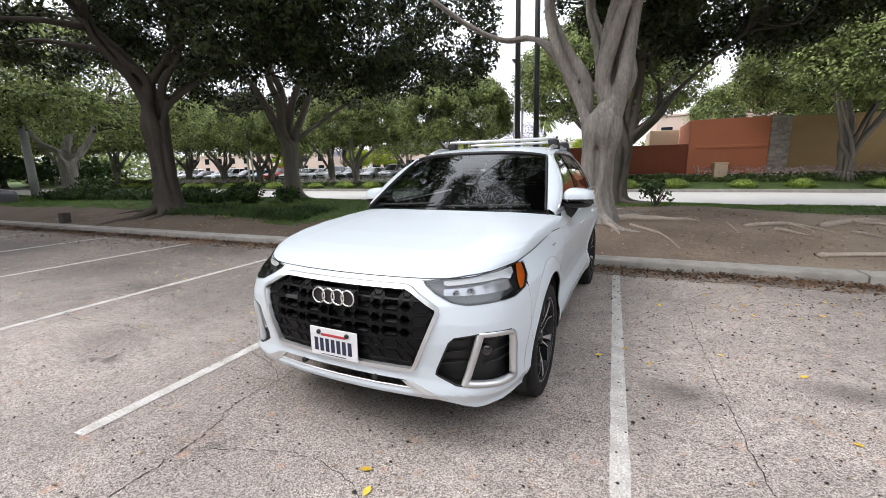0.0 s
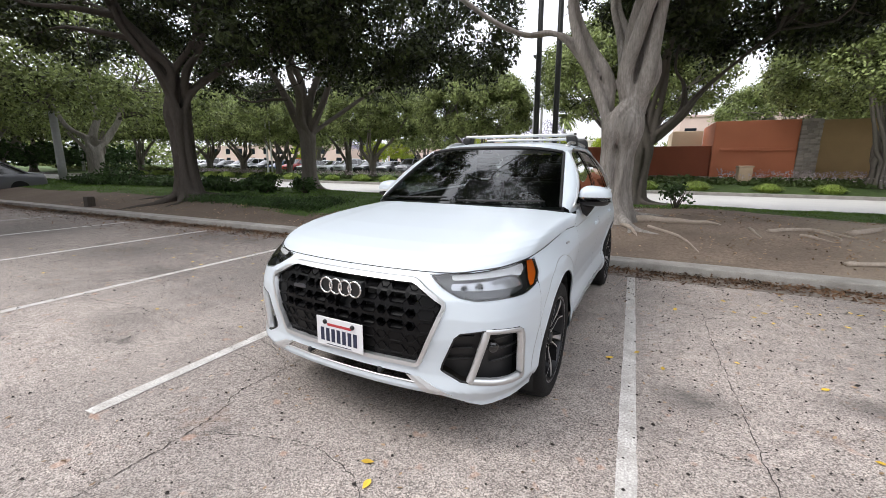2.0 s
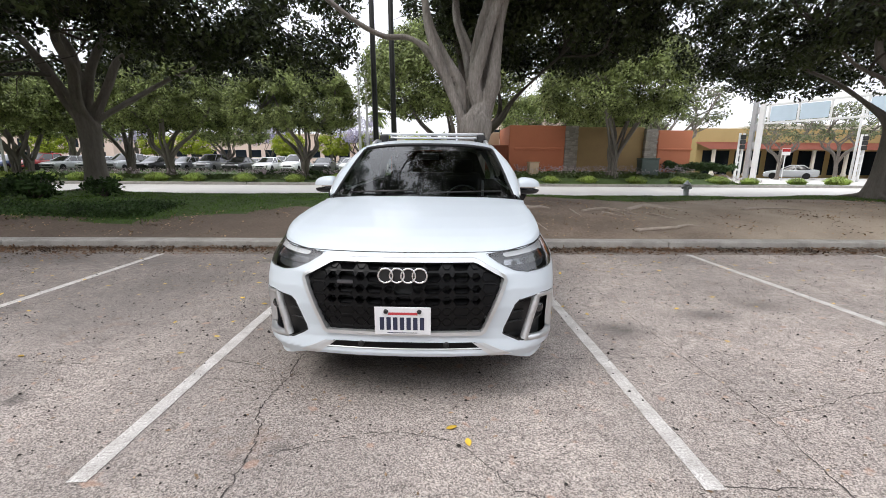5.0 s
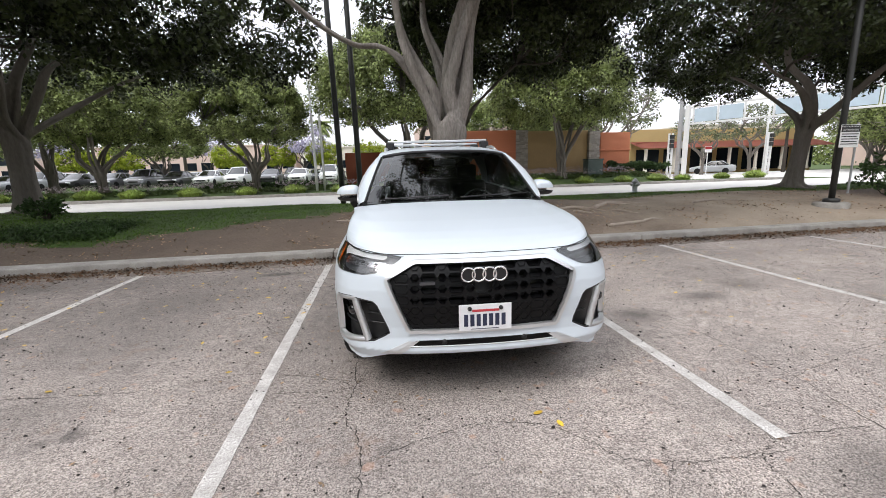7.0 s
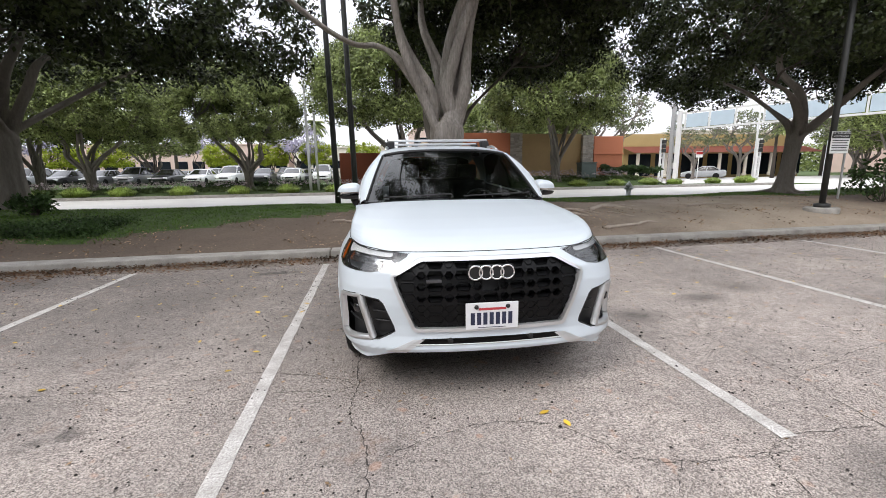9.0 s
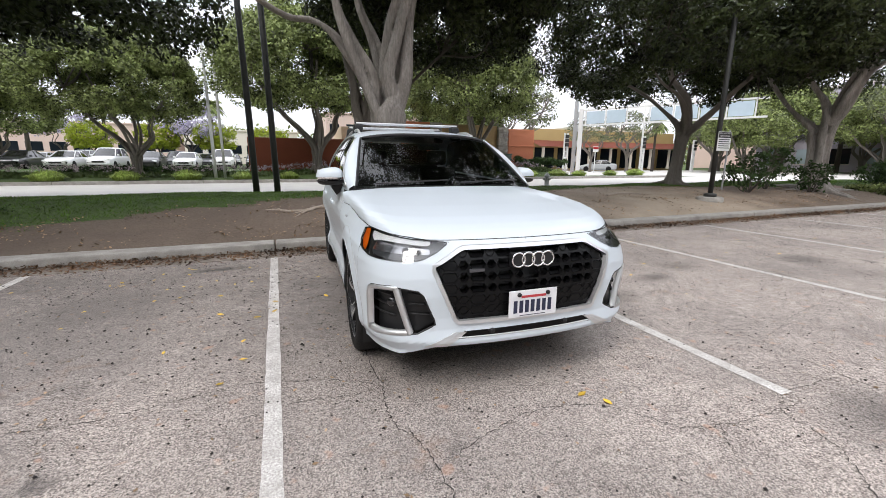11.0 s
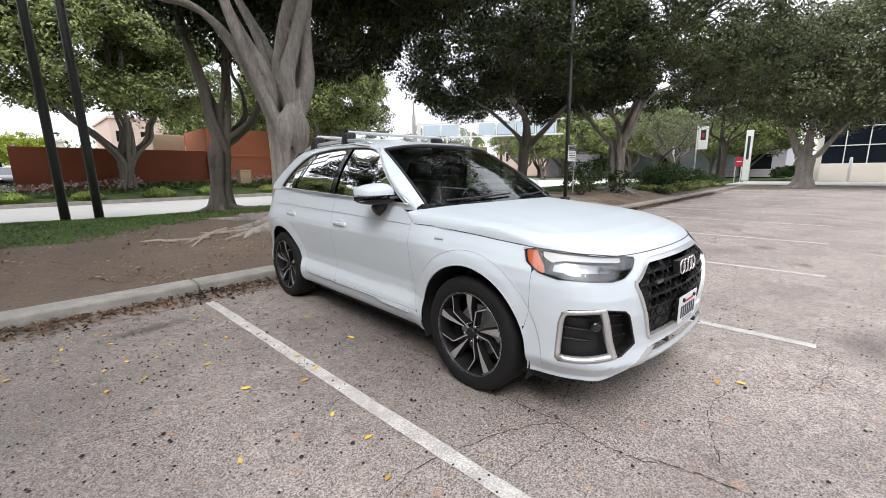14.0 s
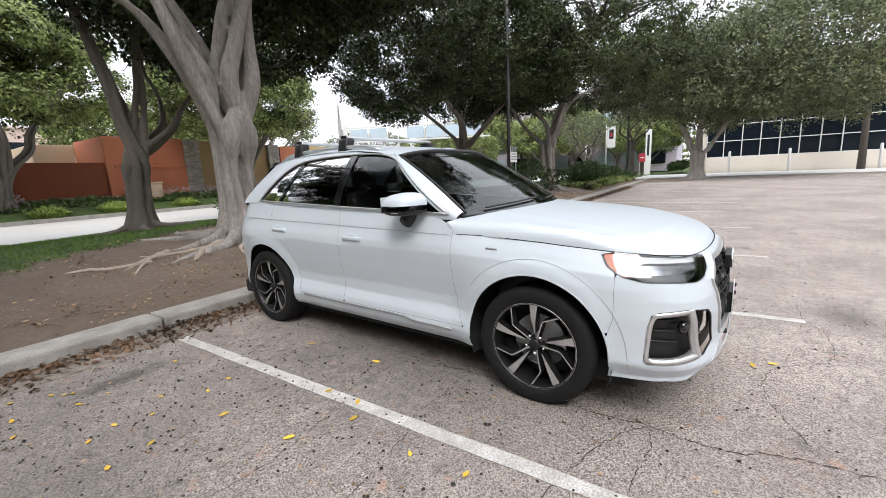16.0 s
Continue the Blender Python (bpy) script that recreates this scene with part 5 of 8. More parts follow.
# roof rails and cross bars
for k in (1, -1):
    line = [(k * (np.interp(s, ROOF_S, EDGE_X) - 0.05), s, np.interp(s, ROOF_S, EDGE_Z) + np.interp(s, [2.4, 2.55, 3.7, 3.85], [0.012, 0.04, 0.04, 0.012])) for s in np.linspace(2.4, 3.85, 24)]
    from_arrays("roof_rail", *tube(line, 0.016, 8), CHROME, CAR, "silver roof rail", True)


def cross_bar(s):
    bar = part("cross_bar", boxed((-0.60, s - 0.038, 1.738), (0.60, s + 0.038, 1.765), 0.012), CHROME, CAR, "aluminium roof cross bar", True)
    for k in (1, -1):
        bm = bmesh.new()
        box(bm, (k * 0.565 - 0.05, s - 0.055, 1.59), (k * 0.565 + 0.05, s + 0.055, 1.742), 0.018)
        for v in bm.verts:
            t = (v.co.z - 1.59) / 0.15
            v.co.x += k * 0.03 * (1 - t)
        part("tower", bm, BLACKPLASTIC, bar, "black bar foot", True)
        part("end_cap", boxed((k * 0.601 - 0.004, s - 0.036, 1.747), (k * 0.601 + 0.008, s + 0.036, 1.77), 0.004), BLACKPLASTIC, bar)


cross_bar(2.85)
cross_bar(3.50)


# ---- nose ----
def hexagon(cx, cz, w, h, cutc):
    return [(cx - w, cz), (cx - w + cutc, cz + h), (cx + w - cutc, cz + h), (cx + w, cz), (cx + w - cutc, cz - h), (cx - w + cutc, cz - h)]


def front_point(lat, z, deep=0.0):
    p = tub(u_of_lat(np.abs(lat)), np.asarray(z, float), deep)
    return np.array([lat if abs(p[0]) < 1e-9 else math.copysign(-p[0], lat), p[1], p[2]])


loop = [(0, 0.89), (0.40, 0.89), (0.432, 0.88), (0.578, 0.80), (0.584, 0.772), (0.464, 0.48), (0.442, 0.463), (-0.442, 0.463), (-0.464, 0.48), (-0.584, 0.772), (-0.578, 0.80), (-0.432, 0.88), (-0.40, 0.89)]
dense = []
for (a, b), (c, d) in zip(loop, loop[1:] + loop[:1]):
    n = max(1, int(math.hypot(c - a, d - b) / 0.04))
    dense += [(a + (c - a) * i / n, b + (d - b) * i / n) for i in range(n)]


def frame_strip(name, pts, width, depth, material, parent, label="", inward=True, centre=None):
    """A flat bezel that follows a closed line on the nose, with a raised inner lip."""
    bm = bmesh.new()
    c = centre or (sum(p[0] for p in pts) / len(pts), sum(p[1] for p in pts) / len(pts))
    rows = []
    n = len(pts)
    for i, (a, z) in enumerate(pts):
        pa, pz = pts[i - 1]
        na, nz = pts[(i + 1) % n]
        tx, tz = na - pa, nz - pz
        l = math.hypot(tx, tz) or 1
        nxx, nzz = -tz / l, tx / l
        if (c[0] - a) * nxx + (c[1] - z) * nzz < 0:
            nxx, nzz = -nxx, -nzz
        rows.append([bm.verts.new(front_point(a + nxx * w, z + nzz * w, dp)) for w, dp in ((-0.004, 0.006), (0.0, -0.010), (width, -0.008), (width + 0.004, depth))])
    for a, b in zip(rows, rows[1:] + rows[:1]):
        for i in range(3):
            bm.faces.new((a[i], a[i + 1], b[i + 1], b[i]))
    bmesh.ops.recalc_face_normals(bm, faces=bm.faces)
    return part(name, bm, material, parent, label)


grille = thing("grille", Matrix.Identity(4), "", "")
for key in list(grille.keys()):
    del grille[key]
grille.parent = CAR
grille["label"] = "black honeycomb grille in a silver frame"
frame_strip("frame", dense, 0.02, 0.05, CHROME, grille, "satin silver grille frame")
# backing and honeycomb
bm = bmesh.new()
vs = [bm.verts.new(front_point(a * 0.98, 0.676 + (z - 0.676) * 0.98, 0.062)) for a, z in dense]
cv = bm.verts.new(front_point(0.0, 0.676, 0.062))
for a, b in zip(vs, vs[1:] + vs[:1]):
    bm.faces.new((a, b, cv))
bmesh.ops.recalc_face_normals(bm, faces=bm.faces)
part("backing", bm, BLACKPLASTIC, grille)
GRP = np.array([(a * 0.965, 0.676 + (z - 0.676) * 0.955) for a, z in dense])


def pulled(a, z, room):
    """The point drawn towards the grille's middle until it lies inside its outline."""
    for _ in range(40):
        if poly_distance(np.array([a]), np.array([z]), GRP)[0] <= -room:
            break
        a, z = a * 0.975, z + (0.676 - z) * 0.025
    return a, z


def grille_cell(cx, cz, tile, w, cutc, solid):
    """One tile of the grille: a satin face with a hexagonal opening, closed by a panel or crossed by a sloping louvre."""
    H, h = 0.03175, (0.023 if tile < 0.04 else 0.0255)
    outer = [(cx - tile, cz), (cx - tile, cz + H), (cx + tile, cz + H), (cx + tile, cz), (cx + tile, cz - H), (cx - tile, cz - H)]
    inner = hexagon(cx, cz, w, h, cutc)
    away = poly_distance(np.array([q[0] for q in outer]), np.array([q[1] for q in outer]), GRP)
    if np.mean(away > 0) > 0.67:
        return
    outer, inner = [pulled(*q, 0.0) for q in outer], [pulled(*q, 0.006) for q in inner]
    bm = bmesh.new()

    def hoop(scale_, deep, room):
        return [bm.verts.new(front_point(*pulled(cx + (a - cx) * scale_[0], cz + (z - cz) * scale_[1], room), deep)) for a, z in inner]

    rings = [[bm.verts.new(front_point(*q, 0.0175)) for q in outer], hoop((1, 1), 0.017, 0.004), hoop((0.975, 0.955), 0.0115, 0.005), hoop((0.93, 0.86), 0.017 if solid else 0.03, 0.007)]
    if not solid:
        rings.append(hoop((0.93, 0.86), 0.06, 0.007))
    for p_, q_ in zip(rings, rings[1:]):
        for i in range(6):
            j = (i + 1) % 6
            bm.faces.new((p_[i], p_[j], q_[j], q_[i]))
    if solid:
        bm.faces.new(rings[-1])
    elif tile > 0.04:
        bm.faces.new([bm.verts.new(front_point(*pulled(a, z, 0.008), dp)) for a, z, dp in ((cx - w * 0.72, cz - h * 0.84, 0.024), (cx + w * 0.72, cz - h * 0.84, 0.024), (cx + w * 0.86, cz - h * 0.2, 0.046), (cx - w * 0.86, cz - h * 0.2, 0.046))])
    bmesh.ops.recalc_face_normals(bm, faces=bm.faces)
    part("honeycomb_cell", bm, GRILLEBLACK, grille)


GRILLEBLACK = mat("satin_black_grille", (0.0045, 0.0045, 0.005), 0.36, spec=0.2, vary=0.25, scale=30)
for j in range(7):
    z = 0.853 - j * 0.0635
    shut = z < 0.62
    for i in range(-4, 4):
        node = (i + 0.5) * 0.163
        if not (abs(node) < 0.1 and (z > 0.76 or z < 0.60)):
            grille_cell(node, z, 0.031, 0.0295, 0.0165, shut or abs(node) > 0.45 or z > 0.84)
    for i in range(-4, 5):
        if not (i == 0 and (z > 0.72 or z < 0.60)):
            grille_cell(i * 0.163, z, 0.0505, 0.0495, 0.016, shut or abs(i) > 2)
# four plain interlocked rings
badge = part("badge", boxed((-0.133, 0.026, 0.768), (0.133, 0.06, 0.848), 0.006), BLACKPLASTIC, grille)
for i in range(4):
    c = -0.093 + 0.062 * i
    pts = [(c + 0.0395 * math.cos(a), 0.019 + 0.002 * (i % 2) + 0.05 * (0.0395 * math.sin(a) + 0.04), 0.808 + 0.0395 * math.sin(a)) for a in np.linspace(0, 2 * math.pi, 33)[:-1]]
    from_arrays("ring", *tube(pts, 0.0056, 8, closed=True), BRIGHT, badge, "chrome ring", True)
EMBLEM = mat("dim_grey_emblem", (0.12, 0.12, 0.13), 0.35, 0.7)
ep = front_point(-0.327, 0.758, 0.008)
part("emblem", boxed((-0.372, ep[1], 0.750), (-0.282, ep[1] + 0.03, 0.768), 0.003), EMBLEM, grille, "small grey emblem bar")
# number plate: plain bars for the writing
plate = part("number_plate", boxed((-0.155, -0.001, 0.478), (0.155, 0.005, 0.637), 0.003), PLATE, CAR, "white number plate in a thin frame")
part("mount", boxed((-0.13, 0.005, 0.49), (0.13, 0.03, 0.62), 0.003), BLACKPLASTIC, plate, "black plate holder")
for i in range(7):
    part("character", boxed((-0.126 + i * 0.0368, -0.0026, 0.505), (-0.126 + i * 0.0368 + 0.024, -0.0016, 0.578)), PLATEINK, plate, "dark blue bar")
part("state_name", boxed((-0.078, -0.0026, 0.592), (0.082, -0.0016, 0.606)), PLATERED, plate, "red bar")
part("caption", boxed((-0.085, -0.0026, 0.487), (0.08, -0.0016, 0.4905)), PLATEINK, plate, "thin dark bar")
for x_ in (-0.092, 0.092):
    bm = lathe(bmesh.new(), [(0.013, 0), (0.012, 0.008), (0.005, 0.011)], 12, pose(x_, -0.001, 0.612, 90))
    part("screw", bm, BLACKPLASTIC, plate, "black plastic screw cap", True)

# lower intake and lip
bm = bmesh.new()
for a, b in zip(np.linspace(-0.5, 0.5, 24), np.linspace(-0.5, 0.5, 24)[1:]):
    q = [bm.verts.new(front_point(t, z, 0.09)) for t, z in ((a, 0.37), (b, 0.37), (b, 0.44), (a, 0.44))]
    bm.faces.new(q)
part("lower_intake", bm, BLACKPLASTIC, CAR, "black lower intake")
for k in (1, -1):
    bm = bmesh.new()
    rows = []
    for t in np.linspace(0, 1, 9):
        a0, a1, z0 = 0.39 + (0.50 - 0.39) * t, 0.455 + (0.625 - 0.455) * t, 0.418 + (0.338 - 0.418) * t
        rows.append([bm.verts.new(front_point(k * a, z0 + dz, dp)) for a, dz, dp in ((a0, 0, 0.02), (a0, 0, -0.005), ((a0 + a1) / 2, 0, -0.007), (a1, 0, -0.005), (a1, 0, 0.02))])
    for a, b in zip(rows, rows[1:]):
        for i in range(4):
            bm.faces.new((a[i], a[i + 1], b[i + 1], b[i]))
    bmesh.ops.recalc_face_normals(bm, faces=bm.faces)
    part("intake_blade", bm, CHROME, CAR, "silver blade beside the lower intake")
lip = [front_point(t, 0.386, -0.001) for t in np.linspace(-0.46, 0.46, 30)]
from_arrays("lower_lip", *tube(lip, 0.005, 8), CHROME, CAR, "silver lower lip", True)
for x_ in (-0.24, 0.24):
    part("parking_sensor", lathe(bmesh.new(), [(0.016, 0), (0.016, 0.03), (0.012, 0.034)], 12, pose(x_, 0.05, 0.41, 90)), BLACKPLASTIC, CAR, smooth=True)


LAMPGREY = mat("lamp_housing_grey", (0.10, 0.105, 0.115), 0.35, 0.3, vary=0.4, scale=9)


# headlights and fog openings, built on the right and mirrored
def recess(name, poly, deep, material, parent, du=0.012, k=1, label="", thick=0.0, nv=60):
    lo, hi = min(p[0] for p in poly) - 0.03, max(p[0] for p in poly) + 0.03
    mesh = patch(np.arange(lo, hi, du), np.linspace(0, 1, nv), lambda u, v: tub(u, zz(u, v), deep), coord_tub, lambda a, z: -poly_distance(a, z, poly) + 0.004)
    return skin(name, turned(mesh if k > 0 else mirrored(mesh)), material, parent, label, thick)


def bezel(name, poly, r, deep, material, parent, k=1, label="", closed=True):
    dense_ = []
    for (a, b), (c, d) in zip(poly, poly[1:] + (poly[:1] if closed else [])):
        n = max(1, int(math.hypot(c - a, d - b) / 0.025))
        dense_ += [(a + (c - a) * i / n, b + (d - b) * i / n) for i in range(n)]
    if not closed:
        dense_.append(poly[-1])
    p = np.array([tub(np.array(a), np.array(z), deep) for a, z in dense_])
    p[:, 0] *= k
    return from_arrays(name, *tube(p, r, 6, closed=closed), material, parent, label, True)


def band(p, q, w0, w1):
    """A four-cornered strip between two points."""
    return [(p[0], p[1] + w0), (q[0], q[1] + w1), (q[0], q[1] - w1), (p[0], p[1] - w0)]


for k in (1, -1):
    lamp = recess("headlight", LAMP, 0.05, LAMPGREY, CAR, k=k, label="clear headlight with a dark housing and amber corner")
    recess("lens", LAMP, -0.001, LENS, lamp, k=k).visible_shadow = False
    bezel("bezel", LAMP, 0.0036, 0.004, BLACKPLASTIC, lamp, k)
    recess("daylight_strip", [L(0.59, 0.900), L(0.74, 0.912), S(0.36, 0.924), S(0.47, 0.934), S(0.46, 0.915), S(0.41, 0.892), S(0.385, 0.898), S(0.35, 0.904), L(0.74, 0.897), L(0.61, 0.888)], 0.02, LAMPWHITE, lamp, k=k, du=0.009, label="white light guide")
    recess("upper_reflector", band(L(0.60, 0.852), S(0.40, 0.866), 0.010, 0.020), 0.04, LAMPSILVER, lamp, k=k, du=0.01)
    recess("amber_corner", [S(0.52, 0.948), S(0.568, 0.943), S(0.535, 0.89), S(0.46, 0.845), S(0.435, 0.84), S(0.452, 0.872), S(0.485, 0.91)], 0.012, AMBER, lamp, k=k, du=0.008, label="amber side reflector")
    for u_, z_, r_ in ((L(0.66, 0)[0], 0.848, 0.017), (L(0.75, 0)[0], 0.855, 0.02)):
        p = tub(np.array(u_), np.array(z_), 0.045)
        bm = lathe(bmesh.new(), [(r_, 0), (r_, 0.012), (r_ * 0.8, 0.016), (r_ * 0.78, 0.006), (r_ * 0.3, 0.014), (0.002, 0.016)], 20, Matrix.Translation((p[0] * k, p[1], p[2])) @ pose(0, 0, 0, 90, 0, -30 * k))
        part("projector", bm, GLOSSBLACK, lamp, smooth=True)
    fog = recess("fog_intake", FOG, 0.07, BLACKPLASTIC, CAR, k=k, label="black corner intake with a silver frame", du=0.014)
    bezel("edge", FOG, 0.006, 0.004, BLACKPLASTIC, fog, k)
    # silver C-shaped frame round the outer half, with a slanting blade
    arm = [L(0.765, 0.667), L(0.82, 0.665), S(0.275, 0.657), S(0.31, 0.645), S(0.326, 0.60), S(0.333, 0.52), S(0.338, 0.43), S(0.325, 0.403), L(0.83, 0.404), L(0.695, 0.417)]
    for name, pl, w in (("frame", arm, 0.0115), ("blade", [L(0.772, 0.668), L(0.756, 0.60), L(0.725, 0.48), L(0.70, 0.41)], 0.016)):
        pts = spline([np.array(p) for p in pl], 26)
        t = np.gradient(pts, axis=0)
        t /= np.linalg.norm(t, axis=1)[:, None]
        nrm = np.stack([-t[:, 1], t[:, 0]], 1)
        bm = bmesh.new()
        rows = []
        for p, n_ in zip(pts, nrm):
            row = []
            for w_, dp in ((-w, 0.03), (-w, -0.002), (w, -0.004), (w, 0.03)):
                q = tub(np.array(p[0] + n_[0] * w_), np.array(p[1] + n_[1] * w_), dp)
                row.append(bm.verts.new((q[0] * k, q[1], q[2])))
            rows.append(row)
        for a, b in zip(rows, rows[1:]):
            for i in range(3):
                bm.faces.new((a[i], a[i + 1], b[i + 1], b[i]))
        bmesh.ops.recalc_face_normals(bm, faces=bm.faces)
        part(name, bm, CHROME, fog, "satin silver trim", True)
    for z_ in (0.50, 0.56, 0.62):
        bezel("slat", [L(0.58 + (z_ - 0.5) * 0.42, z_), L(0.72, z_ + 0.01)], 0.006, 0.055, BLACKPLASTIC, fog, k, closed=False)
        bezel("slat", [L(0.80, z_ - 0.01), S(0.36, z_)], 0.006, 0.055, BLACKPLASTIC, fog, k, closed=False)
    p = tub(np.array(L(0.80, 0)[0]), np.array(0.585), 0.03)
    bm = lathe(bmesh.new(), [(0.03, 0), (0.028, 0.02), (0.018, 0.03)], 16, Matrix.Translation((p[0] * k, p[1], p[2])) @ pose(0, 0, 0, 90, 0, -35 * k))
    part("sensor", bm, GLOSSBLACK, fog, smooth=True)


# ---- wheels ----
def wheel(side, s):
    """A tyre and a ten-spoke two-tone rim, its face turned outwards (side -1: the car's right)."""
    m = Matrix.Translation((side * 0.80, s, 0.36)) @ Matrix.Rotation(radians(90 * side), 4, "Y") @ Matrix.Scale(1.012, 4)
    w = thing("wheel", m, "", "")
    for key in list(w.keys()):
        del w[key]
    w.parent = CAR
    tyre = lathe(bmesh.new(), [(0.262, -0.118), (0.30, -0.125), (0.345, -0.118), (0.362, -0.095), (0.365, -0.05), (0.365, 0.05), (0.362, 0.095), (0.345, 0.118), (0.325, 0.124), (0.30, 0.125), (0.275, 0.121), (0.264, 0.112)], 56, ends=False)
    part("tyre", tyre, RUBBER, w, "black tyre with a plain sidewall", True)
    rim = part("rim", lathe(bmesh.new(), [(0.264, 0.112), (0.266, 0.116), (0.26, 0.116), (0.253, 0.10), (0.24, 0.02), (0.235, -0.11)], 56, ends=False), RIMDARK, w, "dark grey rim with machined faces", True)
    part("brake_disc", lathe(bmesh.new(), [(0.05, 0.0), (0.165, 0.0), (0.165, -0.02), (0.05, -0.02)], 32), GALV, rim)
    part("well", lathe(bmesh.new(), [(0.245, -0.06), (0.02, -0.062)], 32, ends=False), SHUT, rim)
    part("rim_edge", lathe(bmesh.new(), [(0.258, 0.1145), (0.267, 0.1165), (0.2675, 0.112)], 56, ends=False), RIMCUT, rim, "machined rim edge", True)
    mat_spoke(rim)
    hub = lathe(bmesh.new(), [(0.036, 0.06), (0.034, 0.088), (0.028, 0.092), (0.002, 0.092)], 20)
    part("hub_cap", hub, RIMDARK, rim, "round centre cap", True)
    for i in range(5):
        a = 2 * math.pi * (i + 0.5) / 5
        part("wheel_bolt", lathe(bmesh.new(), [(0.009, 0.05), (0.009, 0.082), (0.006, 0.085)], 8, Matrix.Translation((0.056 * math.cos(a), 0.056 * math.sin(a), 0))), BRIGHT, rim)
    return w


SPOKES = {}


SPOKE_SHAPES = (
    ((0.07, 0.02, 0.003), (0.12, 0.01, 0.0085), (0.17, 0.0, 0.0145), (0.22, -0.01, 0.021), (0.257, -0.02, 0.025)),
    ((0.03, 0.90, 0.006), (0.09, 0.90, 0.0042), (0.155, 0.91, 0.0042), (0.172, 0.88, 0.0045), (0.257, 0.58, 0.005)),
)


def mat_spoke(rim):
    """Five wedge-shaped machined blades, and between them thin kinked struts."""
    for i in range(5):
        for j, shape in enumerate(SPOKE_SHAPES):
            if j not in SPOKES:
                bm = bmesh.new()
                rows = []
                for t, (r, th, w_) in enumerate(shape):
                    z = (0.072, 0.086, 0.097, 0.103, 0.104)[t]
                    c = Vector((r * math.cos(th), r * math.sin(th), z))
                    n_ = Vector((-math.sin(th), math.cos(th), 0))
                    rows.append([bm.verts.new(c - n_ * (w_ + 0.006) - Vector((0, 0, 0.05))), bm.verts.new(c - n_ * w_), bm.verts.new(c + n_ * w_), bm.verts.new(c + n_ * (w_ + 0.006) - Vector((0, 0, 0.05)))])
                for p, q in zip(rows, rows[1:]):
                    for e in range(3):
                        f = bm.faces.new((p[e], p[e + 1], q[e + 1], q[e]))
                        f.material_index = 0 if e == 1 else 1
                bmesh.ops.recalc_face_normals(bm, faces=bm.faces)
                me = bpy.data.meshes.new("spoke")
                bm.to_mesh(me)
                bm.free()
                me.materials.append(RIMCUT)
                me.materials.append(RIMDARK)
                SPOKES[j] = me
            ob = new("spoke", SPOKES[j])
            ob.parent = rim
            ob.matrix_basis = Matrix.Rotation(2 * math.pi * i / 5, 4, "Z")


for side in (-1, 1):
    for s in (0.955, 3.79):
        wheel(side, s)
        # arch liner: a dark half drum behind the panel
        u0 = float(u_of_s(s))
        bm = bmesh.new()
        rows = []
        for a in np.linspace(-0.35, math.pi + 0.35, 28):
            rows.append([bm.verts.new((side * x_, s + 0.455 * math.cos(a), 0.365 + 0.455 * math.sin(a))) for x_ in (0.55, 0.90 if s < 2 else 0.85)])
        for a, b in zip(rows, rows[1:]):
            bm.faces.new((a[0], a[1], b[1], b[0]))
        part("arch_liner", bm, SHUT, CAR)
        # raised lip of the arch, painted like the body
        pts = []
        for a in np.linspace(-0.25, math.pi + 0.25, 40):
            ss, zz_ = s + 0.443 * math.cos(a), 0.365 + 0.443 * math.sin(a)
            if zz_ < 0.31:
                continue
            p = tub(u_of_s(np.array(ss)), np.array(zz_), 0.004)
            pts.append((-side * p[0], p[1], p[2]))
        from_arrays("arch_lip", *tube(pts, 0.007, 6), PAINT, CAR, smooth=True)
        pts = []
        for a in np.linspace(0.66, math.pi + 0.05, 40):
            p = tub(u_of_s(np.array(s + 0.531 * math.cos(a))), np.array(0.365 + 0.531 * math.sin(a)), 0.0)
            pts.append((-side * p[0], p[1], p[2]))
        from_arrays("flare_line", *tube(pts, 0.0022, 5), GALV, CAR, smooth=True)

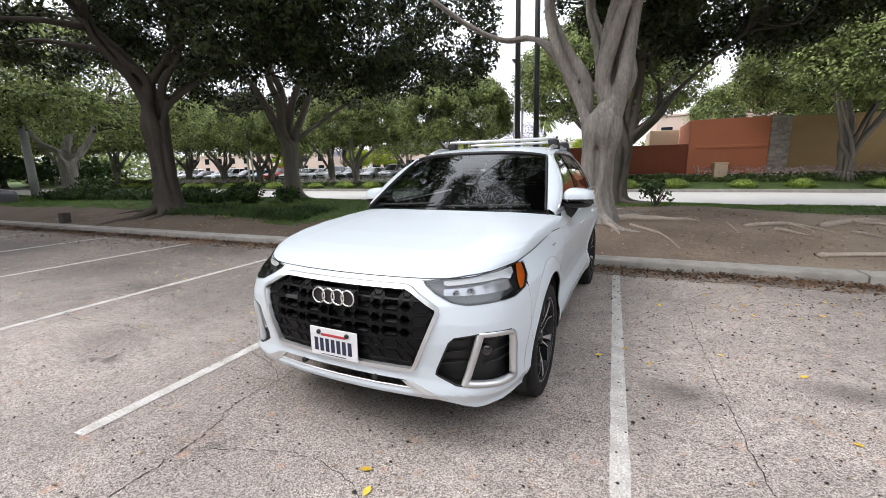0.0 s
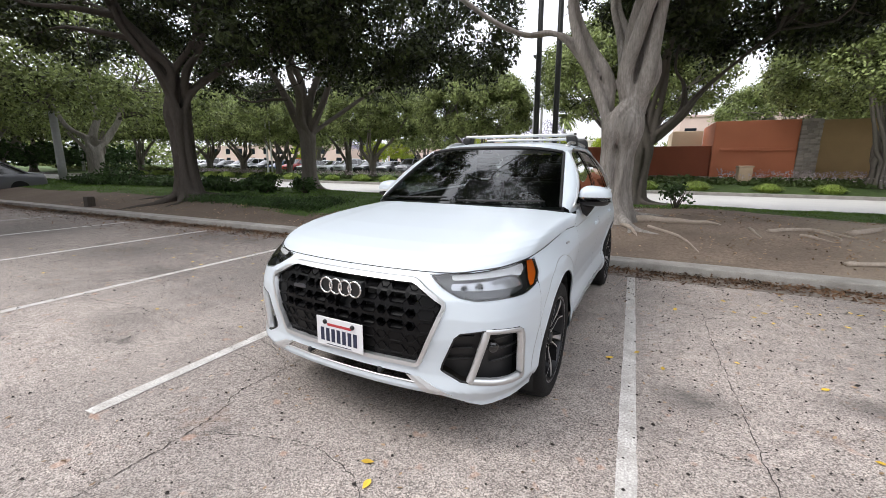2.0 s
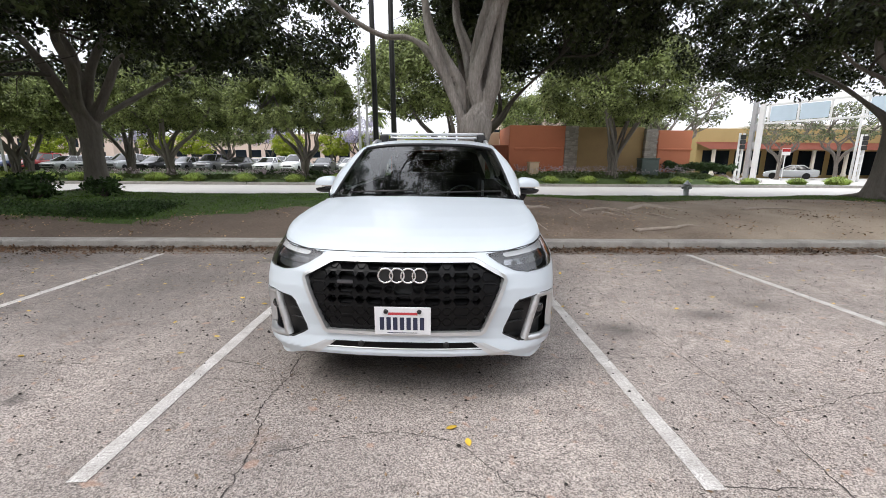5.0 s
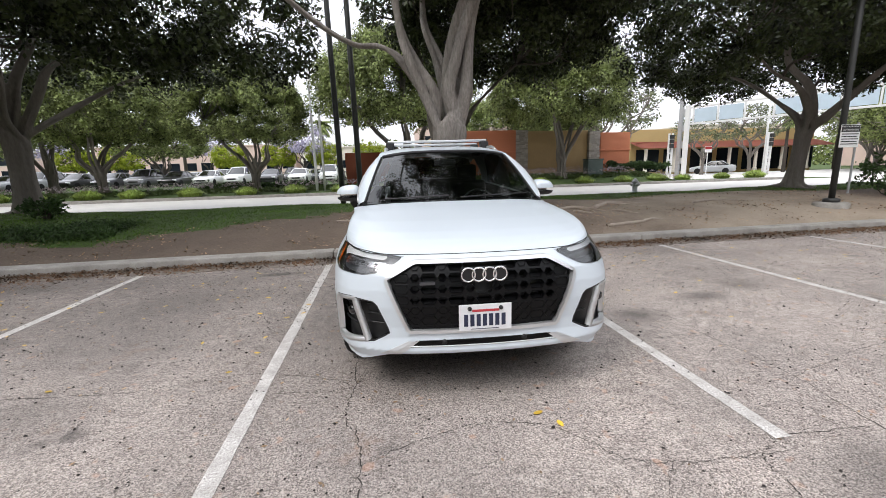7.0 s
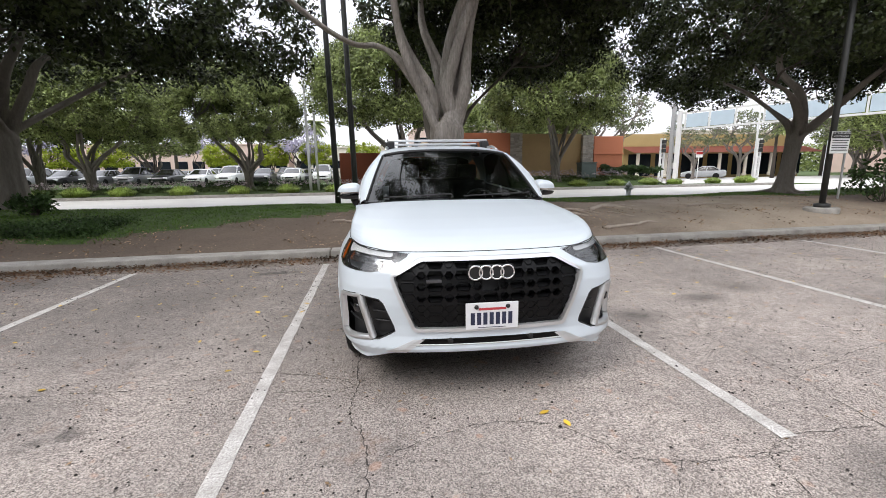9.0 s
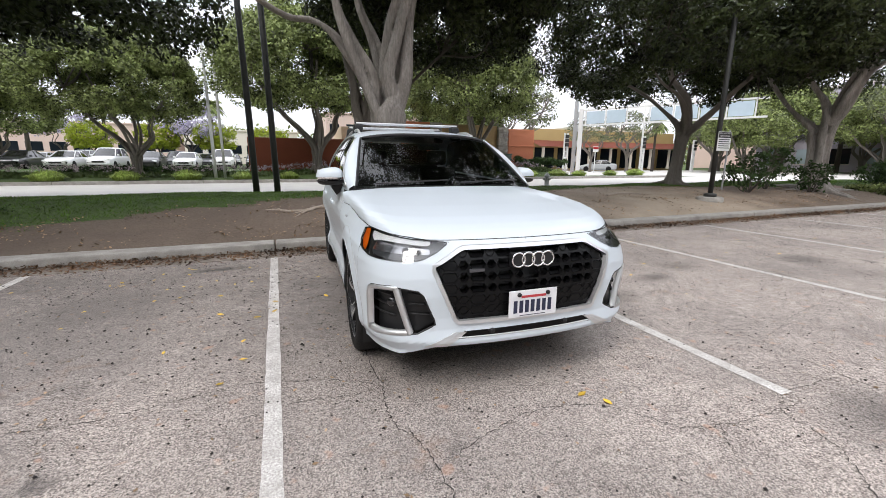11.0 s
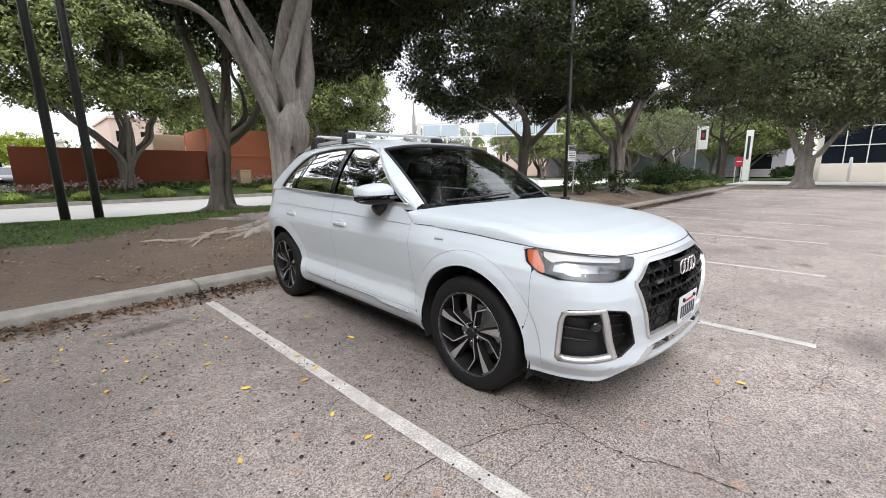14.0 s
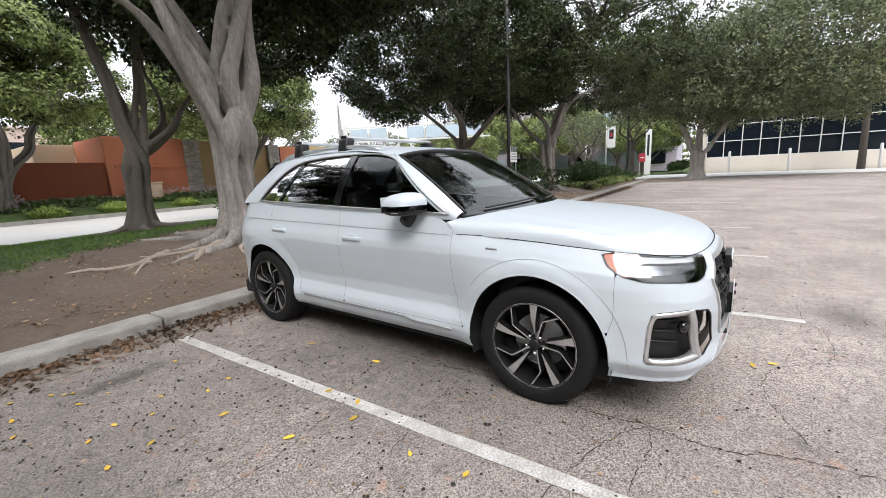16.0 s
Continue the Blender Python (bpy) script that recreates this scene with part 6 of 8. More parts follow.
# ---- mirrors, handles, trim on both sides ----
for k in (1, -1):
    # k = 1: the car's right side, x negative
    mirror = thing("door_mirror", Matrix.Translation((-0.968 * k, 1.885, 1.205)), "", "")
    for key in list(mirror.keys()):
        del mirror[key]
    mirror.parent = CAR
    mirror["label"] = "white door mirror on a black foot"
    bm = bmesh.new()
    bmesh.ops.create_uvsphere(bm, u_segments=28, v_segments=18, radius=1)
    for v in bm.verts:
        x_, y_, z_ = v.co
        e = 0.68
        f = lambda t: math.copysign(abs(t) ** e, t)
        x2, y2, z2 = f(x_), f(y_), f(z_)
        v.co = (x2 * 0.118 * (1 - 0.10 * z2), (y2 * 0.5 - 0.1) * 0.25 + 0.035 * (-x2 * k), z2 * (0.082 + 0.012 * x2 * k))
    bmesh.ops.delete(bm, geom=[v for v in bm.verts if v.co.z < -0.018], context="VERTS")
    part("cap", bm, PAINT, mirror, "white mirror cap", True)
    bm = bmesh.new()
    bmesh.ops.create_uvsphere(bm, u_segments=24, v_segments=14, radius=1)
    for v in bm.verts:
        x_, y_, z_ = v.co
        f = lambda t: math.copysign(abs(t) ** 0.6, t)
        x2, y2, z2 = f(x_), f(y_), f(z_)
        v.co = (x2 * 0.115, (y2 * 0.5 - 0.1) * 0.244 - 0.034 * x2 * k, z2 * 0.066 - 0.006)
    bmesh.ops.delete(bm, geom=[v for v in bm.verts if v.co.z > -0.01], context="VERTS")
    part("lower_shell", bm, BLACKPLASTIC, mirror, "black lower mirror shell", True)
    part("mirror_glass", boxed((-0.10, 0.098, -0.05), (0.10, 0.106, 0.06), 0.003), BRIGHT, mirror, "mirror glass")
    bm = bmesh.new()
    bmesh.ops.create_cone(bm, cap_ends=True, segments=14, radius1=0.05, radius2=0.038, depth=0.17)
    bmesh.ops.transform(bm, matrix=Matrix.Translation((0.10 * k, 0.0, -0.075)) @ Matrix.Rotation(radians(58 * k), 4, "Y"), verts=bm.verts)
    part("foot", bm, BLACKPLASTIC, mirror, "black mirror foot", True)
    strip = [(-0.118 * k * math.cos(t) * 1.02, -0.10 * math.sin(t), -0.045) for t in np.linspace(0.1, math.pi - 0.5, 12)]
    from_arrays("indicator", *tube(strip, 0.0028, 6), CHROME, mirror, "slim clear indicator", True)
    for s, z in ((2.49, 0.93), (3.50, 0.957)):
        p = tub(u_of_s(np.array(s)), np.array(z), 0.0)
        bm = bmesh.new()
        box(bm, (-0.012, -0.105, -0.017), (0.022, 0.105, 0.017), 0.011)
        for v in bm.verts:
            v.co.x -= 0.02 * (1 - (v.co.y / 0.105) ** 2)
            v.co.x *= k
        h = part("door_handle", bm, PAINT, CAR, "white door handle", True)
        h.location = (p[0] * k, s, z)
        cup = bmesh.new()
        bmesh.ops.create_uvsphere(cup, u_segments=16, v_segments=8, radius=1)
        for v in cup.verts:
            v.co = (v.co.x * 0.006, v.co.y * 0.055, v.co.z * 0.032)
        c = part("handle_recess", cup, PAINT, CAR, smooth=True)
        c.location = (p[0] * k, s + 0.0, z + 0.012)
    # window sill trim, belt crease and small badge
    for name, s0, s1, z0, z1, r, m in (("badge_strip", 1.19, 1.27, 0.935, 0.937, 0.007, GALV),):
        pts = [tub(u_of_s(np.array(t)), np.array(z0), -0.001) for t in np.linspace(s0, s1, 5)]
        pts = np.array(pts)
        pts[:, 0] *= k
        from_arrays(name, *tube(pts, r, 6), m, CAR, "tiny grey fender badge", True)
    pts = np.array([tub(u_of_s(np.array(t)), np.array(1.004 + 0.02 * (t - 1.53)), -0.0005) for t in np.linspace(1.53, 4.1, 40)])
    pts[:, 0] *= k
    from_arrays("shoulder_line", *tube(pts, 0.0024, 5), GALV, CAR, smooth=True)
    pts = np.array([tub(u_of_s(np.array(t)), np.array(0.355 + 0.02 * (t > 1.9)), -0.004) for t in np.linspace(1.55, 3.2, 20)])
    pts[:, 0] *= k
    from_arrays("sill_strip", *tube(pts, 0.008, 6), GALV, CAR, "thin silver strip along the sill", True)

# ---- cabin inside ----
part("dashboard", boxed((-0.70, 1.50, 0.85), (0.70, 1.95, 1.08), 0.06), INTERIOR, CAR, "dark dashboard", True)
for x_ in (-0.36, 0.36):
    seat = part("seat", boxed((x_ - 0.24, 2.35, 0.55), (x_ + 0.24, 2.9, 0.75), 0.06), INTERIOR, CAR, "dark front seat", True)
    bm = bmesh.new()
    box(bm, (x_ - 0.23, 2.78, 0.7), (x_ + 0.23, 2.92, 1.28), 0.06)
    part("backrest", bm, INTERIOR, seat, smooth=True)
    part("headrest", boxed((x_ - 0.12, 2.84, 1.30), (x_ + 0.12, 2.94, 1.47), 0.04), INTERIOR, seat, smooth=True)
part("rear_bench", boxed((-0.62, 3.55, 0.6), (0.62, 3.75, 1.3), 0.06), INTERIOR, CAR, "dark rear bench", True)
wheel_pts = [(0.36 + 0.18 * math.cos(a), 2.06 + 0.05 * math.sin(a), 1.02 + 0.17 * math.sin(a)) for a in np.linspace(0, 2 * math.pi, 33)[:-1]]
from_arrays("steering_wheel", *tube(wheel_pts, 0.014, 8, closed=True), GLOSSBLACK, CAR, "black steering wheel", True)
part("rear_mirror", boxed((-0.11, 2.02, 1.45), (0.11, 2.05, 1.51), 0.012), BLACKPLASTIC, CAR, "inside mirror")
for x0, x1 in ((-0.62, -0.05), (0.05, 0.66)):
    pts = [screen_pos(np.array(a / 0.8), np.array(0.02 + 0.005 * i)) + np.array([0, -0.012, 0.012]) for i, a in enumerate(np.linspace(x0, x1, 8))]
    from_arrays("wiper", *tube(pts, 0.007, 6), BLACKPLASTIC, CAR, "black wiper", True)


# ---- poles, signs and street furniture ----
def tapered_pole(name, x, y, z, h, r0, r1, material, label, lean=(0, 0), base=0.0):
    ob = thing(name, Matrix.Translation((x, y, z)), label, "pole")
    pts = [(lean[0] * t, lean[1] * t, -0.2 + (h + 0.2) * t) for t in np.linspace(0, 1, 6)]
    from_arrays("shaft", *tube(pts, np.linspace(r0, r1, 6), 12), material, ob, smooth=True)
    if base:
        part("base_plate", boxed((-base, -base, -0.02), (base, base, 0.05), 0.01), material, ob)
    return ob


tapered_pole("dark_pole", -3.22, 15.3, gz(-3.22, 15.3), 9.5, 0.105, 0.085, DARKPOLE, "tall dark painted steel pole on the lawn", (-0.12, 0))
tapered_pole("dark_pole", -2.55, 15.3, gz(-2.55, 15.3), 9.5, 0.105, 0.085, DARKPOLE, "tall dark painted steel pole on the lawn", (-0.12, 0))


def white_mast(x, y, h):
    ob = tapered_pole("white_mast", x, y, gz(x, y), h, 0.09, 0.06, WHITEPOLE, "slim white twin street mast")
    from_arrays("second_shaft", *tube([(0.45, 0, -0.2), (0.45, 0, h * 0.5), (0.45, 0, h - 0.1)], 0.07, 10), WHITEPOLE, ob, smooth=True)
    part("lamp_head", boxed((-0.1, -0.5, h - 0.05), (0.14, 0.14, h + 0.07), 0.03), DARKPOLE, ob)
    return ob


white_mast(-5.6, 25.2, 7.2)
white_mast(-27.5, 25.2, 7.2)
white_mast(-60, 27, 7.2)
tapered_pole("grey_pole", -29.0, 12.2, gz(-29, 12.2), 5.6, 0.2, 0.16, GALV, "thick grey steel pole", base=0.3)

SIGNWHITE = mat("sign_white", (0.75, 0.76, 0.75), 0.5, vary=0.1, scale=8)
SIGNBLACK = mat("sign_black", (0.02, 0.02, 0.02), 0.5)
post = thing("sign_post", Matrix.Translation((8.75, 7.75, gz(8.75, 7.75))), "dark lamp post on a round concrete footing", "lamp post")
part("footing", lathe(bmesh.new(), [(0.34, -0.3), (0.34, 0.06), (0.31, 0.09), (0.05, 0.095)], 28), CONCRETE, post, "round concrete footing", True)
part("collar", lathe(bmesh.new(), [(0.16, 0.09), (0.16, 0.17), (0.09, 0.19)], 20), DARKPOLE, post, smooth=True)
from_arrays("shaft", *tube([(0, 0, 0.05), (0.0, 0, 3), (-0.02, 0, 9)], 0.064, 14), DARKPOLE, post, smooth=True)
notice = thing("parking_notice", Matrix.Translation((8.78, 7.6, 1.92)), "small white parking notice on the dark post", "sign")
part("board", boxed((-0.26, -0.012, -0.25), (0.26, 0.0, 0.25), 0.004), SIGNWHITE, notice)
part("rod", boxed((0.2, 0.005, -1.3), (0.24, 0.03, 0.3)), GALV, notice)
part("heading", boxed((-0.25, -0.016, 0.09), (0.25, -0.0125, 0.24)), SIGNBLACK, notice, "black heading panel")


def lettering(text, size, loc, material, parent):
    """Flat letters standing on a board that faces the car park."""
    cu = bpy.data.curves.new("lettering", "FONT")
    cu.body, cu.size, cu.align_x, cu.align_y = text, size, "CENTER", "CENTER"
    tmp = new("lettering_curve", cu)
    bpy.context.view_layer.update()
    me = bpy.data.meshes.new_from_object(tmp.evaluated_get(bpy.context.evaluated_depsgraph_get()))
    bpy.data.objects.remove(tmp)
    ob = finish("lettering", me, material, parent, "white lettering", False)
    ob.matrix_local = pose(*loc, 90)
    return ob


lettering("PARK AT YOUR OWN RISK", 0.041, (0, -0.0185, 0.205), SIGNWHITE, notice)
lettering("NOT RESPONSIBLE", 0.05, (0, -0.0185, 0.135), SIGNWHITE, notice)
for i in range(5):
    part("text_bar", boxed((-0.225, -0.016, 0.035 - i * 0.055), (0.225 - 0.03 * (i % 2), -0.0125, 0.055 - i * 0.055)), SIGNBLACK, notice)

hyd = thing("fire_hydrant", Matrix.Translation((8.5, 15.0, gz(8.5, 15.0))), "weathered grey fire hydrant on the lawn", "hydrant")
part("barrel", lathe(bmesh.new(), [(0.15, -0.05), (0.15, 0.03), (0.1, 0.05), (0.095, 0.4), (0.13, 0.42), (0.13, 0.46), (0.1, 0.5), (0.05, 0.56), (0.02, 0.6)], 20), GALV, hyd, smooth=True)
for a in (0, 180, 270):
    part("outlet", lathe(bmesh.new(), [(0.05, 0.05), (0.05, 0.15), (0.06, 0.15), (0.06, 0.18), (0.02, 0.19)], 14, pose(0, 0, 0.33, 0, 0, a) @ Matrix.Rotation(radians(90), 4, "Y")), GALV, hyd, smooth=True)

stub = thing("stub_post", Matrix.Translation((-14.9, 6.9, 0.13)), "short dark wooden stub post at the kerb", "post")
part("post", boxed((-0.12, -0.1, -0.15), (0.12, 0.1, 0.3), 0.02), BARKDARK, stub)

cab_m = mat("dull_green_metal", (0.10, 0.13, 0.12), 0.6, vary=0.3, scale=3)
for x, y, w, h, m, lab in ((12.75, 26.2, 0.55, 1.05, cab_m, "dull green utility cabinet in the planting"), (5.3, 26.3, 0.3, 0.75, BEIGE, "small beige utility pedestal in the planting")):
    ob = thing("utility_cabinet", Matrix.Translation((x, y, gz(x, y))), lab, "cabinet")
    part("housing", boxed((-w, -0.35, -0.1), (w, 0.35, h), 0.03), m, ob)
    part("lid", boxed((-w - 0.04, -0.39, h + 0.003), (w + 0.04, 0.39, h + 0.09), 0.03), m, ob)
    part("door", boxed((-w * 0.8, -0.37, 0.08), (w * 0.8, -0.353, h - 0.1), 0.006), m, ob)


# ---- planting ----
def blade_tuft(rng, c, r, h, n, w):
    """Arching strap leaves that spread from a centre: two quads a leaf."""
    a = rng.uniform(0, 6.283, n)
    rb = 0.8 * r * np.sqrt(rng.uniform(0, 1, n))
    b_ = a + rng.normal(0, 0.7, n)
    dome = 1 - 0.55 * (rb / (0.8 * r)) ** 2
    hh = h * dome * rng.uniform(0.7, 1.1, n)
    d = np.stack([np.cos(b_), np.sin(b_), np.zeros(n)], 1)
    s = np.stack([-np.sin(b_), np.cos(b_), np.zeros(n)], 1) * w
    base = np.array(c) + np.stack([np.cos(a) * rb, np.sin(a) * rb, np.zeros(n)], 1)
    mid = base + d * 0.1 * rng.uniform(0.5, 1.4, (n, 1)) + np.array([0, 0, 1]) * hh[:, None]
    tip = mid + d * 0.17 * rng.uniform(0.6, 1.4, (n, 1)) - np.array([0, 0, 1]) * (hh * 0.25)[:, None]
    q = np.empty((n * 2, 4, 3))
    q[0::2, 0], q[0::2, 1], q[0::2, 2], q[0::2, 3] = base - s, base + s, mid + s, mid - s
    q[1::2, 0], q[1::2, 1], q[1::2, 2], q[1::2, 3] = mid - s, mid + s, tip + s * 0.2, tip - s * 0.2
    return q.reshape(-1, 3), n * 2


rng = np.random.default_rng(5)
tufts = []
for k in range(3):
    me_v, n = blade_tuft(rng, (0, 0, 0), 0.6, 0.42, 520, 0.013)
    ob = quads("leaf_mound", me_v, n, CLUMP)
    tufts.append(ob.data)
    bpy.data.objects.remove(ob)
x = -44.0
i = 0
while x < 24.2:
    t = thing("strap_leaf_clump", Matrix.Translation((x, 24.5 + random.uniform(-0.15, 0.2), 0.38)) @ Matrix.Rotation(random.uniform(0, 6), 4, "Z") @ Matrix.Scale(random.uniform(0.85, 1.2), 4),
              "bright green mound of strap leaves along the kerb", "plant", "strap leaf clumps")
    ob = new("leaf_mound", tufts[i % 3])
    ob.parent = t
    x += random.choice((1.9, 2.3, 2.6, 3.0))
    i += 1

# flowering strip behind the clumps: thin stems with pale heads, and low green leaves
pts = np.stack([rng.uniform(-42, 20, 3000), rng.uniform(25.5, 26.9, 3000)], 1)
zs = np.array([gz(a, b) for a, b in pts])
STEM = leaf_mat("flower_stems", (0.10, 0.14, 0.05), 0.4)
HEADS = leaf_mat("pale_flower_heads", (0.5, 0.42, 0.45), 0.35)
c = np.column_stack([pts, zs + 0.06])
v, n = leaves(rng, c, (0.12, 0.12, 0.05), 5, 0.26)
tagged(quads("strip_foliage", v, n, STEM), "low dark green leaves of a planted strip", "plants", kind="stuff")
sel = np.array([noise.noise((a * 0.2, 0, 7)) > -0.12 for a in pts[:, 0]])
c2 = np.column_stack([pts[sel], zs[sel] + rng.uniform(0.3, 0.55, sel.sum())])
v, n = leaves(rng, c2, (0.035, 0.035, 0.03), 4, 0.085)
tagged(quads("flower_heads", v, n, HEADS), "pale pinkish flower heads on thin stems", "flowers", kind="stuff")


def hedge(name, x0, x1, y0, y1, z, h, n, material, label, size=0.09, category="hedge"):
    r = np.random.default_rng(int(abs(x0 * 13) + y0))
    c = np.stack([r.uniform(x0, x1, n), r.uniform(y0, y1, n), np.zeros(n)], 1)
    top = np.array([0.75 + 0.5 * noise.noise((a * 0.9, b * 0.9, 2)) for a, b in c[:, :2]])
    c[:, 2] = z + h * top * r.uniform(0.15, 1, n) ** 0.5
    v, m = leaves(r, c, (0.1, 0.1, 0.06), 12, size)
    return tagged(quads(name, v, m, material), label, category, kind="stuff")


hedge("low_hedge", -13, -5.5, 27.2, 28.2, 0.6, 0.34, 1500, HEDGE, "low clipped dark green hedge", 0.14)
hedge("low_hedge", 14.5, 19, 26.8, 27.6, 1.0, 0.7, 700, HEDGE, "dark hedge below the corner wall", 0.14)
hedge("low_hedge", -70, -30, 28, 29.5, 0.6, 0.5, 1500, LEAFFAR, "long green hedge behind the planted strip", 0.2)
hedge("ground_cover", -11.8, -7.0, 7.9, 9.5, 0.34, 0.12, 2300, HEDGE, "dark ivy-like ground cover on the bank", 0.052, "ground cover")
hedge("ground_cover", -24, -12.5, 10, 11.8, 0.45, 0.45, 1300, HEDGE, "dark low shrubs on the lawn", 0.12, "shrub")


def shrub(x, y, r, h, n, label, leaf=HEDGE, size=0.11, twigs=9):
    ob = thing("shrub", Matrix.Translation((x, y, gz(x, y))), label, "shrub")
    g = np.random.default_rng(int(abs(x * 17 + y * 5)))
    tw = [limb(g, (0, 0, -0.05), (r * math.cos(a) * g.uniform(0.4, 0.9), r * math.sin(a) * g.uniform(0.4, 0.9), h * g.uniform(0.5, 0.95)), 0.018, 0.005, 0, 5)[0] for a in np.linspace(0, 6, twigs)]
    from_arrays("twigs_and_stem", *merge(tw), BARKDARK, ob, smooth=True)
    d = g.normal(0, 1, (n, 3))
    d /= np.linalg.norm(d, axis=1)[:, None]
    c = d * np.array([r, r, h * 0.5]) * (g.uniform(0.2, 1, (n, 1)) ** 0.5) + np.array([0, 0, h * 0.58])
    v, m = leaves(g, c, (0.07, 0.07, 0.05), 14, size)
    quads("foliage", v, m, leaf, ob)
    return ob


for x, y, r, h, n in ((-11.2, 10.2, 0.55, 0.6, 80), (-9.6, 10.4, 0.4, 0.45, 45), (1.05, 11.4, 0.36, 0.6, 16), (11.8, 8.6, 0.9, 1.2, 60), (13.2, 8.9, 0.8, 1.4, 80),
                      (14.4, 8.2, 0.6, 1.0, 40), (20.5, 8.4, 1.2, 1.0, 240), (23.0, 8.8, 1.3, 1.25, 300), (26.5, 8.2, 1.0, 1.0, 150), (29.5, 7.8, 1.0, 0.8, 120), (-20, 10.5, 0.8, 1.0, 80)):
    shrub(x, y, r, h, n, "leafy dark shrub with bare lower twigs on the bank" if n < 200 else "dense dark green shrub by the kerb")
hedge("ground_cover", 17.5, 31, 7.1, 8.6, 0.22, 0.35, 1500, LEAFFAR, "green and straw-coloured ground cover along the kerb", 0.14, "ground cover")

# lawn blades
gn = 190000
gx = rng.uniform(-34, 30, gn)
gy = rng.uniform(7.4, 15.62, gn)
keep = np.array([b > grass_from(a) - 0.15 + 0.3 * noise.noise((a * 2, b * 2, 1)) for a, b in zip(gx, gy)])
gx, gy = gx[keep], gy[keep]
gzz = np.array([gz(a, b) for a, b in zip(gx, gy)])
m = len(gx)
ang = rng.uniform(0, 6.283, m)
hgt = rng.uniform(0.025, 0.055, m)
w = 0.009
q = np.empty((m, 4, 3))
b0 = np.column_stack([gx, gy, gzz - 0.01])
sd_ = np.column_stack([np.cos(ang) * w, np.sin(ang) * w, np.zeros(m)])
tp = b0 + np.column_stack([rng.normal(0, 0.04, m), rng.normal(0, 0.04, m), hgt])
q[:, 0], q[:, 1], q[:, 2], q[:, 3] = b0 - sd_, b0 + sd_, tp + sd_ * 0.15, tp - sd_ * 0.15
tagged(quads("lawn_grass", q.reshape(-1, 3), m, GRASS), "short green lawn grass beside the road", "grass", kind="stuff")


# ---- litter ----
def flat_leaves(name, c, size, material, label, category, tilt=0.35):
    n = len(c)
    d = np.column_stack([rng.normal(0, 1, (n, 2)), rng.normal(0, tilt, n)])
    d /= np.linalg.norm(d, axis=1)[:, None]
    up = np.column_stack([rng.normal(0, tilt, (n, 2)), np.ones(n)])
    s = np.cross(d, up)
    s /= np.linalg.norm(s, axis=1)[:, None]
    Lh = (size * rng.uniform(0.6, 1.3, n))[:, None]
    v = np.empty((n, 4, 3))
    v[:, 0], v[:, 2], v[:, 1], v[:, 3] = c - d * Lh / 2, c + d * Lh / 2, c + s * Lh * 0.24, c - s * Lh * 0.24
    return tagged(quads(name, v.reshape(-1, 3), n, material), label, category, kind="stuff")


n = 21000
gut = np.clip(np.abs(rng.normal(0, 0.2, n)), 0, 0.5)
c = np.column_stack([rng.uniform(-22, 24, n), 6.40 - gut, 0.012 + rng.uniform(0, 1, n) * np.clip(0.05 - 0.2 * gut, 0.01, 1)])
flat_leaves("gutter_leaves", c, 0.052, LITTER, "dry brown fallen leaves along the gutter", "fallen leaves", 0.35)
n = 2600
c = np.column_stack([rng.uniform(-18, -6.3, n), 6.35 - np.abs(rng.normal(0, 0.6, n)), rng.uniform(0.008, 0.02, n)])
flat_leaves("leaf_drift", c, 0.05, LITTER, "brown fallen leaves drifted over the stalls by the kerb", "fallen leaves", 0.3)
n = 17000
lx_, ly_ = rng.uniform(-16, 16, n), rng.uniform(6.8, 11.5, n)
keep = np.array([noise.noise((a * 0.9, b * 0.9, 4)) + rng.normal(0, 0.2) > 0.05 and b < grass_from(a) + 0.3 for a, b in zip(lx_, ly_)])
c = np.column_stack([lx_, ly_, np.array([gz(a, b) for a, b in zip(lx_, ly_)]) + 0.015])[keep]
flat_leaves("bank_leaves", c, 0.055, BANKLITTER, "dry leaves scattered over the bare bank", "fallen leaves")
# clods and small stones on the bank
n = 2200
cx_, cy_ = rng.uniform(-14, 16, n), rng.uniform(6.75, 11.3, n)
keep = np.array([b < grass_from(a) + 0.1 and noise.noise((a * 0.5, b * 0.9, 8)) > -0.2 for a, b in zip(cx_, cy_)])
cx_, cy_ = cx_[keep], cy_[keep]
cr_ = rng.uniform(0.008, 0.03, len(cx_)) * rng.uniform(0.5, 1.2, len(cx_))
hexa = np.array([(1, 0, 0), (-0.9, 0.2, 0), (0.1, 1, 0), (0, -1.1, 0), (0.2, 0.1, 0.7), (0, 0, -0.6)], float)
vv = (np.column_stack([cx_, cy_, np.array([gz(a, b) for a, b in zip(cx_, cy_)])])[:, None, :] + hexa[None] * cr_[:, None, None] * rng.uniform(0.6, 1.4, (len(cx_), 1, 3))).reshape(-1, 3)
ff = [tuple(6 * i + k for k in t) for i in range(len(cx_)) for t in ((0, 2, 4), (2, 1, 4), (1, 3, 4), (3, 0, 4))]
tagged(from_arrays("bank_clods", vv, ff, DIRT), "small clods of earth on the bare bank", "earth", kind="stuff")
n = 2600
c = np.column_stack([rng.uniform(-9, 9, n), 6.0 - np.abs(rng.normal(0, 2.8, n)), np.full(n, 0.008)])
flat_leaves("asphalt_litter", c, 0.03, BANKLITTER, "small dry leaf scraps on the asphalt", "fallen leaves", 0.1)

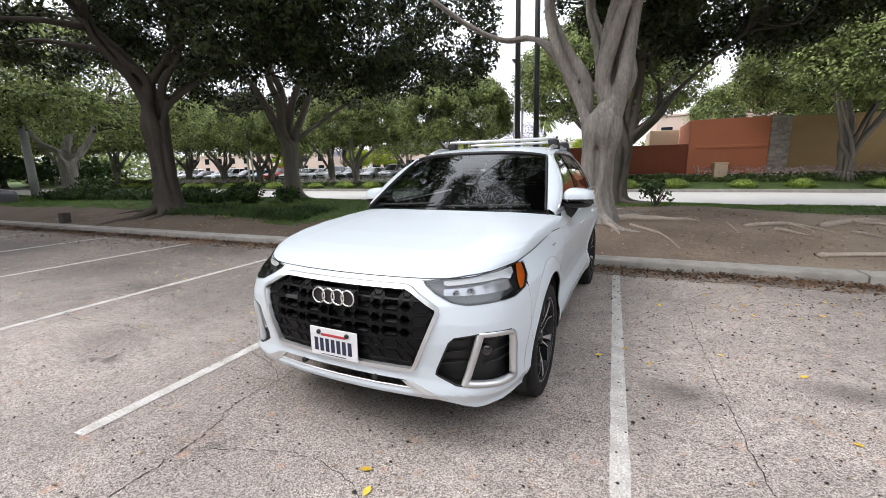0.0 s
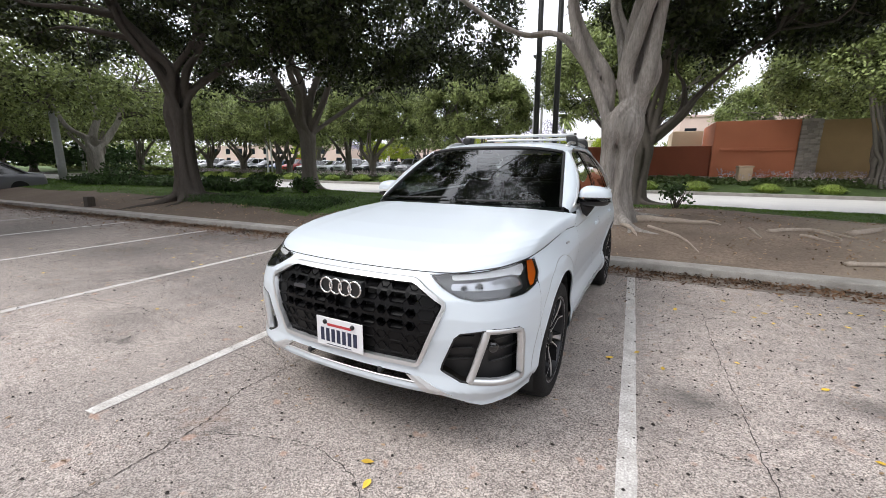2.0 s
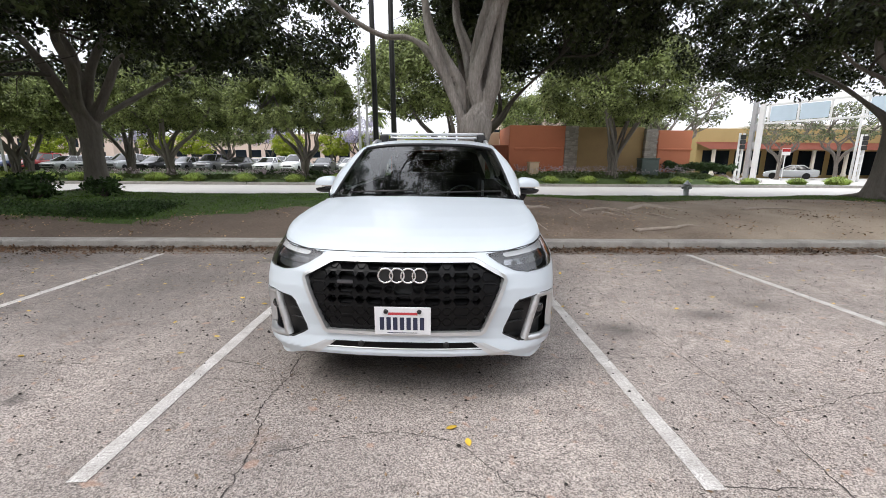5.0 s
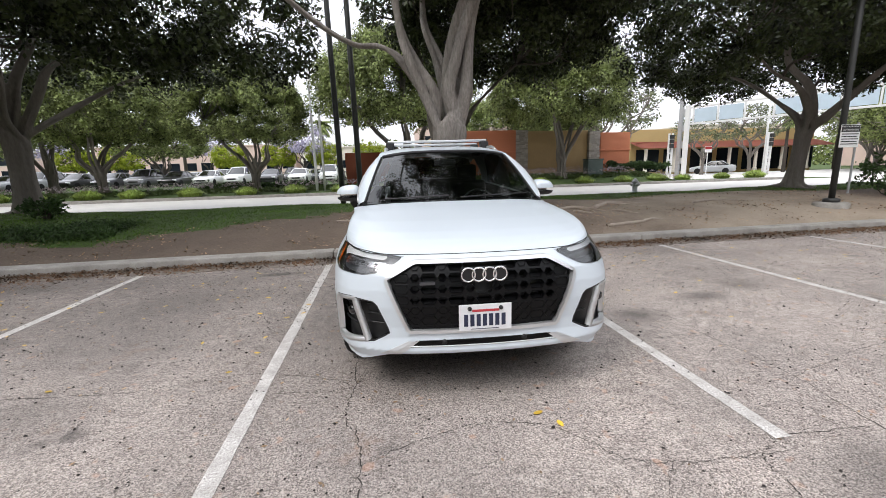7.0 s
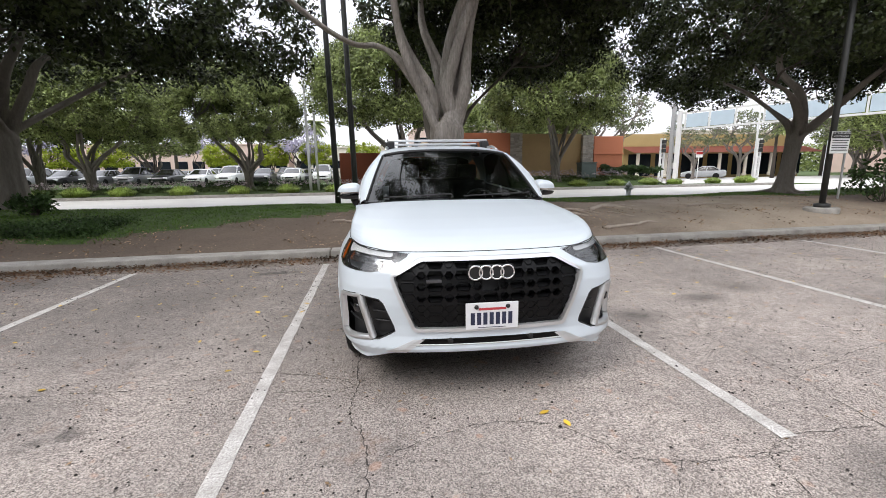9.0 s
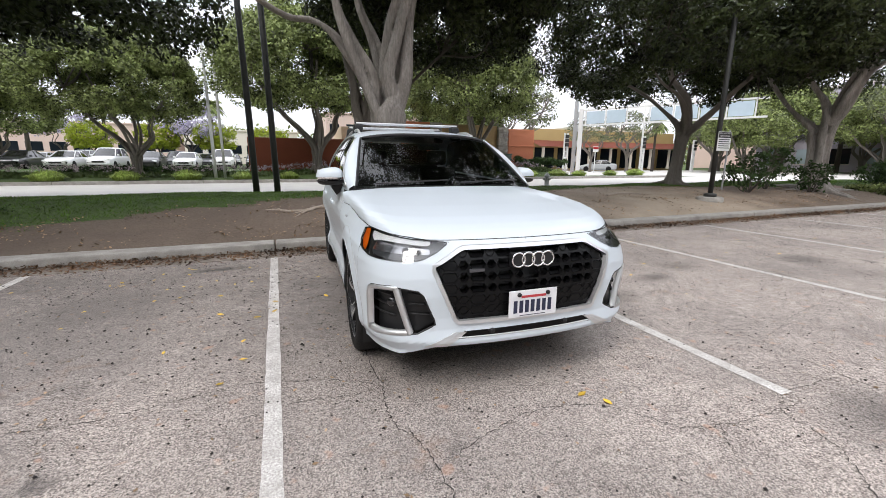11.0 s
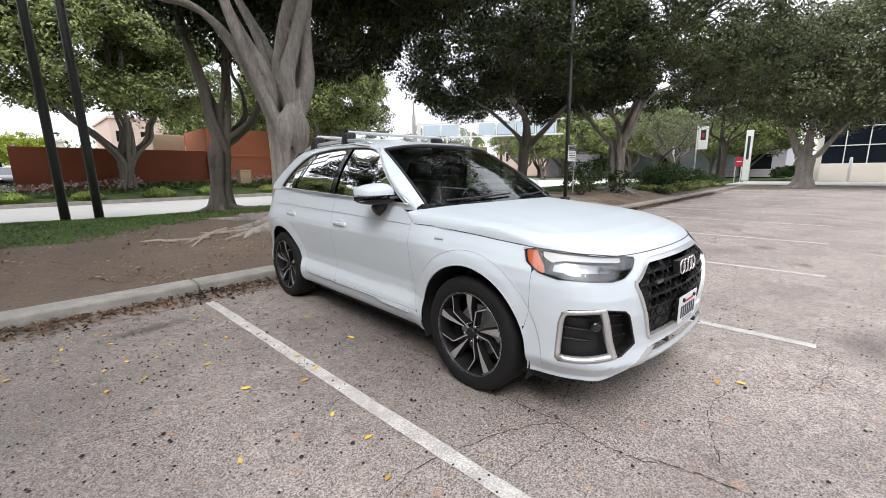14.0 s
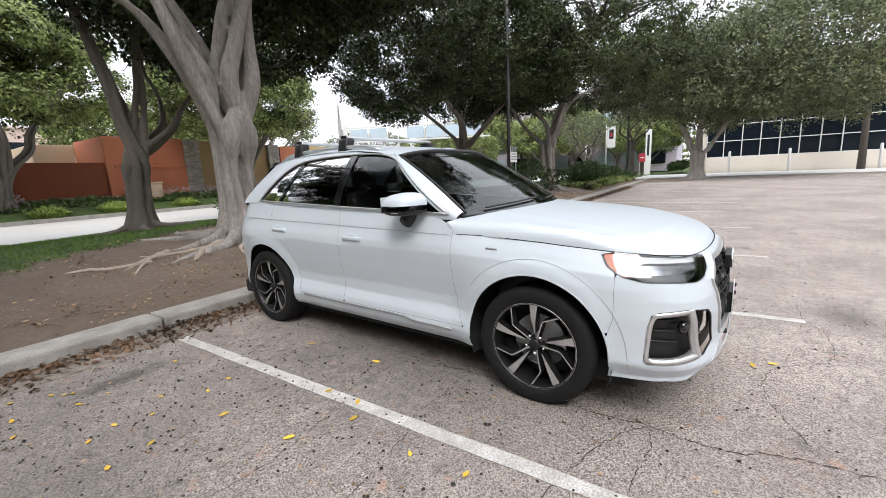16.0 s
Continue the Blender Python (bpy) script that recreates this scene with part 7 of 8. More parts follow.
# small black figs dropped on the asphalt
FIG = mat("dropped_figs", (0.02, 0.015, 0.013), 0.7)
n = 9000
fx, fy = rng.uniform(-10, 12, n), 6.0 - np.abs(rng.normal(0, 2.9, n))
fr = rng.uniform(0.005, 0.011, n) * rng.choice((0.7, 1.0, 1.4), n, p=(0.4, 0.55, 0.05))
octa = np.array([(1, 0, 0), (-1, 0, 0), (0, 1, 0), (0, -1, 0), (0, 0, 0.8), (0, 0, -0.8)], float)
tri = ((0, 2, 4), (2, 1, 4), (1, 3, 4), (3, 0, 4))
vv = (np.column_stack([fx, fy, fr * 0.6])[:, None, :] + octa[None] * fr[:, None, None]).reshape(-1, 3)
ff = [tuple(6 * i + k for k in t) for i in range(n) for t in tri]
tagged(from_arrays("dropped_figs", vv, ff, FIG), "small black figs dropped on the asphalt", "fruit", kind="stuff")


# single yellow leaves on the asphalt
def yellow_leaf_mesh():
    bm = bmesh.new()
    rows = []
    for t in np.linspace(0, 1, 7):
        w = 0.24 * math.sin(math.pi * t ** 0.85) + 0.004
        rows.append([bm.verts.new((-w, t - 0.5, 0.10 * w + 0.05 * t * t)), bm.verts.new((0, t - 0.5, 0.05 * t * t)), bm.verts.new((w, t - 0.5, 0.14 * w + 0.05 * t * t))])
    for a, b in zip(rows, rows[1:]):
        bm.faces.new((a[0], a[1], b[1], b[0]))
        bm.faces.new((a[1], a[2], b[2], b[1]))
    me = bpy.data.meshes.new("leaf")
    bm.to_mesh(me)
    bm.free()
    me.materials.append(YELLOWLEAF)
    return me


leaf_me = yellow_leaf_mesh()
spots = [(-0.98, 1.62), (-0.90, 1.50), (0.22, 3.53), (0.39, 3.32), (0.90, 3.66), (1.31, 2.70), (1.76, 4.78), (1.09, 5.35), (0.03, 3.34), (3.10, 3.62),
         (-2.86, 2.82), (-2.97, 2.52), (-3.39, 3.13), (-2.18, 4.01), (-3.11, 3.81), (-2.66, 4.0), (-2.66, 3.73), (-3.17, 4.37), (-3.40, 4.78), (-3.57, 4.86),
         (-3.84, 5.83), (-3.57, 5.60), (-3.93, 5.26), (-4.19, 5.12), (-3.66, 5.71), (-3.89, 5.51), (-3.53, 4.46), (-2.90, 4.80), (-3.60, 5.37), (-2.19, 4.75),
         (-4.26, 3.92), (-4.10, 2.48), (-4.95, 3.42), (-5.73, 4.33), (-2.88, 3.14)]
lr = random.Random(4)
for i in range(30):
    spots.append((lr.choice((lr.uniform(-9, -4.4), lr.uniform(1.2, 7))), 5.9 - abs(lr.gauss(0, 1.5))))
for i in range(32):
    spots.append((lr.uniform(0.4, 5.0), 5.7 - abs(lr.gauss(0, 1.1))))
for i in range(34):
    spots.append((lr.uniform(-9.5, -2.8), 5.8 - abs(lr.gauss(0, 1.6))))
for x, y in spots:
    ob = new("fallen_leaf", leaf_me)
    s = lr.uniform(0.038, 0.07)
    ob.matrix_world = Matrix.Translation((x, y, 0.008)) @ Matrix.Rotation(lr.uniform(0, 6.3), 4, "Z") @ Matrix.Rotation(lr.uniform(-0.15, 0.15), 4, "X") @ Matrix.Scale(s, 4)
    tagged(ob, "single yellow fallen leaf on the asphalt", "leaf", "fallen yellow leaves")


# ---- cracks in the asphalt ----
CRACK = mat("crack_dark", (0.06, 0.053, 0.049), 0.95, vary=0.4, scale=20)


def crack(points, width=0.012, seed=0):
    r = np.random.default_rng(seed)
    p = spline(points, max(30, int(14 * len(points))))
    p = p + np.cumsum(r.normal(0, 0.008, p.shape), axis=0) * 0.4 + r.normal(0, 0.006, p.shape)
    t = np.gradient(p, axis=0)
    t /= np.linalg.norm(t, axis=1)[:, None]
    nrm = np.stack([-t[:, 1], t[:, 0]], 1)
    w = 0.5 * width * r.uniform(0.15, 1.0, len(p))[:, None] * np.interp(np.arange(len(p)), [0, 3, len(p) - 4, len(p) - 1], [0.1, 1, 1, 0.1])[:, None] / 2
    v = np.column_stack([np.vstack([p - nrm * w, p + nrm * w]), np.full(2 * len(p), 0.0035)])
    n = len(p)
    ob = from_arrays("crack", v, [(i, i + 1, n + i + 1, n + i) for i in range(n - 1)], CRACK)
    return tagged(ob, "dark crack running through the worn asphalt", "crack", "asphalt cracks", "structure")


crack([(-1.92, 5.3), (-1.93, 4.8), (-1.97, 3.8), (-1.98, 3.2), (-2.05, 2.6), (-2.04, 2.15), (-2.06, 1.83), (-1.97, 1.58), (-1.93, 1.3), (-1.95, 0.9), (-2.05, 0.4), (-2.0, -0.4)], 0.016, 1)
crack([(0.82, 5.4), (0.80, 4.55), (0.78, 3.73), (0.77, 3.0), (0.76, 2.3), (0.81, 1.8), (0.74, 1.25), (0.72, 0.7), (0.8, 0.0)], 0.014, 2)
crack([(-6.2, 2.5), (-5.0, 2.38), (-4.4, 2.44), (-3.6, 2.39), (-3.1, 2.43), (-2.8, 2.48), (-2.3, 2.28), (-2.05, 2.13)], 0.013, 3)
crack([(-2.04, 2.2), (-1.2, 2.35), (-0.12, 2.41), (0.12, 2.36), (0.35, 2.4), (0.76, 2.41)], 0.010, 4)
crack([(-1.93, 1.42), (-1.41, 1.59), (-0.99, 1.55), (-0.67, 1.23), (-0.34, 1.16), (0.07, 1.14), (0.16, 1.22), (0.72, 1.2)], 0.012, 5)
crack([(0.07, 1.14), (-0.08, 1.03), (-0.13, 0.77), (-0.35, 0.5), (-0.6, 0.2)], 0.013, 6)
crack([(-0.5, 1.14), (-0.62, 0.95), (-0.6, 0.72), (-0.75, 0.4)], 0.010, 7)
crack([(-1.95, 3.81), (-2.48, 3.88), (-2.75, 3.8), (-3.3, 3.74), (-4.0, 3.9)], 0.011, 8)
crack([(-1.99, 3.3), (-2.24, 3.28), (-2.6, 3.3), (-2.75, 3.2), (-3.4, 3.15)], 0.012, 9)
crack([(0.82, 1.69), (1.7, 1.95), (2.55, 2.07), (3.07, 2.16), (4.2, 2.35), (5.6, 2.2)], 0.010, 10)
crack([(-2.05, 2.13), (-2.28, 2.13), (-2.56, 2.17), (-2.9, 2.1)], 0.012, 11)
crack([(3.4, 5.4), (3.5, 4.3), (3.45, 3.2), (3.6, 2.2), (3.5, 1.0)], 0.010, 12)
crack([(-8.2, 3.9), (-6.9, 3.2), (-5.6, 3.3), (-4.7, 2.9)], 0.009, 13)

# exposed roots on the bank
ROOTS = ((0.11, (-0.45, 8.75), (-0.85, 8.62), (-1.3, 8.35), (-1.63, 7.94)), (0.05, (-1.5, 8.9), (-1.75, 8.72), (-2.11, 8.27), (-2.36, 7.91)), (0.045, (-1.6, 8.8), (-1.98, 8.55), (-2.44, 8.16)),
         (0.04, (-1.9, 8.45), (-2.36, 8.49), (-2.68, 8.59), (-2.97, 8.6)), (0.06, (-0.6, 8.72), (-1.19, 8.66), (-1.54, 8.68), (-2.1, 8.9)), (0.11, (0.0, 8.9), (0.45, 8.98), (0.81, 8.92), (1.33, 8.93), (1.9, 9.0)),
         (0.07, (-0.12, 8.6), (0.02, 8.3), (0.16, 8.0), (0.26, 7.6)), (0.04, (0.4, 8.4), (0.78, 7.88), (0.96, 7.53), (1.11, 7.1)), (0.05, (2.2, 8.6), (2.5, 8.75), (2.9, 8.86), (3.25, 8.64), (3.52, 8.25)),
         (0.035, (1.98, 8.75), (1.99, 8.4), (2.03, 8.0)), (0.045, (2.6, 8.45), (2.75, 8.3), (3.05, 8.1)), (0.06, (2.7, 7.08), (2.95, 7.16), (3.5, 7.25), (3.97, 7.5), (4.3, 7.42)),
         (0.07, (3.3, 8.8), (3.6, 9.02), (3.95, 9.35), (4.32, 9.45), (4.6, 9.28), (5.1, 9.25)), (0.04, (3.6, 8.5), (3.76, 8.29), (4.1, 7.9)), (0.045, (3.9, 9.3), (4.4, 9.05), (4.8, 8.7)),
         (0.03, (2.9, 8.86), (3.1, 8.5), (3.0, 8.2)), (0.05, (6.0, 8.8), (7.0, 9.1), (7.9, 8.8)), (0.06, (14.9, 8.2), (14.4, 7.7), (13.8, 7.5)), (0.05, (-0.5, 8.5), (-0.8, 8.1), (-0.85, 7.5)))
for i, (rr, *pts) in enumerate(ROOTS):
    rr *= 0.75
    p = spline([(a, b, gz(a, b) + (rr * 0.35 if 0 < k < len(pts) - 1 else -rr * 0.9 if k else rr * 0.3)) for k, (a, b) in enumerate(pts)], 18)
    p[:, 2] += np.random.default_rng(i).normal(0, rr * 0.12, 18)
    ob = from_arrays("exposed_root", *tube(p, np.interp(np.arange(18), [0, 6, 17], [rr, rr * 0.8, rr * 0.3]), 9, 0.35, 5, i), ROOT, smooth=True)
    tagged(ob, "pale exposed tree root on the bare bank", "root", "exposed roots")


# ---- parked cars far off ----
def small_car(m, paint, label, seed=0, tall=0.0):
    """A parked car: a rounded lofted body, a glazed cabin with pillars and roof, wheels with rims, lamps and a dark grille."""
    ob = thing("parked_car", m, label, "car", "parked cars")
    up_ = tall * 0.4
    bm = bmesh.new()
    rows = []
    for q, hw, zb, zt in ((0.0, 0.66, 0.36, 0.60), (0.05, 0.76, 0.27, 0.68), (0.22, 0.84, 0.21, 0.77), (0.7, 0.89, 0.19, 0.87), (1.25, 0.90, 0.19, 0.95), (2.4, 0.91, 0.19, 0.98),
                          (3.6, 0.90, 0.19, 1.0), (4.2, 0.87, 0.21, 1.0), (4.5, 0.81, 0.27, 0.95), (4.6, 0.70, 0.40, 0.84)):
        zt += up_
        half = [(-hw * 0.86, zb), (-hw * 0.97, zb + 0.09), (-hw, zb + 0.24), (-hw * 0.985, zt - 0.2), (-hw * 0.94, zt - 0.07), (-hw * 0.84, zt - 0.012), (-hw * 0.45, zt + 0.018)]
        rows.append([bm.verts.new((a, q, z)) for a, z in half + [(-a, z) for a, z in half[::-1]]])
    for a, b in zip(rows, rows[1:]):
        for i in range(14):
            bm.faces.new((a[i], a[(i + 1) % 14], b[(i + 1) % 14], b[i]))
    bm.faces.new(rows[0])
    bm.faces.new(rows[-1][::-1])
    bmesh.ops.recalc_face_normals(bm, faces=bm.faces)
    part("body", bm, paint, ob, smooth=True)
    top, rear, z0 = 1.44 + tall, (4.45 if tall > 0.1 else 4.1), 0.94 + up_

    def hoop(f):
        """The cabin's outline at a share of its height, corner by corner."""
        w = 0.83 - 0.20 * f - 0.03 * f * f
        q0, q1 = 1.15 + 0.95 * f, rear - (0.35 if tall > 0.1 else 0.75) * f
        return [(a * w, q, z0 + (top - z0) * f) for a, q in ((-0.72, q0), (-0.95, q0 + 0.14), (-1, q0 + 0.5), (-1, (q0 + q1) / 2), (-1, q1 - 0.4), (-0.95, q1 - 0.1), (-0.7, q1), (0.7, q1), (0.95, q1 - 0.1), (1, q1 - 0.4), (1, (q0 + q1) / 2), (1, q0 + 0.5), (0.95, q0 + 0.14), (0.72, q0))]
    bm = bmesh.new()
    rows = [[bm.verts.new(p) for p in hoop(f)] for f in (0.0, 0.4, 0.75, 0.97)]
    for a, b in zip(rows, rows[1:]):
        for i in range(14):
            bm.faces.new((a[i], a[(i + 1) % 14], b[(i + 1) % 14], b[i]))
    bmesh.ops.recalc_face_normals(bm, faces=bm.faces)
    part("cabin_glass", bm, GLOSSBLACK, ob, "dark cabin glass", True)
    bm = bmesh.new()
    edge, lid = hoop(0.93), [(a * 0.8, q + (2.9 - q) * 0.12, top + 0.035) for a, q, _ in hoop(1.0)]
    rows = [[bm.verts.new((a * 1.02, q, z)) for a, q, z in edge], [bm.verts.new(p) for p in hoop(1.0)], [bm.verts.new(p) for p in lid]]
    for a, b in zip(rows, rows[1:]):
        for i in range(14):
            bm.faces.new((a[i], a[(i + 1) % 14], b[(i + 1) % 14], b[i]))
    bm.faces.new(rows[-1])
    bmesh.ops.recalc_face_normals(bm, faces=bm.faces)
    part("roof", bm, paint, ob, smooth=True)
    for i in (1, 3, 5, 8, 10, 12):
        from_arrays("pillar", *tube([[1.01 * hoop(f)[i][0], *hoop(f)[i][1:]] for f in (0.0, 0.33, 0.66, 0.95)], 0.035, 6), paint, ob, smooth=True)
    for x in (-0.8, 0.8):
        for q in (0.85, 3.6):
            turn = Matrix.Translation((x, q, 0.33)) @ Matrix.Rotation(radians(90 if x > 0 else -90), 4, "Y")
            wheel_ = part("wheel", lathe(bmesh.new(), [(0.2, -0.1), (0.31, -0.1), (0.335, -0.06), (0.335, 0.08), (0.31, 0.115), (0.22, 0.115)], 18, turn), RUBBER, ob)
            part("rim", lathe(bmesh.new(), [(0.22, 0.06), (0.225, 0.112), (0.19, 0.1), (0.06, 0.085), (0.002, 0.09)], 12, turn), GALV, wheel_)
        part("headlight", boxed((x * 0.8 - 0.17, 0.03, 0.60 + up_), (x * 0.8 + 0.15, 0.2, 0.71 + up_), 0.03), LAMPWHITE, ob)
        part("door_mirror", boxed((x * 1.17 - 0.07, 1.5, 0.96 + up_), (x * 1.17 + 0.07, 1.62, 1.08 + up_), 0.03), paint, ob)
    part("grille", boxed((-0.4, -0.015, 0.44 + up_ * 0.6), (0.4, 0.1, 0.58 + up_ * 0.6), 0.02), BLACKPLASTIC, ob, "dark grille")
    part("bumper", boxed((-0.62, -0.02, 0.24), (0.62, 0.16, 0.36), 0.03), BLACKPLASTIC, ob, "dark lower bumper")
    return ob


PAINTS = [(mat("paint_" + nme, col, 0.3, coat=0.8), nme) for nme, col in (("white", (0.7, 0.7, 0.7)), ("silver", (0.42, 0.43, 0.44)), ("black", (0.015, 0.015, 0.017)), ("red", (0.35, 0.02, 0.02)), ("blue", (0.03, 0.07, 0.16)), ("grey", (0.12, 0.12, 0.13)))]
protos = {}
cr = random.Random(9)
x = -62.0
order = "black silver white black red white black silver white silver white grey black white silver black grey blue".split()
i = 0
while x < -1:
    for y in (41.0, 52.0):
        nme = order[(i * 5 + int(y)) % len(order)]
        tall = 0.28 if (i + int(y)) % 3 == 0 else 0.0
        mtx = Matrix.Translation((x + cr.uniform(-0.2, 0.2), y + cr.uniform(-0.3, 0.3), gz(x, y))) @ Matrix.Rotation(radians(cr.uniform(-3, 3)), 4, "Z")
        if (nme, tall) not in protos:
            protos[(nme, tall)] = small_car(mtx, dict((b, a) for a, b in PAINTS)[nme], nme + " parked car in the far car park", i, tall)
        else:
            copy_thing(protos[(nme, tall)], mtx)
    x += 2.9
    i += 1
small_car(Matrix.Translation((35.4, 44.6, 0.2)) @ Matrix.Rotation(radians(-132), 4, "Z"), PAINTS[1][0], "silver car on the crossing road", 3)
small_car(Matrix.Translation((25.5, 42.5, 0.2)) @ Matrix.Rotation(radians(70), 4, "Z"), PAINTS[0][0], "white car beyond the planted strip", 3)
small_car(Matrix.Translation((-24.6, 4.9, 0.0)) @ Matrix.Rotation(radians(0), 4, "Z"), PAINTS[5][0], "dark grey car parked in a far stall", 3)

# ---- far buildings ----
PINKWALL = mat("pale_pink_stucco", (0.68, 0.52, 0.46), 0.9, vary=0.15, scale=0.4, fine=0.1)
CREAM = mat("cream_stucco", (0.72, 0.66, 0.58), 0.9, vary=0.15, scale=0.4, fine=0.1)
WINDARK = mat("dark_window_glass", (0.010, 0.014, 0.020), 0.1, spec=0.22)
TILEROOF = mat("red_roof_tiles", (0.36, 0.11, 0.07), 0.85, vary=0.4, scale=6, fine=0.3)
OCHREB = mat("yellow_stucco", (0.44, 0.32, 0.14), 0.9, vary=0.2, scale=0.5, fine=0.2)


def building(name, x0, x1, y0, y1, h, wall, label, bays, rows_, face="y", win=(1.6, 1.5), band_=True):
    ob = thing(name, Matrix.Translation(((x0 + x1) / 2, (y0 + y1) / 2, 0.3)), label, "building")
    w, d = (x1 - x0) / 2, (y1 - y0) / 2
    part("wall", boxed((-w, -d, 0), (w, d, h), 0.05), wall, ob)
    part("roof", boxed((-w - 0.2, -d - 0.2, h + 0.004), (w + 0.2, d + 0.2, h + 0.3), 0.05), wall, ob, "flat parapet roof")
    for i in range(bays):
        for j in range(rows_):
            t = -w + 2 * w * (i + 0.5) / bays
            z = 1.0 + (h - 1.2) * (j + 0.25) / rows_
            wn_ = part("window", boxed((t - win[0] / 2, -d - 0.05, z), (t + win[0] / 2, -d + 0.04, z + win[1]), 0.01), WINDARK, ob, "dark window")
            part("frame", boxed((t - win[0] / 2 - 0.08, -d - 0.03, z - 0.1), (t + win[0] / 2 + 0.08, -d - 0.004, z - 0.004), 0.01), CREAM, wn_)
    return ob


building("far_shops", -60, -20, 95, 110, 7.5, PINKWALL, "pale pink row of far shops behind the car park", 12, 1, win=(2.4, 1.6))
building("far_shops", -18, 2, 90, 105, 6.5, CREAM, "cream far shop building", 6, 1, win=(2.4, 1.6))
building("far_shops", -110, -62, 80, 95, 6, PINKWALL, "pale pink far building behind trees", 10, 2)
building("far_block", 6, 26, 75, 90, 9, PINKWALL, "pale far building above the trees", 7, 2)
building("far_tower", 55, 80, 70, 90, 8, CREAM, "pale building beyond the crossing", 9, 2)
building("far_tower", 84, 110, 48, 66, 9, PINKWALL, "pale pink building beyond the crossing", 9, 2)

# arcaded yellow building beyond the crossing
arc = thing("arcade_building", Matrix.Translation((45, 50, 0.4)), "yellow arcaded building with dark openings and red tiled porch roof", "building")
part("wall", boxed((-14, 0, -0.4), (14, 10, 5.6), 0.05), OCHREB, arc)
for i in range(7):
    part("opening", boxed((-13.2 + i * 4, -0.05, 0.1), (-9.9 + i * 4, 0.05, 3.0), 0.02), WINDARK, arc, "dark opening")
    part("column", lathe(bmesh.new(), [(0.28, 0), (0.28, 0.3), (0.2, 0.35), (0.2, 2.9), (0.28, 3.0)], 12, Matrix.Translation((-13.3 + i * 4, -2.2, 0))), CREAM, arc)
bm = bmesh.new()
a = [bm.verts.new(c) for c in ((-14.4, -3.0, 3.05), (14.4, -3.0, 3.05), (14.4, 0.0, 4.0), (-14.4, 0.0, 4.0))]
bm.faces.new(a)
bmesh.ops.solidify(bm, geom=bm.faces[:], thickness=0.15)
part("porch_roof", bm, TILEROOF, arc, "red tiled porch roof")

# glass office building beyond the end of the car park
office = thing("glass_office", Matrix.Translation((48, 2.6, 0.1)), "office front of dark glass in white mullions on a pale plinth", "building")
part("plinth", boxed((-0.6, -60, 0), (0.2, 0, 1.55), 0.03), CREAM, office, "pale stucco plinth")
part("core", boxed((0.32, -60, 1.56), (12, -0.1, 11), 0.05), WINDARK, office)
part("end_wall", boxed((0.2, 0.0, 0), (12, 0.4, 11.2), 0.05), CREAM, office)
for j in range(6):
    part("transom", boxed((0.12, -60, 1.56 + j * 1.62), (0.30, 0, 1.64 + j * 1.62)), WHITEPOLE, office, "white transom")
for i in range(40):
    part("mullion", boxed((0.10, -i * 1.5 - 0.05, 1.56), (0.31, -i * 1.5 + 0.03, 9.8)), WHITEPOLE, office, "white mullion")
    for j in range(5):
        if i < 24:
            part("pane", boxed((0.22, -(i + 1) * 1.5 + 0.04, 1.66 + j * 1.62), (0.29, -i * 1.5 - 0.06, 3.16 + j * 1.62)), WINDARK, office)
for y in (-4.2, -10.2, 0.4):
    ob = thing("white_bollard", Matrix.Translation((45.8, y + 0.2, 0.12)), "tall white bollard before the office", "bollard")
    part("post", lathe(bmesh.new(), [(0.11, 0), (0.11, 2.0), (0.08, 2.1)], 12), WHITEPOLE, ob, smooth=True)

# overhead sign gantry and signals at the crossing
gan = thing("sign_gantry", Matrix.Translation((22.7, 29.9, 0.2)) @ Matrix.Rotation(radians(-60), 4, "Z"), "pale grey steel gantry with a long truss of glazed sign boxes", "gantry")
part("tower", boxed((-0.62, -0.14, 0), (-0.34, 0.14, 6.4), 0.03), GALV, gan)
part("leg", boxed((-0.16, -0.14, 0), (0.16, 0.14, 5.75), 0.03), WHITEPOLE, gan)
for z in (1.2, 2.5, 3.8, 5.0):
    part("tie", boxed((-0.338, -0.1, z), (-0.162, 0.1, z + 0.5), 0.01), GALV, gan)
part("post_top", lathe(bmesh.new(), [(0.09, 6.403), (0.09, 7.6), (0.05, 7.7)], 12, Matrix.Translation((-0.48, 0, 0))), GALV, gan, smooth=True)
for z in (4.25, 5.5):
    part("chord", boxed((0.165, -0.08, z), (13, 0.08, z + 0.13), 0.02), WHITEPOLE, gan)
for i in range(8):
    part("upright", boxed((0.35 + i * 1.7, -0.06, 4.385), (0.45 + i * 1.7, 0.06, 5.495)), WHITEPOLE, gan)
SKYGLASS = mat("pale_sign_panel", (0.50, 0.60, 0.68), 0.25, vary=0.25, scale=0.8)
for i in (0, 1, 3, 4, 5, 6):
    part("sign_panel", boxed((0.5 + i * 1.7, -0.03, 4.43), (2.0 + i * 1.7, 0.03, 5.44)), SKYGLASS, gan, "pale blue glazed panel")
slim = thing("light_pole", Matrix.Translation((29.6, 29.4, 0.2)), "slim pale steel pole at the crossing", "pole")
part("shaft", lathe(bmesh.new(), [(0.09, 0), (0.07, 6.6), (0.02, 6.65)], 12), WHITEPOLE, slim, smooth=True)
stop_sign = thing("street_sign", Matrix.Translation((31.0, 37.0, 0.2)), "small red and white sign on a thin post", "sign")
part("post", lathe(bmesh.new(), [(0.04, 0), (0.04, 2.9)], 8), WHITEPOLE, stop_sign)
part("board", boxed((-0.4, -0.06, 2.3), (0.4, -0.042, 2.9), 0.01), WHITEPOLE, stop_sign)
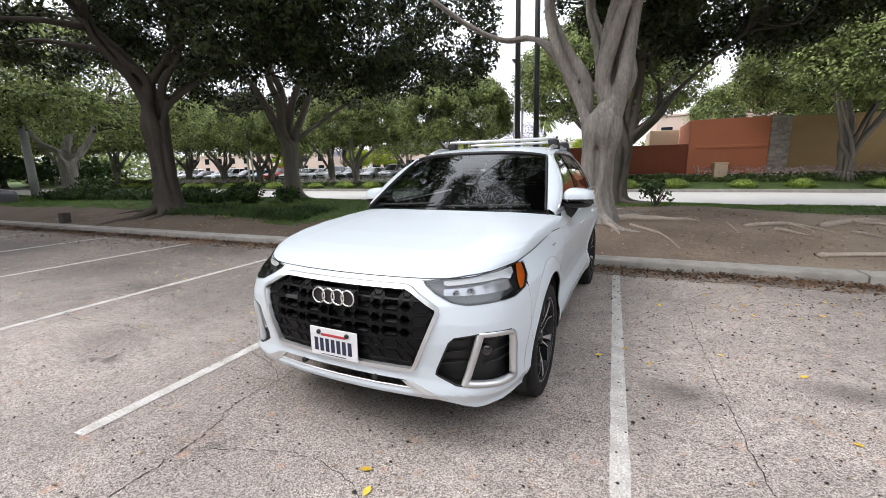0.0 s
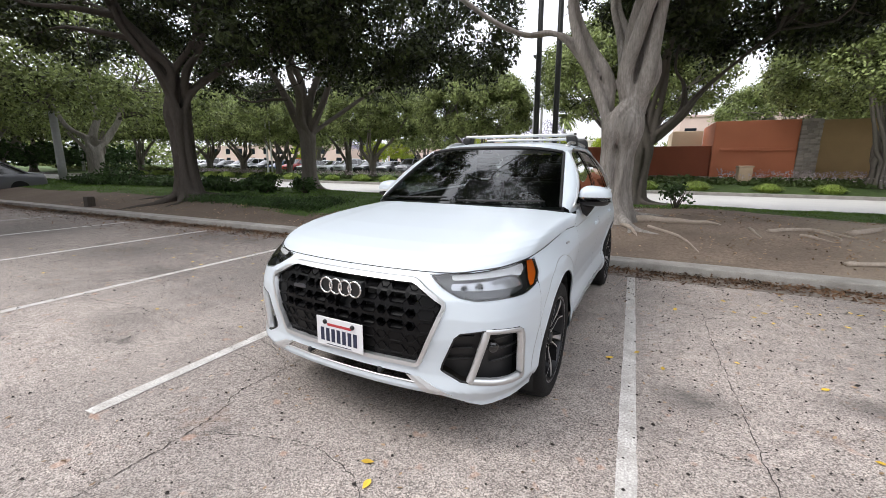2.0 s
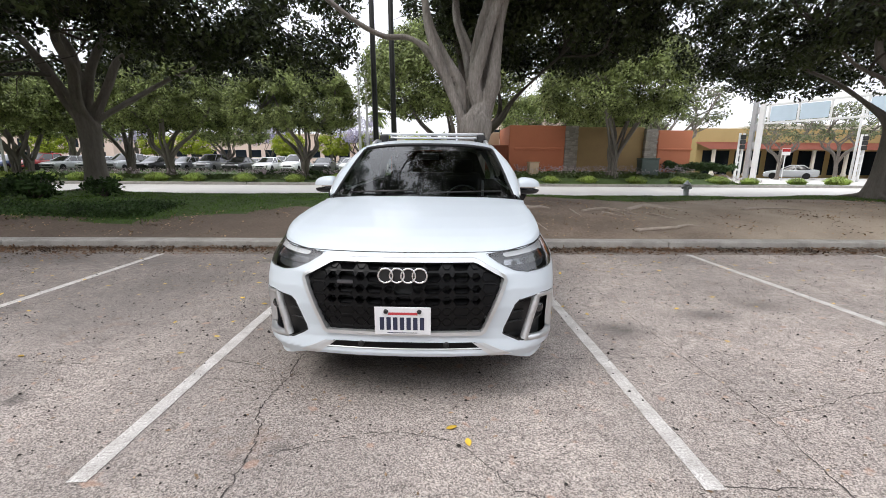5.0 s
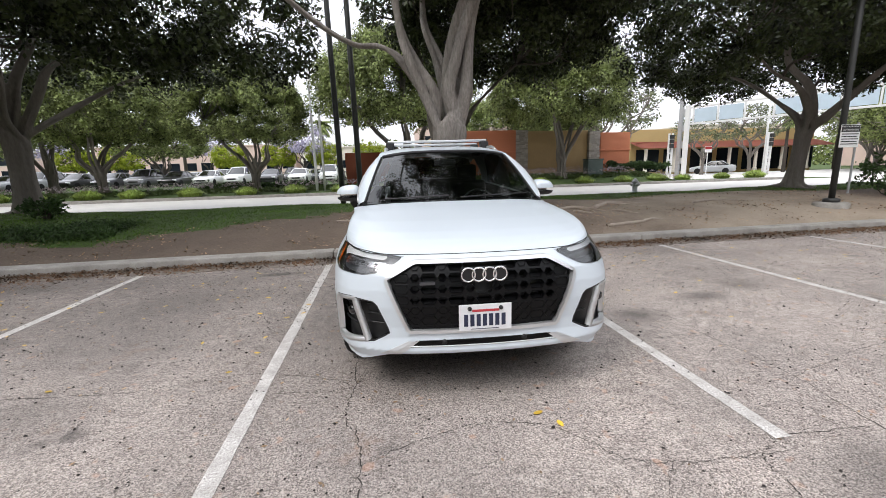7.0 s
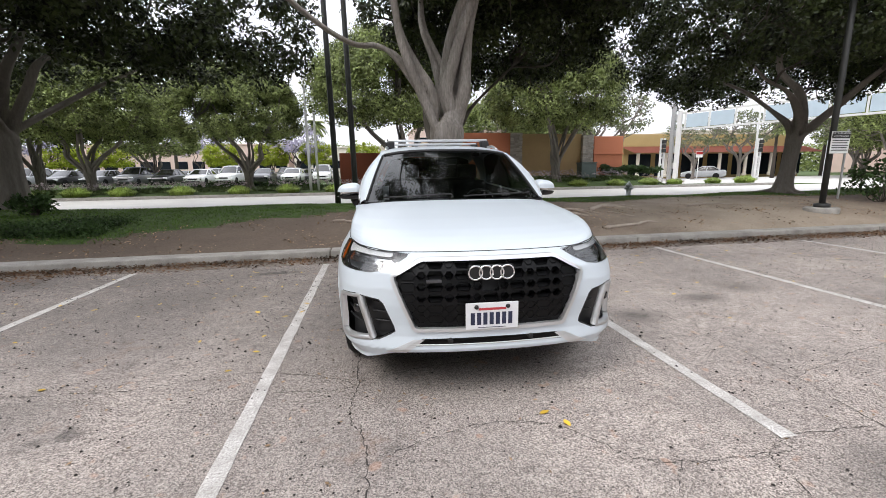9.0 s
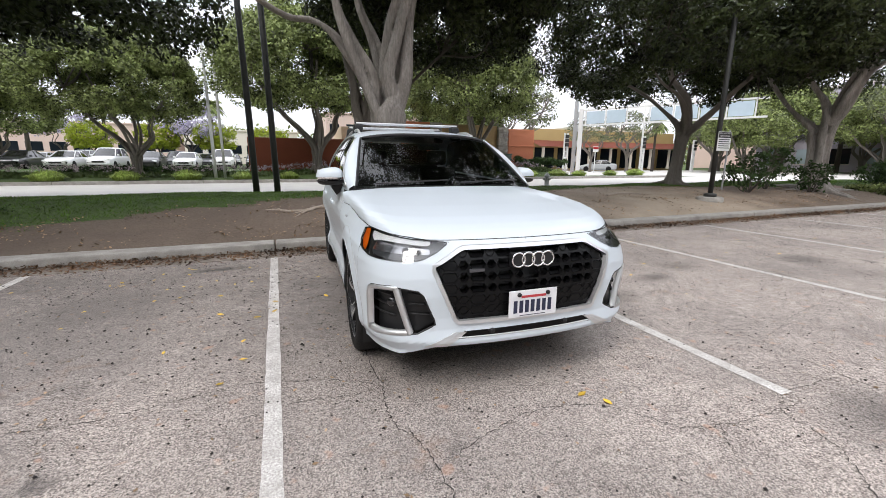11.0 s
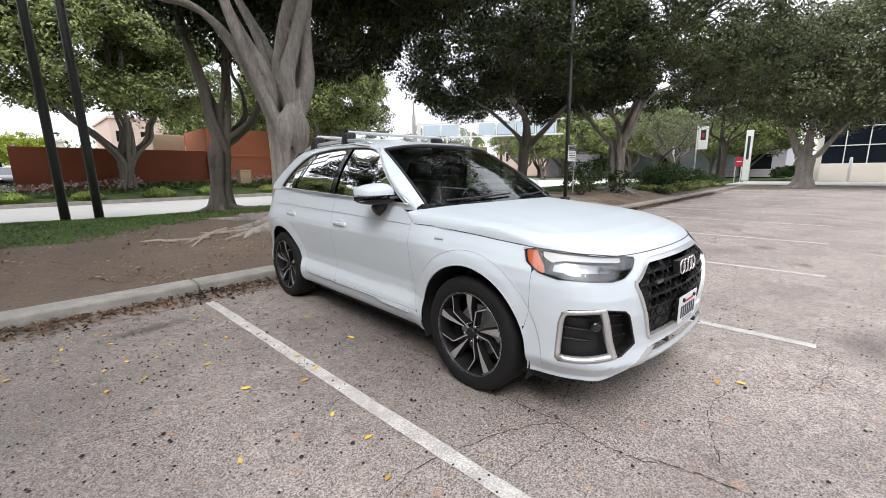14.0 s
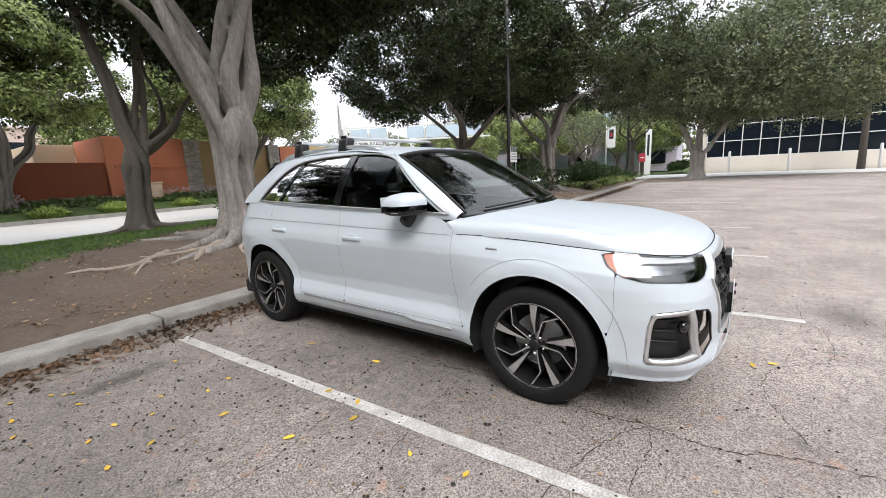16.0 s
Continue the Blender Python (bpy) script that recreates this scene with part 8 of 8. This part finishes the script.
part("red_band", boxed((-0.37, -0.075, 2.6), (0.37, -0.063, 2.86), 0.005), PAINTS[3][0], stop_sign)


def signal(x, y, z):
    ob = thing("traffic_signal", Matrix.Translation((x, y, z)), "white ladder-like traffic signal mast with dark lamps", "traffic signal")
    part("mast", boxed((-0.22, -0.1, 0), (-0.12, 0.1, 4.0), 0.01), WHITEPOLE, ob)
    part("mast", boxed((0.12, -0.1, 0), (0.22, 0.1, 4.0), 0.01), WHITEPOLE, ob)
    for i in range(6):
        part("rung", boxed((-0.118, -0.08, 0.3 + i * 0.62), (0.118, 0.08, 0.42 + i * 0.62)), WHITEPOLE, ob)
    for i in range(3):
        part("lamp_housing", boxed((-0.2, -0.25, 2.7 + i * 0.4), (0.2, -0.11, 3.05 + i * 0.4), 0.03), SIGNBLACK, ob)
    return ob


signal(24.8, 34.4, 0.2)
signal(35.5, 34.6, 0.2)
signal(47.5, 37.5, 0.2)
signal(52, 16, 0.2)

# beyond the end of the lot: pylon, signs and a coloured block
LILACWALL = mat("pale_lilac_stucco", (0.55, 0.50, 0.58), 0.85, vary=0.15, scale=0.4, fine=0.1)
SIGNRED = mat("sign_red", (0.42, 0.03, 0.05), 0.5, vary=0.1)
SIGNORANGE = mat("orange_panel", (0.62, 0.16, 0.06), 0.6, vary=0.15)
pylon = thing("pylon_sign", Matrix.Translation((50, 8.4, 0.12)), "tall slim white pylon with a dark strip", "sign")
part("slab", boxed((-0.18, -0.3, 0), (0.18, 0.3, 5.2), 0.03), SIGNWHITE, pylon)
part("strip", boxed((-0.186, -0.12, 2.2), (-0.182, 0.12, 4.6)), SIGNBLACK, pylon)
low = thing("red_sign", Matrix.Translation((46, 8.5, 0.12)), "small red board on two white posts", "sign")
part("board", boxed((-0.04, -0.32, 1.5), (0.04, 0.32, 2.4), 0.02), SIGNRED, low)
part("text_bar", boxed((-0.05, -0.22, 1.9), (-0.043, 0.2, 2.0)), SIGNWHITE, low)
for y_ in (-0.25, 0.25):
    part("post", boxed((-0.03, y_ - 0.03, -0.1), (0.03, y_ + 0.03, 1.5)), SIGNWHITE, low)
tapered_pole("dark_pole", 35.4, 8.3, 0.1, 7.0, 0.15, 0.11, DARKPOLE, "dark street lamp pole at the end of the bank")
flag = thing("banner_pole", Matrix.Translation((44, 11.9, 0.12)), "pale pole with a white banner and a dark picture panel", "banner")
part("shaft", lathe(bmesh.new(), [(0.07, -0.1), (0.06, 5.6), (0.02, 5.7)], 10), WHITEPOLE, flag, smooth=True)
part("cloth", boxed((-0.02, -0.95, 3.2), (0.02, -0.09, 5.4), 0.005), SIGNWHITE, flag)
part("picture_panel", boxed((-0.026, -0.75, 4.1), (-0.022, -0.3, 5.1)), SIGNBLACK, flag)
part("picture_spot", boxed((-0.032, -0.62, 4.35), (-0.028, -0.42, 4.75)), SIGNRED, flag)
block = thing("far_block", Matrix.Translation((74, 0, 0.1)), "pale lilac commercial block with blue windows and an orange panel", "building")
part("wall", boxed((0, 7, 0), (14, 46, 12), 0.05), LILACWALL, block)
part("roof", boxed((-0.2, 6.8, 12.004), (14.2, 46.2, 12.4), 0.05), CREAM, block)
part("orange_panel", boxed((-0.12, 20.4, 6.9), (-0.004, 25.2, 9.2), 0.02), SIGNORANGE, block)
for i in range(9):
    for j in range(3):
        if not (j == 1 and 3 <= i <= 4):
            w_ = part("window", boxed((-0.06, 8.6 + i * 4.1, 1.2 + j * 3.6), (-0.004, 11.2 + i * 4.1, 3.4 + j * 3.6), 0.01), SKYGLASS if (i + j) % 3 else WINDARK, block, "blue-tinted window")
            part("sill", boxed((-0.12, 8.5 + i * 4.1, 1.08 + j * 3.6), (-0.064, 11.3 + i * 4.1, 1.19 + j * 3.6)), CREAM, w_)
tree("fig_tree", (39.5, 14.2, 0.1), (0.2, 1.6, 0.3, 0.1),
     [([(0.5, 0.3, 2.1), (0.2, 0.9, 2.6), (0.9, 1.5, 2.7), (1.0, 2.4, 3.6), (0.6, 2.8, 4.8)], 0.14, 0.05), ([(0.2, -0.3, 2.2), (-0.5, -0.8, 2.5), (-0.3, -1.5, 3.2), (-0.9, -2.2, 3.4), (-0.8, -2.8, 4.6)], 0.13, 0.05),
      ([(0.4, 0.0, 2.4), (0.1, 0.2, 3.1), (0.6, -0.3, 3.7), (0.2, 0.1, 4.6), (0.5, 0.4, 5.6)], 0.13, 0.05)],
     ((0.2, 0.2, 5.6), (3.4, 3.8, 1.3)), "tree with dark twisted bare boughs across the road", 71, BARKDARK, LEAFOLIVE, clumps=130, per=45, size=0.16, roots=0, voxel=0, limbs=30, open_=0.3)
hedge("street_hedge", 52, 70, 5, 6.5, 0.1, 1.6, 900, HEDGE, "dark clipped hedge along the far street", 0.2)

# palms and lime-green trees far off
def palm(x, y, h, seed):
    ob = thing("palm_tree", Matrix.Translation((x, y, gz(x, y))), "tall palm with a slim trunk and drooping fronds", "tree", "palms")
    g = np.random.default_rng(seed)
    from_arrays("trunk", *tube([(0, 0, -0.2), (g.normal(0, 0.2), 0, h * 0.5), (g.normal(0, 0.3), 0, h)], [0.3, 0.22, 0.2], 10), BARKDARK, ob, smooth=True)
    qs_ = []
    for k in range(34):
        a, e = g.uniform(0, 6.283), g.uniform(-0.5, 1.1)
        Lf = g.uniform(1.5, 2.2)
        pts = np.array([(0, 0, h)]) + np.array([(math.cos(a) * Lf * t * math.cos(e * 0.6), math.sin(a) * Lf * t * math.cos(e * 0.6), Lf * (t * math.sin(e) - 0.55 * t * t)) for t in np.linspace(0, 1, 7)])
        for p, q_ in zip(pts, pts[1:]):
            dv = q_ - p
            for sgn in (-1, 1):
                side = np.cross(dv, (0, 0, 1.0))
                side = side / (np.linalg.norm(side) + 1e-9) * 0.34 * sgn
                qs_.append([p, q_, q_ + side + dv * 0.6 - np.array([0, 0, 0.18]), p + side * 0.9 + dv * 0.5 - np.array([0, 0, 0.16])])
    v = np.array(qs_).reshape(-1, 3)
    quads("fronds_crown", v, len(qs_), LEAFFAR, ob)
    return ob


pm = palm(-32, 70, 9, 1)
for x, y in ((-44, 66), (-25, 74), (-18, 68), (-52, 72), (-11, 72), (30, 64), (58, 46), (64, 30), (70, 20)):
    copy_thing(pm, Matrix.Translation((x, y, gz(x, y))) @ Matrix.Rotation(x, 4, "Z"))
copy_thing(pm, Matrix.Translation((44.5, -8.6, 0.12)) @ Matrix.Rotation(2, 4, "Z"))
lime = tree("lime_tree", (-15, 58, gz(-15, 58)), (0.14, 1.6, 0, 0), auto_stems(31, 1.6, 4, 1.3, 1.6, 0.07), ((0, 0, 3.4), (2.2, 2.2, 1.7)), "young tree with bright lime-green leaves", 31, BARKDARK, LEAFLIME, clumps=150, per=40, size=0.24, roots=0, group="lime trees")
for x, y in ((-22, 60), (-9, 57), (-34, 58), (-42, 62), (-3, 60), (-54, 58)):
    copy_thing(lime, Matrix.Translation((x, y, gz(x, y))) @ Matrix.Rotation(x, 4, "Z"))
bare = tree("bare_street_tree", (33.5, 40.5, 0.15), (0.16, 1.7, 0.1, 0), auto_stems(41, 1.7, 6, 3.0, 3.6, 0.1), ((0, 0, 5.0), (3.0, 3.0, 1.8)), "thin street tree with bare sinuous boughs and few leaves", 41, BARKMID, LEAFOLIVE, clumps=150, per=22, size=0.2, roots=0, voxel=0, limbs=40, group="bare street trees")
for x, y, s in ((39.5, 40.5, 1.1), (20.5, 37, 1.3), (49, 36, 1.2), (55, 17, 1.1), (62, 14, 1.2), (47, 14.5, 1.0)):
    c = copy_thing(bare, Matrix.Translation((x, y, 0.15)) @ Matrix.Rotation(x, 4, "Z") @ Matrix.Scale(s, 4))
    c.scale = (s, s, s)
c = copy_thing(pm, Matrix.Translation((44, 40.5, 0.2)) @ Matrix.Rotation(1, 4, "Z") @ Matrix.Scale(0.7, 4))
c.scale = (0.7, 0.7, 0.7)
for x, y, s, turn in ((-42, 20, 1.2, 20), (-50, 15.5, 1.3, 200), (-36, 36, 1.2, 110), (-60, 20, 1.5, 300), (62, 25, 1.3, 20), (70, 30, 1.4, 100), (80, 33, 1.5, 220), (56, 40, 1.3, 300), (90, 26, 1.5, 60), (68, 44, 1.5, 170), (100, 33, 1.7, 250), (47, 31, 1.0, 10)):
    c = copy_thing(far_tree, Matrix.Translation((x, y, 0.15)) @ Matrix.Rotation(radians(turn), 4, "Z") @ Matrix.Scale(s, 4))
    c.scale = (s, s, s)
lilac = tree("jacaranda_tree", (-11.5, 56, gz(-11.5, 56)), (0.16, 1.6, 0, 0), auto_stems(61, 1.6, 5, 2.2, 2.6, 0.08), ((0, 0, 5.0), (3.2, 3.2, 1.9)), "airy street tree in pale lilac blossom", 61, BARKDARK, LEAFLILAC, clumps=90, per=26, size=0.26, spread=(0.45, 0.45, 0.3), roots=0, voxel=0, limbs=26, group="lilac trees")
for x, y, s in ((-27, 66, 1.1), (-46, 64, 1.1), (58, 33, 1.1), (76, 26, 1.1)):
    c = copy_thing(lilac, Matrix.Translation((x, y, gz(x, y))) @ Matrix.Rotation(x, 4, "Z") @ Matrix.Scale(s, 4))
    c.scale = (s, s, s)
# woods on the skyline
far_c = np.vstack([np.stack([rng.uniform(-160, 150, 1500), rng.uniform(112, 135, 1500), rng.uniform(0.5, 8.5, 1500)], 1),
                   np.stack([rng.uniform(-150, -135, 650), rng.uniform(-20, 115, 650), rng.uniform(0.5, 8.0, 650)], 1),
                   np.stack([rng.uniform(118, 132, 500), rng.uniform(-10, 115, 500), rng.uniform(0.5, 9.0, 500)], 1)])
v, n = leaves(rng, far_c, (1.5, 1.2, 1.1), 20, 1.1)
tagged(quads("far_woods", v, n, LEAFFAR), "distant line of trees on the skyline", "woods", kind="stuff")

hedge("boundary_hedge", -66, -58, 10, 34, 0.2, 4.0, 1800, HEDGE, "tall dark hedge at the far end of the road", 0.35)
# unseen hedge, added so the side glass mirrors dark leaves below the crowns
hedge("boundary_hedge", -46, -40, -24, 6, 0.0, 4.2, 2600, HEDGE, "tall dark boundary hedge at the far side of the car park", 0.3)
# unseen trees added behind the camera's way, to close the place and stand in the car's glass and paint
for x, y, turn, s in ((-33, 3.2, 10, 1.8), (-30, -5, 70, 1.7), (-44, 4, 160, 2.0), (-21, -1, 40, 1.5), (-17, -12, 120, 1.6), (-5, -17, 200, 1.6), (6, -18, 300, 1.6), (17, -16, 80, 1.6), (-19, -3, 15, 1.3), (-24, 0.5, 95, 1.4), (-21, -8, 215, 1.4), (-27, -3, 330, 1.5)):
    c = copy_thing(far_tree, Matrix.Translation((x, y, 0.0)) @ Matrix.Rotation(radians(turn), 4, "Z") @ Matrix.Scale(s, 4))
    c.scale = (s, s, s)
